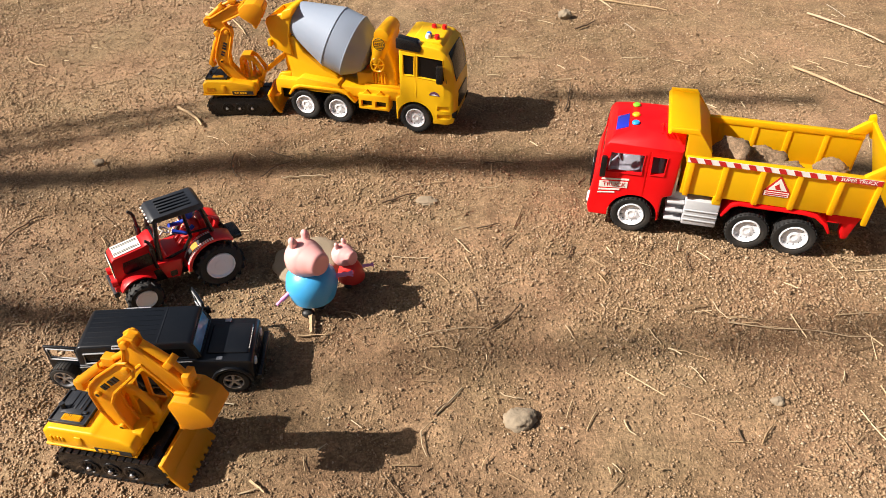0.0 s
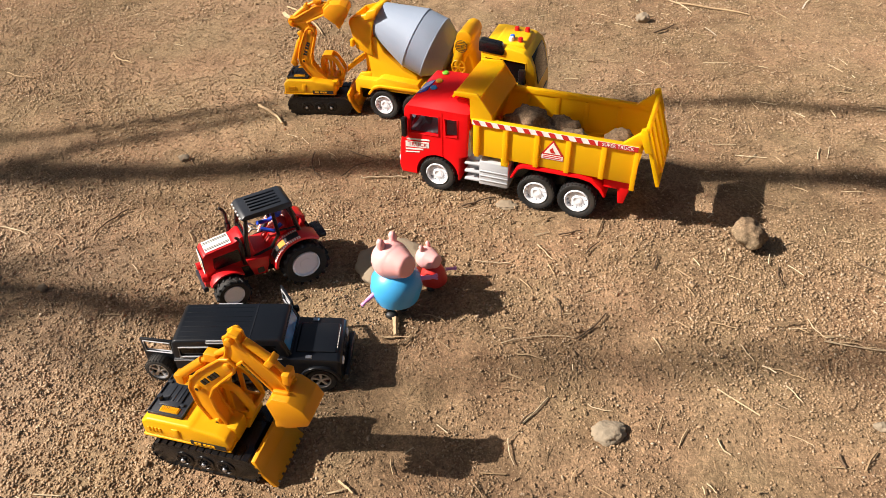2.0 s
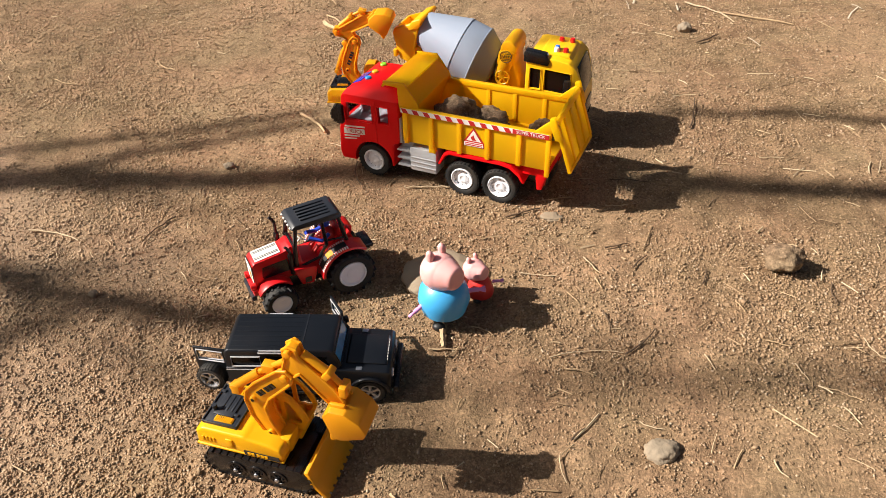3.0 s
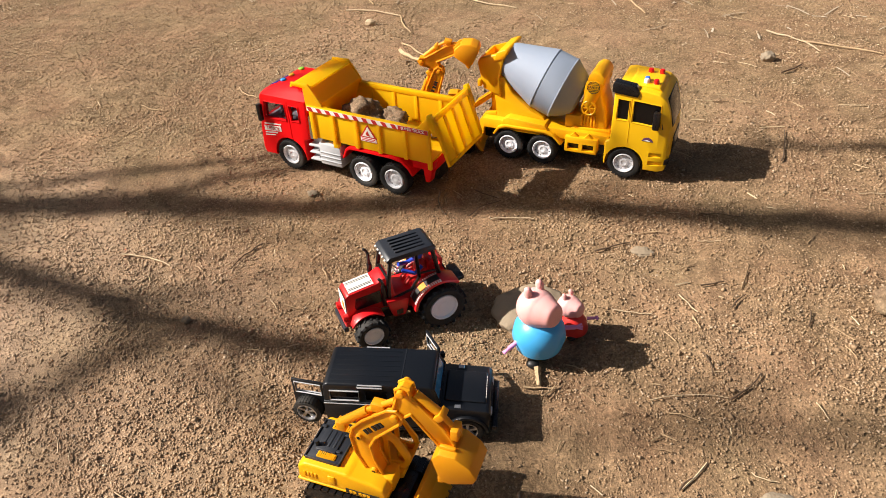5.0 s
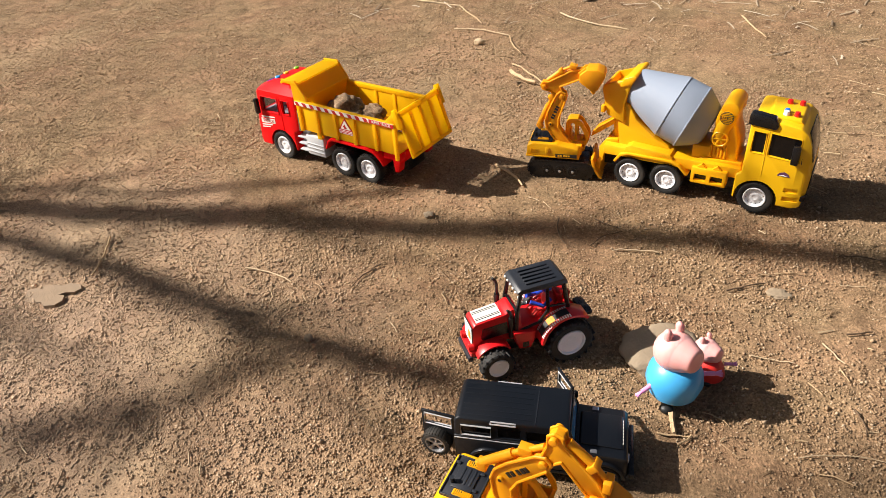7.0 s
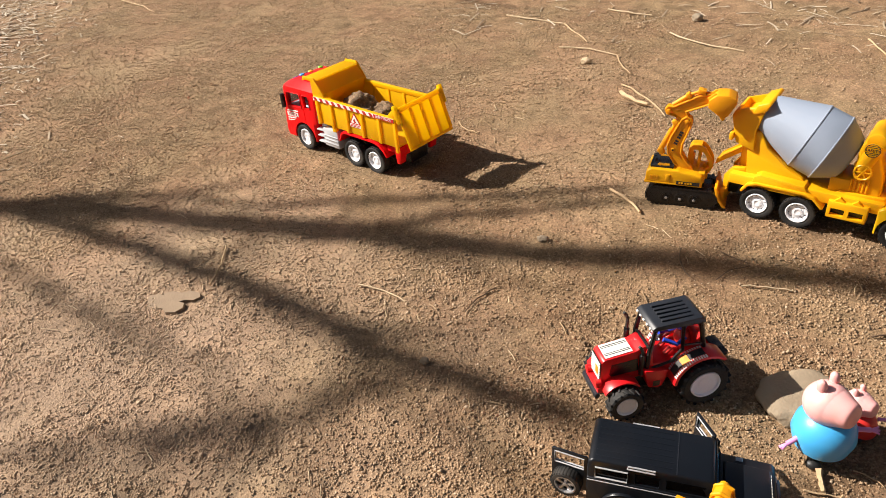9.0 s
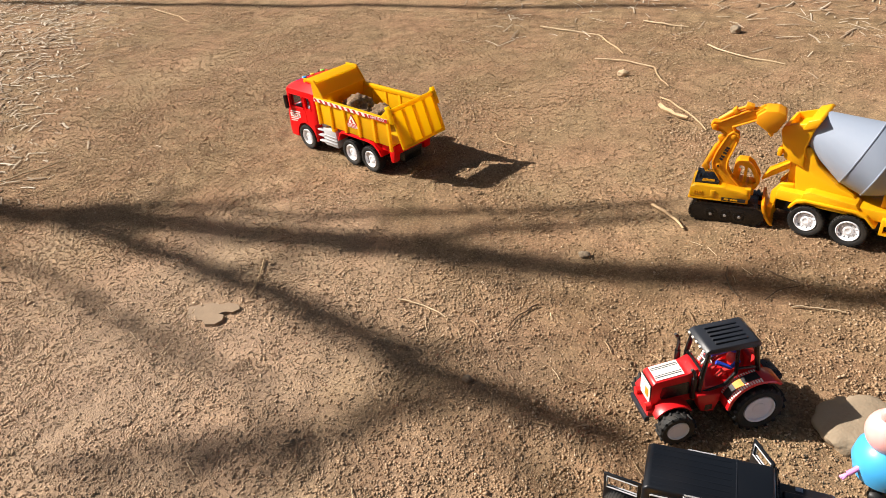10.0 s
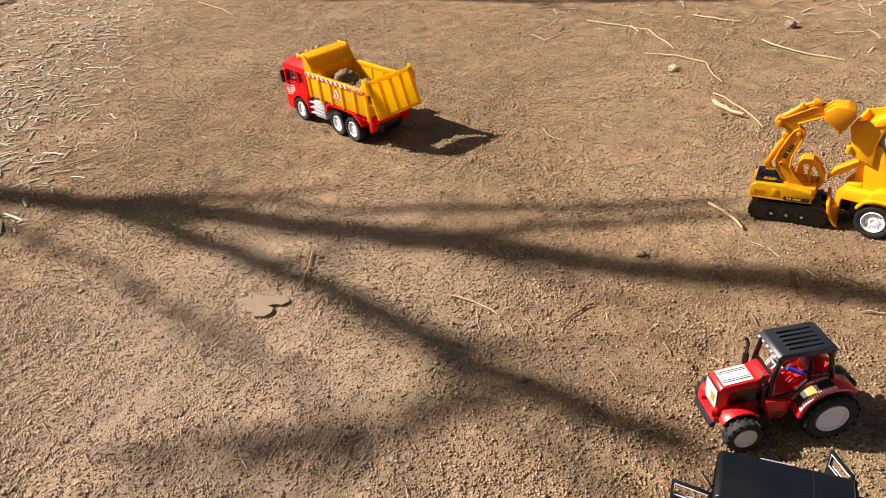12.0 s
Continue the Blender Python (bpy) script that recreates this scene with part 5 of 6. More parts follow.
def plain_figure(name, m, pieces, label, category="toy figure"):
    """Rounded shapes in their colours, as one mesh."""
    whole, mats = B(), []
    for bm, mat in pieces:
        if mat not in mats:
            mats.append(mat)
        for f in bm.faces:
            f.material_index = mats.index(mat)
        merge(whole, bm)
    ob = new(name, mesh_of(name, whole, mats, 45))
    ob.matrix_world = m
    return tagged(ob, label, category)


drv = [(ball(B(), (0.012, 0, 0.066), (0.0080, 0.0095, 0.0115)), RED_VINYL), (ball(B(), (0.015, 0, 0.0855), (0.0072, 0.0072, 0.0076)), BLUE_DOLL),
       (tube(B(), [(0.013, 0.009, 0.073), (0.023, 0.0115, 0.068), (0.036, 0.006, 0.073)], 0.0024), BLUE_DOLL),
       (tube(B(), [(0.013, -0.009, 0.073), (0.023, -0.0115, 0.068), (0.036, -0.006, 0.073)], 0.0024), BLUE_DOLL),
       (tube(B(), [(0.014, 0.005, 0.060), (0.027, 0.006, 0.060), (0.033, 0.006, 0.053)], 0.0030), RED_VINYL),
       (tube(B(), [(0.014, -0.005, 0.060), (0.027, -0.006, 0.060), (0.033, -0.006, 0.053)], 0.0030), RED_VINYL)]
plain_figure("toy_driver", TRACTOR_POSE, drv, "small blue and red plastic doll seated in the tractor", "toy figure")

# ---------------------------------------------------------------- jeep


def spoked_wheel(parent, loc, r, w, out):
    core = lathe(B(), [(r * 0.2, -w * 0.48), (r * 0.62, -w * 0.44), (r * 0.62, w * 0.18), (r * 0.2, w * 0.2)], (0, 0, 0), (0, out, 0), 24)
    wheel = part("wheel", core, BLACK, parent, "black tyre on a silver five-spoke rim", loc)
    t = lathe(B(), [(r * 0.62, -w * 0.5), (r * 0.92, -w * 0.5), (r, -w * 0.36), (r, w * 0.36), (r * 0.92, w * 0.5), (r * 0.68, w * 0.5), (r * 0.62, w * 0.34)], (0, 0, 0), (0, out, 0), 36, close=False)
    for i in range(30):
        box(t, -0.0006, 0.0006, -w * 0.44, w * 0.44, r * 0.985, r * 1.012, 0, Matrix.Rotation(2 * math.pi * i / 30, 4, "Y") @ Matrix.Rotation(0.25, 4, "Z"))
    k = r * 0.64
    m = lathe(B(), [(k * 0.98, w * 0.28), (k, w * 0.48), (k * 0.90, w * 0.48), (k * 0.86, w * 0.28)], (0, 0, 0), (0, out, 0), 30, close=False)
    lathe(m, [(k * 0.24, w * 0.18), (k * 0.22, w * 0.42), (k * 0.04, w * 0.44)], (0, 0, 0), (0, out, 0), 16)
    for i in range(5):
        y0, y1 = sorted((out * w * 0.20, out * w * 0.40))
        prism(m, [(-k * 0.10, k * 0.15), (k * 0.10, k * 0.15), (k * 0.17, k * 0.92), (-k * 0.17, k * 0.92)], y0, y1, 0.0002, Matrix.Rotation(2 * math.pi * i / 5, 4, "Y"))
    part("tyre", t, TYRE, wheel, "black rubber tyre")
    part("rim", m, SILVER, wheel, "silver five-spoke rim")
    return wheel


def jeep(m):
    jp = thing("jeep", m, "matt black toy off-road car with open rear door", "toy car")
    part("chassis", box(B(), -0.050, 0.106, -0.018, 0.018, 0.011, 0.020, 0.001), BLACK, jp)
    low = prism(B(), [(-0.0530, 0.0150), (0.098, 0.0150), (0.1040, 0.0190), (0.1045, 0.0390), (0.1010, 0.0420), (0.0560, 0.0445), (0.0530, 0.0475), (-0.0530, 0.0475)], -0.0295, 0.0295, 0.0018)
    arches = B()
    for x in (0.0830, -0.0200):
        cyl(arches, (x, 0, 0.0150), (0, 1, 0), 0.0178, 0.1, 30)
    rear_hole = box(B(), -0.06, -0.0505, -0.024, 0.024, 0.018, 0.060)
    low = carve(low, arches, rear_hole)
    body = part("body", low, JEEP_BLACK, jp, "matt black lower body", smooth=30)
    cabin = prism(B(), [(-0.0530, 0.0465), (0.0575, 0.0465), (0.0515, 0.0660), (0.0470, 0.0672), (-0.0490, 0.0672), (-0.0530, 0.0640)], -0.0285, 0.0285, 0.0022,
                  top=None, seg=3)
    for v in cabin.verts:
        v.co.y *= 1 - 0.115 * max(0.0, (v.co.z - 0.0465) / 0.0205)
    hollow = prism(B(), [(-0.060, 0.0440), (0.0540, 0.0440), (0.0485, 0.0630), (-0.060, 0.0630)], -0.0232, 0.0232)
    holes = B()
    for x0, x1 in ((-0.0460, -0.0185), (-0.0120, 0.0080), (0.0140, 0.0420)):
        prism(holes, [(x0, 0.0490), (x1 + (0.006 if x1 > 0.03 else 0), 0.0490), (x1, 0.0595), (x0, 0.0595)], -0.05, 0.05, 0.001)
    wind = box(B(), 0.047, 0.065, -0.0225, 0.0225, 0.0490, 0.0620, 0.001)
    cabin = carve(cabin, hollow, holes, wind)
    part("cabin", cabin, JEEP_BLACK, jp, "matt black cabin and roof", smooth=30)
    for k in range(7):
        y = -0.0195 + k * 0.0065
        part("roof_rib", box(B(), -0.0465, 0.0180, y - 0.0006, y + 0.0006, 0.0669, 0.0674, 0.0001), JEEP_BLACK, jp)
    seam = box(B(), 0.0208, 0.0216, -0.0246, 0.0246, 0.0671, 0.0676)
    part("roof_seam", seam, DARK_GREY, jp)
    for s in (-1, 1):
        for x0, x1, glass in ((-0.0465, -0.0180, CLEAR), (-0.0125, 0.0085, DARK_GLASS), (0.0135, 0.0450, DARK_GLASS)):
            y = s * 0.0263
            part("side_window", box(B(), x0, x1, y - 0.0004, y + 0.0004, 0.0485, 0.0598), DARK_GLASS, jp, "dark window pane")
        fr = tube(B(), [(-0.0462, s * 0.0283, 0.0488), (-0.0185, s * 0.0283, 0.0488), (-0.0185, s * 0.0270, 0.0597), (-0.0462, s * 0.0270, 0.0597), (-0.0462, s * 0.0283, 0.0488)], 0.0008, 6)
        part("window_trim", fr, GREY, jp, "thin silver window trim")
        al = tube(B(), [(-0.0190, s * 0.0262, 0.0640), (0.0040, s * 0.0262, 0.0640), (0.0040, s * 0.0252, 0.0662), (-0.0190, s * 0.0252, 0.0662), (-0.0190, s * 0.0262, 0.0640)], 0.0008, 6)
        part("roof_window_trim", al, GREY, jp, "silver trim of the roof-edge window")
        a, b = sorted((s * 0.0294, s * 0.0300))
        part("side_line", box(B(), -0.0525, 0.0500, a, b, 0.0450, 0.0458), GREY if s < 0 else JEEP_BLACK, jp)
        for x in (0.0830, -0.0200):
            ao = [(x + 0.0205 * math.cos(q), 0.0150 + 0.0205 * math.sin(q)) for q in np.linspace(radians(5), radians(175), 13)]
            ai = [(x + 0.0175 * math.cos(q), 0.0150 + 0.0175 * math.sin(q)) for q in np.linspace(radians(175), radians(5), 13)]
            a, b = sorted((s * 0.0270, s * 0.0325))
            part("wheel_arch", prism(B(), ao + ai, a, b, 0.0006), JEEP_BLACK, jp, "black wheel arch flare")
            spoked_wheel(jp, (x, s * 0.0255, 0.0155), 0.0155, 0.0115, s)
        part("headlight", cyl(B(), (0.1045, s * 0.0190, 0.0320), (1, 0, 0), 0.0042, 0.0024, 18, b=0.0006), WHITE, jp, "round headlight")
        part("wing_vent", prism(B(), [(0.0710, 0.0437), (0.0770, 0.0434), (0.0765, 0.0440), (0.0715, 0.0442)], s * 0.0235, s * 0.0275), SILVER, jp, "silver wing-top vent")
        part("sill", box(B(), 0.0030, 0.0620, s * 0.0285 - 0.002, s * 0.0285 + 0.002, 0.0120, 0.0150, 0.0008), BLACK, jp)
    bon = prism(B(), [(0.0600, 0.0440), (0.1010, 0.0418), (0.0985, 0.0440), (0.0620, 0.0460)], -0.0195, 0.0195, 0.0010)
    bonnet = part("bonnet", bon, JEEP_BLACK, jp, "raised black bonnet")
    nm = B()
    for k in range(8):
        y = -0.0135 + k * 0.0037
        box(nm, 0.0985, 0.1001, y, y + 0.0024, 0.0424, 0.0431, 0)
    part("name_bars", nm, STICKER_WHITE, bonnet, "white bars of a name")
    part("windscreen", prism(B(), [(0.0558, 0.0485), (0.0565, 0.0485), (0.0520, 0.0625), (0.0513, 0.0625)], -0.0235, 0.0235), BLUE_GLASS, jp, "blue-tinted windscreen")
    wf = tube(B(), [(0.0575, -0.0262, 0.0480), (0.0575, 0.0262, 0.0480), (0.0528, 0.0245, 0.0635), (0.0528, -0.0245, 0.0635), (0.0575, -0.0262, 0.0480)], 0.0009, 6)
    part("windscreen_frame", wf, BLACK, jp)
    bump = box(B(), 0.1050, 0.1110, -0.0300, 0.0300, 0.0165, 0.0225, 0.0015)
    part("bumper", bump, BLACK, jp, "black front bumper")
    gr = box(B(), 0.1040, 0.1052, -0.0120, 0.0120, 0.0260, 0.0385, 0.0004)
    for k in range(5):
        box(gr, 0.1050, 0.1056, -0.0115, 0.0115, 0.0272 + k * 0.0022, 0.0282 + k * 0.0022)
    part("grille", gr, DARK_GREY, jp)
    inner = box(B(), -0.046, 0.045, -0.024, 0.024, 0.0200, 0.0230)
    for x in (-0.020, 0.012):
        for y in (-0.012, 0.012):
            box(inner, x, x + 0.014, y - 0.009, y + 0.009, 0.023, 0.034, 0.002)
            box(inner, x - 0.002, x + 0.003, y - 0.009, y + 0.009, 0.030, 0.052, 0.002)
    part("interior", inner, DARK_GREY, jp, "dark grey seats")

    def door(x, y, deg, length, z0, z1, hand, name, label):
        """A framed door hinged at (x, y), swung out by deg."""
        d = carve(box(B(), -length, 0, -0.0011, 0.0011, z0, z1, 0.0006), box(B(), -length + 0.003, -0.003, -0.01, 0.01, z1 - 0.0165, z1 - 0.0030, 0.0012))
        ob = part(name, d, JEEP_BLACK, jp, label, (x, y, 0))
        ob.rotation_euler = (0, 0, radians(deg))
        for q in (-1, 1):
            tr_ = tube(B(), [(-length + 0.003, q * 0.0012, z1 - 0.0165), (-0.003, q * 0.0012, z1 - 0.0165), (-0.003, q * 0.0012, z1 - 0.003), (-length + 0.003, q * 0.0012, z1 - 0.003), (-length + 0.003, q * 0.0012, z1 - 0.0165)], 0.0007, 6)
            part("trim", tr_, GREY, ob, "thin silver trim")
        return ob

    rd = door(-0.0535, -0.0200, -9, 0.0330, 0.0170, 0.0620, -1, "rear_door", "open rear door carrying the spare wheel")
    sp = lathe(B(), [(0.0085, -0.0050), (0.0130, -0.0050), (0.0141, -0.0032), (0.0141, 0.0032), (0.0130, 0.0050), (0.0105, 0.0055), (0.0098, 0.0020), (0.0085, 0.0005)], (-0.0170, -0.0064, 0.0290), (0, -1, 0), 32)
    for i in range(30):
        box(sp, -0.0006, 0.0006, -0.0050, 0.0050, 0.0137, 0.0144, 0, Matrix.Translation((-0.0170, -0.0064, 0.0290)) @ Matrix.Rotation(2 * math.pi * i / 30, 4, "Y"))
    part("spare_tyre", sp, TYRE, rd, "black spare tyre")
    rm = lathe(B(), [(0.0094, 0.0010), (0.0102, 0.0052), (0.0092, 0.0054), (0.0086, 0.0016)], (-0.0170, -0.0064, 0.0290), (0, -1, 0), 28, close=False)
    lathe(rm, [(0.0026, 0.0), (0.0022, 0.0042), (0.0004, 0.0046)], (-0.0170, -0.0064, 0.0290), (0, -1, 0), 14)
    for i in range(5):
        prism(rm, [(-0.0010, 0.0016), (0.0010, 0.0016), (0.0017, 0.0090), (-0.0017, 0.0090)], -0.0036, -0.0014, 0.0002, Matrix.Translation((-0.0170, -0.0064, 0.0290)) @ Matrix.Rotation(2 * math.pi * i / 5, 4, "Y"))
    part("spare_rim", rm, SILVER, rd, "silver five-spoke rim")
    fd = door(0.0520, 0.0300, -58, 0.0300, 0.0170, 0.0640, 1, "front_door", "open front door with silver trim")
    mir = box(B(), -0.0045, 0.0005, 0.0010, 0.0060, 0.0480, 0.0550, 0.0010)
    part("wing_mirror", mir, BLACK, fd, "black wing mirror")
    return jp


jeep(pose(-0.2800, 0.4475, -0.0008, 0, 0, 6.0))

# ---------------------------------------------------------------- vinyl figures


def vinyl_figure(m, k, shirt, body_size, label):
    """A rounded animal doll in plain shapes: head, snout, ears, round body, arms and shoes."""
    face = Vector((0.80, -0.58, -0.05)).normalized()
    side = Vector((0.58, 0.80, 0)).normalized()
    bx, bz = body_size
    hz = bz + (0.0330 if k > 0.9 else 0.0205)
    hr = 0.0208 if k > 0.9 else 0.0130
    head = Vector((-0.004 if k > 0.9 else -0.007, 0, hz))
    pcs = [(lathe(B(), [(bx * 0.45, -bz * 0.62), (bx * 0.86, -bz * 0.52), (bx, -bz * 0.10), (bx * 0.93, bz * 0.25), (bx * 0.72, bz * 0.50), (bx * 0.40, bz * 0.66)], (0, 0, bz), (0, 0, 1), 36) if k > 0.9 else
            lathe(B(), [(bx * 0.3, -bz * 0.70), (bx * 0.97, -bz * 0.66), (bx, -bz * 0.50), (bx * 0.86, 0), (bx * 0.62, bz * 0.45), (bx * 0.40, bz * 0.66)], (0, 0, bz), (0, 0, 1), 36), shirt),
           (ball(B(), head, (hr, hr, hr * 1.02), 28), PINK)]
    pcs.append((lathe(B(), [(hr * 0.95, hr * 0.25), (hr * 0.88, hr * 0.52), (hr * 0.76, hr * 0.78), (hr * 0.66, hr * 1.0), (hr * 0.61, hr * 1.15), (hr * 0.54, hr * 1.24), (hr * 0.40, hr * 1.28), (hr * 0.05, hr * 1.29)], head, face + Vector((0, 0, 0.16)), 32), PINK))
    for s in (-1, 1):
        e = head + side * s * hr * 0.42 - face * hr * 0.18 + Vector((0, 0, hr * 0.86))
        pcs.append((tube(B(), [e, e + Vector((0, 0, hr * 0.26)), e + Vector((-0.001, 0, hr * 0.42)), e + Vector((-0.001, 0, hr * 0.52)), e + Vector((-0.001, 0, hr * 0.56))], [hr * 0.20, hr * 0.22, hr * 0.18, hr * 0.11, hr * 0.03], 12), PINK))
    for s, d in ((-1, Vector((-0.62, -0.45, -0.42))), (1, Vector((0.80, 0.15, 0.05)))):
        a = Vector((0, 0, bz * 1.12)) + Vector((d.x, d.y, 0)).normalized() * bx * 0.86
        if s < 0:
            a.z = bz * 0.92
        b = a + d.normalized() * bx * 0.48
        pcs.append((tube(B(), [a, (a + b) / 2, b], [0.0030 * k, 0.0024 * k, 0.0026 * k], 10), LILAC))
        for q in (-0.5, 0, 0.5):
            f = (d.normalized() + Vector((-d.y, d.x, 0.4)) * q).normalized()
            pcs.append((rod(B(), b, b + f * 0.0075 * k, 0.0014 * k, 8, 0.0010 * k), LILAC))
    for s in (-1, 1):
        f = side * s * bx * 0.30 + Vector((-0.002, -0.010 * k, 0))
        pcs.append((rod(B(), (f.x, f.y, 0.006), (f.x, f.y, bz * 0.5), 0.0028 * k, 10), STICKER_BLACK))
        pcs.append((ball(B(), (f.x + face.x * 0.004, f.y + face.y * 0.004, 0.0048), (0.0072 * k, 0.0062 * k, 0.0048 * k), 14), STICKER_BLACK))
    return plain_figure("toy_figure", m, pcs, label)


vinyl_figure(pose(-0.1395, 0.5530, -0.001), 1.0, BLUE, (0.0285, 0.0345), "large pink-headed vinyl doll with round sky-blue body")
vinyl_figure(pose(-0.1040, 0.5940, -0.001), 0.72, RED_VINYL, (0.0160, 0.0185), "small pink-headed vinyl doll in a red dress")

# ---------------------------------------------------------------- stones, clods, twigs


def rock(name, m, size, seed, mat, label, category, amp=0.28, flat=None, group=""):
    ob = new(name, mesh_of(name, lump(B(), (0, 0, 0), size, seed, amp, 4, flat), mat, 60))
    ob.matrix_world = m
    return tagged(ob, label, category, group)


rock("flat_stone", pose(-0.156, 0.618, 0.004, 4, -4, 35), (0.042, 0.036, 0.021), 3, STONE_TAN, "flat tan stone lying behind the dolls", "stone", 0.22, 0.6)
rock("stone", pose(0.081, 0.402, -0.0010, 0, 0, 20), (0.0165, 0.0125, 0.0082), 5, STONE, "grey-brown stone half sunk in the soil", "stone", 0.25)
slab = B()
ring = [(-0.030, -0.018), (-0.016, -0.021), (-0.004, -0.019), (0.006, -0.027), (0.020, -0.024), (0.025, -0.014), (0.021, -0.004), (0.011, -0.002), (0.019, 0.003), (0.030, 0.004), (0.036, 0.013), (0.030, 0.021),
        (0.013, 0.023), (0.004, 0.017), (-0.012, 0.019), (-0.026, 0.012), (-0.041, 0.004), (-0.036, -0.008)]
low_ring, top_ring = [slab.verts.new((x * 1.05, y * 1.05, -0.005)) for x, y in ring], [slab.verts.new((x, y, 0.0006 + 0.0008 * math.sin(60 * x))) for x, y in ring]
slab.faces.new(top_ring)
for k in range(len(ring)):
    slab.faces.new((low_ring[k], low_ring[(k + 1) % len(ring)], top_ring[(k + 1) % len(ring)], top_ring[k]))
bevelled(slab, 0.0006)
slab = new("caked_slab", mesh_of("caked_slab", slab, CRUST, 30))
slab.matrix_world = pose(-0.943, 0.543, 0.0, 0, 0, 8)
tagged(slab, "thin flat slab of pale caked soil", "soil slab")
rock("stone", pose(0.2265, 1.432, 0.005, 0, 0, 0), (0.013, 0.012, 0.011), 9, STONE, "small dark stone on the soil", "stone")
rock("stone", pose(-0.026, 0.757, 0.0005, 0, 0, 0), (0.013, 0.010, 0.0035), 12, STONE_TAN, "small tan stone beside a twig", "stone")
rock("stone", pose(-0.556, 0.545, 0.001, 0, 0, 0), (0.006, 0.005, 0.004), 13, STONE_TAN, "tiny pale stone on the soil", "stone")
rock("stone", pose(-0.503, 0.838, 0.001, 0, 0, 0), (0.008, 0.006, 0.005), 14, STONE_TAN, "tiny pale stone on the soil", "stone")
rock("stone", pose(0.329, 0.430, 0.001, 0, 0, 0), (0.006, 0.005, 0.0045), 15, STONE, "tiny dark stone on the soil", "stone")
rock("stone", pose(-0.632, 1.585, 0.004, 0, 0, 0), (0.012, 0.008, 0.008), 16, WOOD_PALE, "small pale stone among straws", "stone")
rock("stone", pose(-0.435, 1.95, 0.006, 0, 0, 0), (0.013, 0.012, 0.011), 17, STONE, "small dark stone by the straw litter", "stone")

# clods riding in the tipper: place in the truck's space, size, seed
LOAD = [((0.083, -0.004, 0.090), (0.031, 0.028, 0.026), 21), ((0.052, 0.022, 0.084), (0.024, 0.021, 0.017), 22), ((0.043, -0.022, 0.084), (0.022, 0.020, 0.016), 23),
        ((0.020, 0.012, 0.084), (0.021, 0.022, 0.018), 24), ((-0.036, -0.020, 0.081), (0.020, 0.018, 0.013), 25), ((0.100, 0.032, 0.080), (0.017, 0.014, 0.012), 26)]
CLODS = [(rock("soil_clod", Matrix.Translation(p), s, k, CLOD, "lump of dry brown soil lying in the tipper", "soil clod", 0.34, None, "clods in the tipper"), Matrix.Translation(Vector(p) * DUMP_SIZE)) for p, s, k in LOAD]
FALLEN = rock("soil_clod", pose(0.25, 0.684, 0.016), (0.0205, 0.0180, 0.0155), 31, CLOD, "lump of dry brown soil that rolls off the truck", "soil clod", 0.32)

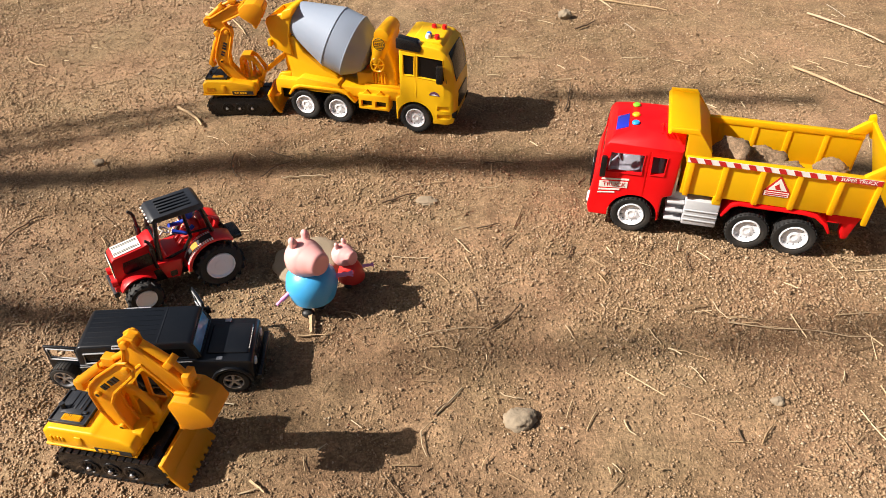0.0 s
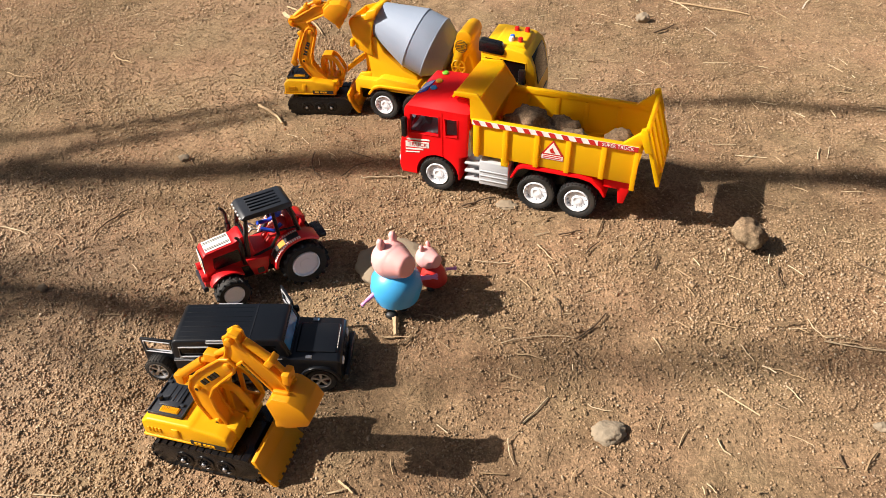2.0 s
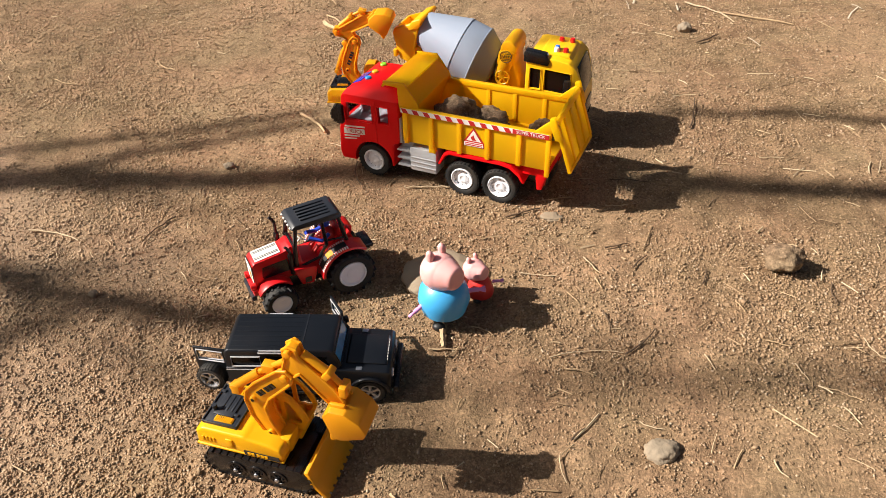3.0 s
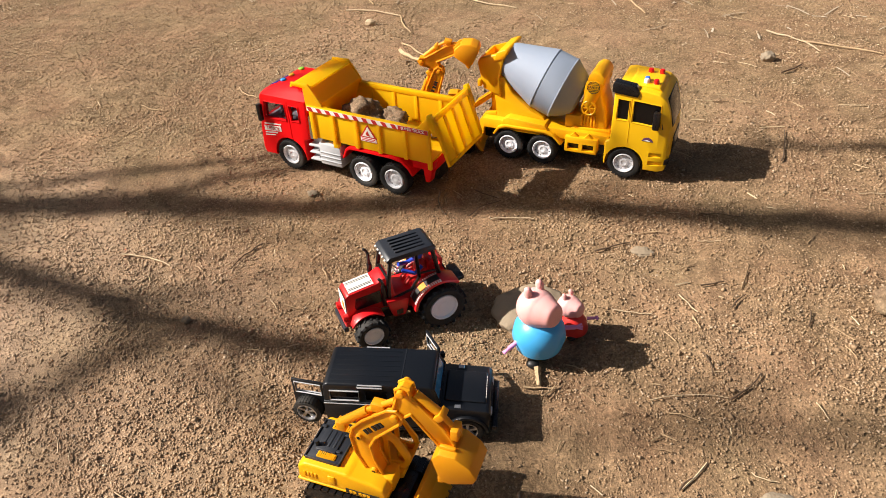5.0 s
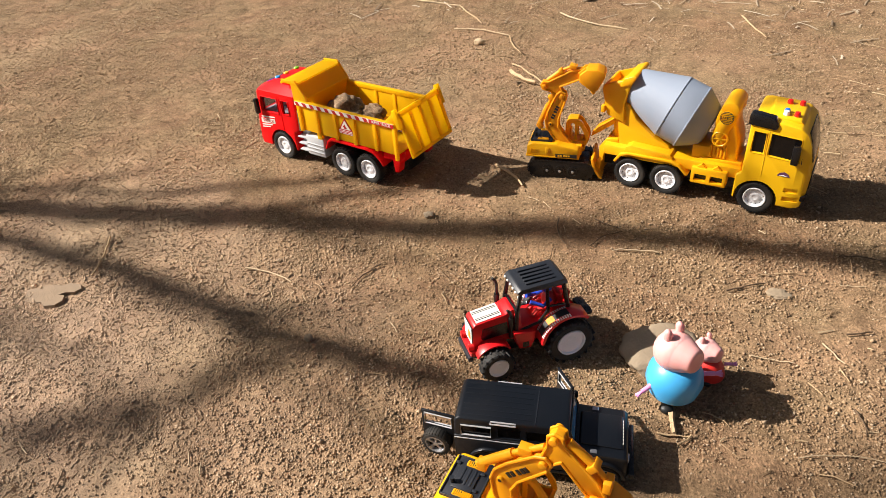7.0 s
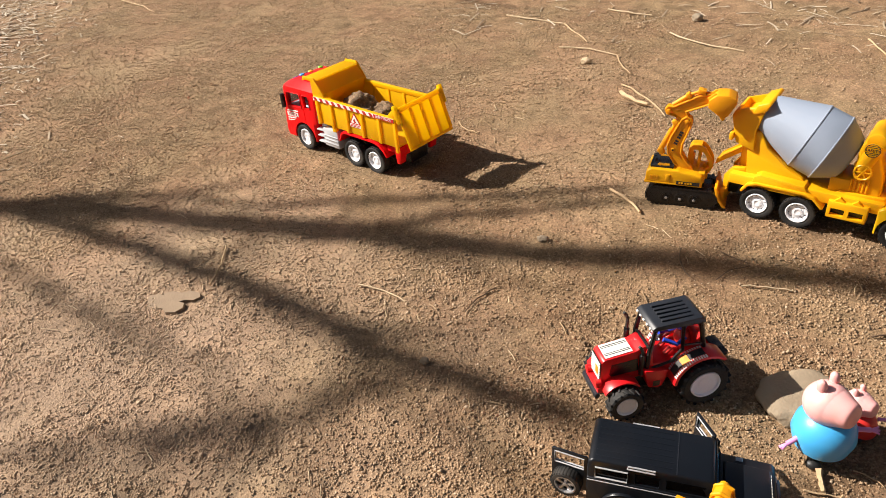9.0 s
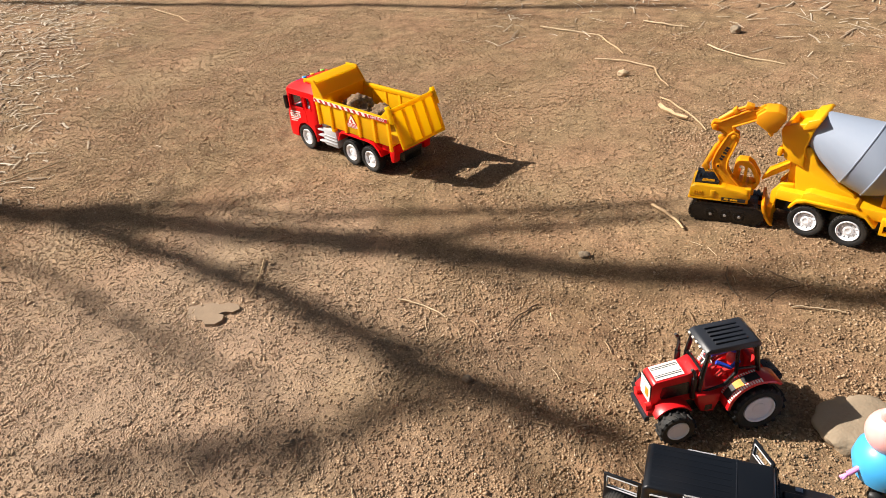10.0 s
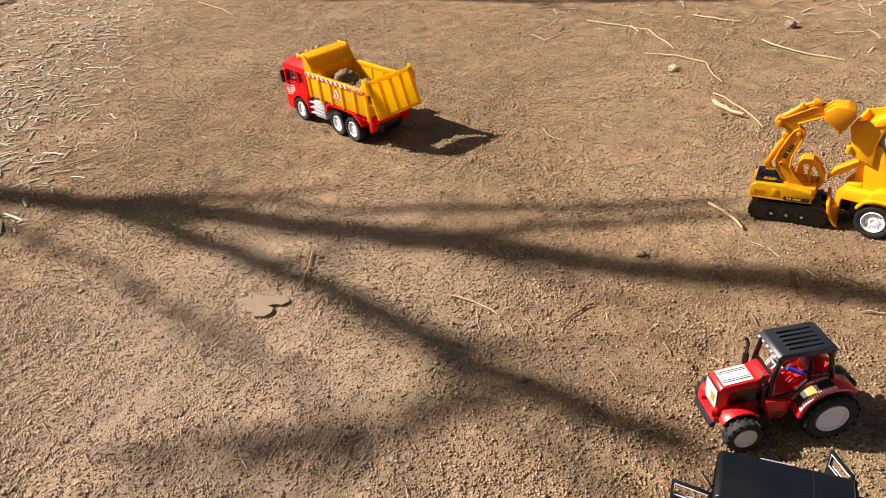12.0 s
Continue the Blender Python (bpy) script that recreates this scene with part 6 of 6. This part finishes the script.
# twigs: from x, y to x, y, thickness, kind
TWIGS = [
    (0.055, 0.519, 0.089, 0.558, 1.5, 1), (0.034, 0.581, 0.041, 0.55, 1.4, 1), (-0.314, 0.869, -0.293, 0.805, 1.5, 1), (-0.443, 1.008, -0.384, 0.945, 3.6, 0),
    (-0.229, 0.804, -0.169, 0.813, 1.6, 0), (0.183, 1.017, 0.205, 1.12, 1.6, 1), (0.239, 1.363, 0.285, 1.41, 2.4, 1), (0.307, 1.533, 0.448, 1.479, 2.8, 0),
    (0.729, 1.462, 0.822, 1.311, 3.6, 0), (0.609, 1.198, 0.707, 1.053, 3.6, 0), (0.311, 0.536, 0.458, 0.52, 1, 0), (-0.156, 0.327, -0.141, 0.316, 2.2, 2),
    (0.054, 0.858, 0.107, 0.855, 1.2, 1), (-0.959, 0.679, -0.917, 0.59, 2.2, 0), (-0.707, 0.651, -0.629, 0.64, 1.8, 0), (-0.526, 0.706, -0.546, 0.647, 1.3, 1),
    (-0.949, 1.922, -0.765, 1.863, 3.2, 0), (-0.765, 1.863, -0.666, 1.729, 3, 0), (-0.725, 1.683, -0.574, 1.642, 2.8, 0), (-0.574, 1.642, -0.521, 1.53, 2.6, 0),
    (-0.485, 1.826, -0.303, 1.72, 3, 0), (-0.525, 1.462, -0.407, 1.308, 2.6, 0), (-0.514, 1.41, -0.45, 1.352, 7, 2), (-0.791, 1.2, -0.733, 1.156, 1.8, 0),
    (-1.69, 0.704, -1.623, 0.848, 2.2, 0), (-2.472, 1.938, -2.163, 1.805, 3.4, 0), (-0.683, 2.023, -0.556, 1.975, 3, 0), (-0.95, 1.105, -0.891, 1.087, 1.4, 0),
    (-0.022, 0.504, 0.053, 0.522, 0.9, 0), (-0.085, 0.75, -0.041, 0.774, 1.8, 1), (-0.262, 0.876, -0.228, 0.861, 1.2, 1), (-0.26, 0.811, -0.222, 0.856, 1.2, 1),
    (0.248, 1.594, 0.333, 1.482, 2.4, 0), (-0.05, 1.846, -0.001, 1.699, 2.6, 0), (-0.138, 0.528, -0.134, 0.504, 4.8, 2), (-0.15, 0.502, -0.118, 0.506, 1.6, 2),
    (-0.118, 0.507, -0.13, 0.492, 1.6, 2), (0.15, 0.64, 0.158, 0.668, 1.3, 1), (0.041, 0.697, 0.068, 0.709, 1.5, 1), (0.073, 0.662, 0.091, 0.689, 1.5, 1),
    (0.014, 0.675, 0.034, 0.646, 1, 0), (0.027, 0.638, 0.034, 0.618, 1, 0), (-0.059, 0.64, -0.016, 0.638, 1, 0), (-0.109, 0.542, -0.084, 0.531, 1, 0),
    (0.045, 0.791, 0.074, 0.794, 1, 0), (-0.048, 0.79, 0.004, 0.807, 1, 0), (0.304, 0.569, 0.316, 0.542, 0.9, 0), (0.315, 0.538, 0.369, 0.529, 0.9, 0),
    (0.224, 0.524, 0.233, 0.503, 0.9, 0), (0.244, 0.495, 0.276, 0.48, 0.9, 0), (0.256, 0.472, 0.266, 0.452, 0.9, 0), (0.201, 0.555, 0.226, 0.548, 0.9, 0),
    (0.178, 0.403, 0.186, 0.386, 0.9, 0), (0.282, 0.397, 0.283, 0.382, 1.3, 1), (-0.011, 0.385, -0.005, 0.357, 0.9, 0), (-0.001, 0.403, 0.012, 0.418, 1.3, 1),
    (0.063, 0.432, 0.085, 0.426, 0.9, 0), (0.044, 0.345, 0.052, 0.36, 0.9, 0), (0.16, 0.356, 0.167, 0.347, 0.9, 0), (-0.006, 0.491, 0.025, 0.484, 0.9, 0),
    (0.241, 0.445, 0.25, 0.442, 0.9, 0), (0.181, 0.613, 0.189, 0.597, 0.9, 0), (0.297, 0.66, 0.292, 0.625, 1.3, 1), (0.385, 0.674, 0.41, 0.653, 1.3, 1),
    (0.135, 0.526, 0.143, 0.506, 0.9, 0)]
for i, (x0, y0, x1, y1, mm, kind) in enumerate(TWIGS):
    rng = random.Random(i)
    a, b = Vector((x0, y0, 0)), Vector((x1, y1, 0))
    r = mm / 1350
    q = (b - a).cross(Vector((0, 0, 1))) * rng.uniform(-0.10, 0.10)
    pts, rad = [], []
    for k in range(7):
        f = k / 6
        p = a.lerp(b, f) + q * math.sin(math.pi * f) + Vector((rng.uniform(-1, 1), rng.uniform(-1, 1), 0)) * (b - a).length * 0.012
        p.z = swell(p.x, p.y) + r * 0.9 + 0.0018 + 0.0012 * rng.random()
        pts.append(p)
        rad.append(r * rng.uniform(0.8, 1.15) * (1 - 0.35 * f))
    name, mat, lab = (("straw", WOOD_PALE, "pale dry straw lying on the soil"), ("twig", TWIG_DARK, "thin dark twig lying on the soil"), ("wood_chip", TWIG, "short weathered wood chip on the soil"))[kind]
    if kind == 0 and i % 2:
        mat = TWIG
    tagged(new(name, mesh_of(name, tube(B(), pts, rad, 4 if kind == 2 else 7), mat, 20 if kind == 2 else 60)), lab, name.replace("_", " "), name.replace("_", " ") + "s on the soil")

# ---------------------------------------------------------------- crumbs and litter


def crumbs():
    """Loose angular crumbs of soil, crowded in patches and missing where the soil is caked, their undersides sunk in it."""
    rng = np.random.default_rng(4)
    n = 750000
    y = 0.12 + 1.93 * rng.random(n) ** 1.75
    half = 0.95 + 0.60 * (y - 0.2)
    mid = -0.46 - 0.26 * y
    x = mid + (rng.random(n) * 2 - 1) * half
    crowd = np.array([noise.noise(Vector((a * 4, b * 4, 7))) + 0.75 * noise.noise(Vector((a * 12, b * 12, 2))) + 0.5 * noise.noise(Vector((a * 31, b * 31, 4)))
                      for a, b in zip(x, y)])
    keep = rng.random(n) < np.clip(0.66 - 0.22 * np.clip(y - 0.70, 0, 1) + 0.60 * crowd, 0.08, 1) * np.clip((x - mid + half) / (0.10 + 0.35 * y), 0, 1)
    x, y, crowd = x[keep], y[keep], crowd[keep]
    n = len(x)
    size = (0.00065 + 0.00135 * rng.random(n) ** 2.0 + 0.0016 * (rng.random(n) < 0.004)) * np.clip(1 + 0.18 * crowd, 0.85, 1.2) * np.clip(0.78 + 0.34 * y, 0.9, 1.3)
    z = np.array([swell(a, b) for a, b in zip(x, y)]) + size * 0.28
    base = np.array([(1.1, 0, 0), (-0.55, 0.95, 0), (-0.55, -0.95, 0), (0, 0, 1), (0, 0, -1)], float)
    tri = np.array([(0, 1, 3), (1, 2, 3), (2, 0, 3), (1, 0, 4), (2, 1, 4), (0, 2, 4)])
    p = base[None] * (0.8 + 0.5 * rng.random((n, 5, 1))) + (rng.random((n, 5, 3)) - 0.5) * 0.5
    q = rng.normal(size=(n, 4))
    q /= np.linalg.norm(q, axis=1, keepdims=True)
    a, b, c, d = q.T
    turn = np.stack([np.stack([1 - 2 * (c * c + d * d), 2 * (b * c - a * d), 2 * (b * d + a * c)], -1),
                     np.stack([2 * (b * c + a * d), 1 - 2 * (b * b + d * d), 2 * (c * d - a * b)], -1),
                     np.stack([2 * (b * d - a * c), 2 * (c * d + a * b), 1 - 2 * (b * b + c * c)], -1)], 1)
    p = np.einsum("nij,nkj->nki", turn, p) * size[:, None, None]
    p[..., 2] *= 0.85
    verts = (p + np.stack([x, y, z], -1)[:, None, :]).reshape(-1, 3)
    faces = (tri[None] + 5 * np.arange(n)[:, None, None]).reshape(-1, 3)
    me = bpy.data.meshes.new("soil_crumbs")
    me.vertices.add(len(verts))
    me.vertices.foreach_set("co", verts.ravel())
    me.loops.add(faces.size)
    me.loops.foreach_set("vertex_index", faces.ravel())
    me.polygons.add(len(faces))
    me.polygons.foreach_set("loop_start", np.arange(0, faces.size, 3))
    me.update(calc_edges=True)
    me.materials.append(CRUMBS)
    tagged(new("soil_crumbs", me), "loose brown crumbs of dry soil", "soil", kind="stuff")


crumbs()


def litter(name, count, seed, place, length, thick, label, mat=None, flat=1.0):
    """Flat straws and chips as one mesh of thin bars."""
    rng = random.Random(seed)
    verts, faces = [], []
    for _ in range(count):
        x, y = place(rng)
        l, w, a = length * rng.uniform(0.3, 1.0) ** 1.5, thick * rng.uniform(0.6, 1.3), rng.uniform(0, math.tau)
        dx, dy = math.cos(a) * l / 2, math.sin(a) * l / 2
        nx, ny = -math.sin(a) * w / 2, math.cos(a) * w / 2
        h0, h1 = (swell(x - dx, y - dy), swell(x + dx, y + dy)) if -2.4 < x < 1.0 else (0, 0)
        h0, h1 = h0 + 0.0012 + w * flat * rng.uniform(0.2, 1.5), h1 + 0.0012 + w * flat * rng.uniform(0.2, 1.5)
        k = len(verts)
        bend = rng.uniform(-0.05, 0.05) * l
        for ex, ey, ez in ((-dx, -dy, h0), (math.sin(a) * bend, -math.cos(a) * bend, (h0 + h1) / 2 + w * 0.3), (dx, dy, h1)):
            verts += [(x + ex + nx, y + ey + ny, ez), (x + ex, y + ey, ez + w * 0.6 * flat), (x + ex - nx, y + ey - ny, ez), (x + ex, y + ey, ez - w * 0.4 * flat)]
        for q in (0, 4):
            for e in range(4):
                faces.append((k + q + e, k + q + (e + 1) % 4, k + q + 4 + (e + 1) % 4, k + q + 4 + e))
        faces += [(k + 3, k + 2, k + 1, k), (k + 8, k + 9, k + 10, k + 11)]
    me = bpy.data.meshes.new(name)
    me.from_pydata(verts, [], faces)
    me.materials.append(mat or STRAW)
    tagged(new(name, me), label, "straw", kind="stuff")


def anywhere(rng):
    y = 0.25 + 1.8 * rng.random() ** 1.3
    return rng.uniform(-1.0 - 0.8 * y, 0.45 + 0.3 * y), y


def far_corner(rng):
    """Beyond a ragged line, thickest a little behind it."""
    f = rng.uniform(-0.15, 1.35)
    back = 0.10 * rng.gauss(0.5, 1) if rng.random() < 0.15 else 0.05 + 1.3 * rng.random() ** 0.9
    return -1.72 - 1.06 * f - 0.77 * back + rng.gauss(0, 0.05), 0.66 + 1.29 * f - 0.64 * back


def far_edge(rng):
    x = rng.uniform(-1.3, 1.6)
    return x, 2.06 - 0.13 * x + rng.gauss(0.30, 0.30)


def right_side(rng):
    return rng.uniform(-0.05, 0.9), rng.uniform(0.3, 1.7)


litter("chaff", 700, 1, anywhere, 0.026, 0.0013, "scattered short bits of dry straw on the soil")
litter("chaff", 260, 2, right_side, 0.045, 0.0014, "thin dry straws scattered over the soil")
litter("straw_litter", 5000, 3, far_corner, 0.062, 0.0046, "dense pale straw litter at the edge of the soil", STRAW_PALE, 0.22)
litter("straw_litter", 3600, 5, far_corner, 0.030, 0.0034, "short dry chaff among the straw litter", STRAW_PALE, 0.3)
litter("straw_litter", 1800, 4, far_edge, 0.080, 0.0036, "loose pale straw litter along the far edge", STRAW_PALE, 0.3)

# ---------------------------------------------------------------- tree whose bare boughs shade the soil


def towards(x, y, s):
    """The point s metres up the sun's way from (x, y) on the soil."""
    return Vector((x, y, 0)) + TO_SUN * s


def bough(parent, name, pts, r0, r1, seed, twigs=0):
    rng = random.Random(seed)
    fine = []
    for p, q in zip(pts, pts[1:]):
        for k in range(5):
            fine.append(p.lerp(q, k / 5) + Vector((rng.uniform(-1, 1), rng.uniform(-1, 1), rng.uniform(-1, 1))) * 0.008)
    fine.append(pts[-1])
    n = len(fine)
    bm = tube(B(), fine, [r0 + (r1 - r0) * k / (n - 1) for k in range(n)], 8)
    for _ in range(twigs):
        k = rng.randrange(2, n - 1)
        d = (fine[k] - fine[k - 1]).normalized() + Vector((rng.uniform(-1, 1), rng.uniform(-1, 1), rng.uniform(-0.5, 0.8)))
        l = rng.uniform(0.06, 0.22)
        tube(bm, [fine[k], fine[k] + d * l * 0.5, fine[k] + d * l + Vector((0, 0, 0.03))], [0.0065, 0.005, 0.003], 5)
    return part(name, bm, BARK, parent)


def tree():
    tr = thing("tree", pose(-7.2, -0.52, 0), "bare grey-brown tree whose boughs shade the soil", "tree")
    inv = Matrix.Translation((7.2, 0.52, 0))
    def at(pts):
        return [inv @ p for p in pts]
    base, fork = Vector((-7.2, -0.52, -0.1)), Vector((-6.4, -0.30, 2.2))
    bough(tr, "trunk", at([base, Vector((-7.05, -0.48, 0.9)), fork]), 0.13, 0.085, 1)
    S = 4.2
    main = [(-1.68, 0.626), (-1.48, 0.665), (-1.29, 0.70), (-1.11, 0.725), (-0.95, 0.747), (-0.77, 0.772), (-0.60, 0.797), (-0.44, 0.816), (-0.31, 0.845), (-0.20, 0.858),
            (0.02, 0.855), (0.20, 0.86), (0.45, 0.86), (0.8, 0.85)]
    bough(tr, "bough", at([fork] + [towards(x, y, S) for x, y in main]), 0.034, 0.025, 2, 26)
    bough(tr, "bough", at([towards(x, y, S) for x, y in [(-1.55, 0.655), (-1.31, 0.650), (-1.08, 0.630), (-0.95, 0.615), (-0.82, 0.595), (-0.70, 0.570), (-0.60, 0.548), (-0.49, 0.532), (-0.37, 0.522)]]), 0.018, 0.022, 3, 14)
    bough(tr, "bough", at([towards(x, y, S) for x, y in [(-0.55, 0.525), (-0.63, 0.447), (-0.71, 0.39), (-0.81, 0.327), (-0.92, 0.26)]]), 0.012, 0.008, 4, 12)
    bough(tr, "bough", at([towards(x, y, S + 0.25) for x, y in [(-1.70, 0.57), (-1.556, 0.547), (-1.30, 0.527), (-1.07, 0.491), (-0.916, 0.474), (-0.83, 0.45)]]), 0.009, 0.006, 5, 6)
    bough(tr, "bough", at([towards(x, y, S) for x, y in [(-0.80, 0.77), (-0.72, 0.83), (-0.60, 0.90), (-0.40, 0.985), (-0.25, 1.04)]]), 0.016, 0.008, 6, 5)
    bough(tr, "bough", at([towards(x, y, S) for x, y in [(-0.15, 0.865), (0.02, 0.99), (0.16, 1.065), (0.30, 1.08), (0.60, 1.07)]]), 0.004, 0.015, 16, 5)
    bough(tr, "bough", at([towards(x, y, S) for x, y in [(-1.39, 0.722), (-1.22, 0.768), (-0.93, 0.825), (-0.77, 0.887), (-0.66, 0.924), (-0.54, 0.972), (-0.43, 1.035)]]), 0.010, 0.012, 7)
    bough(tr, "bough", at([towards(x, y, S + 2.2) for x, y in [(-0.40, 0.52), (-0.20, 0.44), (-0.07, 0.46), (0.04, 0.48), (0.13, 0.49), (0.28, 0.52), (0.48, 0.54), (0.7, 0.55)]]), 0.004, 0.016, 8, 10)
    bough(tr, "bough", at([fork, Vector((-6.6, 0.35, 2.7))] + [towards(x, y, S + 0.6) for x, y in [(-3.52, 1.95), (-2.28, 2.04), (-1.18, 2.12), (-0.6, 2.2)]]), 0.03, 0.016, 9, 6)
    for i, (x, y, z) in enumerate([(-7.4, -1.9, 3.6), (-8.6, -1.4, 4.0), (-7.9, -2.8, 3.2), (-9.0, -0.9, 3.3), (-6.6, -2.4, 3.9)]):
        tip = Vector((x, y, z))
        bough(tr, "bough", at([fork, fork.lerp(tip, 0.45) + Vector((0, 0, 0.18)), tip]), 0.05, 0.012, 20 + i, 24)
    return tr


tree()

# ---------------------------------------------------------------- what moves


def glide(rows, t):
    """Values between rows, at t seconds."""
    for p, q in zip(rows, rows[1:]):
        if t <= q[0]:
            k = (t - p[0]) / (q[0] - p[0])
            return [a + k * (b - a) for a, b in zip(p, q)]
    return list(rows[-1])


# the clod that drops off the tail and rolls: seconds, x, y, z of its middle, turn
FALL_ROWS = [
    (0.0, 0.560, 0.700, 0.080, 0), (0.2, 0.520, 0.705, 0.062, 20), (0.3, 0.487, 0.712, 0.044, 35), (0.5, 0.440, 0.712, 0.024, 75), (0.7, 0.393, 0.692, 0.016, 130),
    (0.9, 0.361, 0.693, 0.016, 175), (1.1, 0.343, 0.703, 0.016, 205), (1.3, 0.323, 0.707, 0.016, 235), (1.5, 0.306, 0.710, 0.016, 262), (1.7, 0.290, 0.708, 0.016, 285),
    (1.9, 0.276, 0.703, 0.016, 310), (2.1, 0.265, 0.693, 0.016, 330), (2.3, 0.256, 0.687, 0.016, 348), (2.5, 0.250, 0.684, 0.016, 358), (2.8, 0.247, 0.682, 0.016, 364),
    (3.2, 0.246, 0.681, 0.016, 366), (12.0, 0.246, 0.681, 0.016, 366)]


def motions():
    walk(DUMP, [(r[0], dump_pose(r)) for r in DUMP_ROWS])
    for clod, at in CLODS:
        walk(clod, [(r[0], dump_pose(r) @ at) for r in DUMP_ROWS])
    walk(FALLEN, [(t, Matrix.Translation((x, y, z)) @ Matrix.Rotation(radians(-a), 4, Vector((0.35, 1, 0)))) for t, x, y, z, a in FALL_ROWS])
    gone = [0.0]
    for i in range(1, 121):
        a, b = glide(DUMP_ROWS, (i - 1) / 10), glide(DUMP_ROWS, i / 10)
        gone.append(gone[-1] + math.hypot(b[1] - a[1], b[2] - a[2]))
    for w in DUMP_WHEELS:
        at = w.location.copy()
        walk(w, [(i / 10, Matrix.Translation(at) @ Matrix.Rotation(d / (0.0255 * DUMP_SIZE), 4, "Y")) for i, d in enumerate(gone)])


motions()
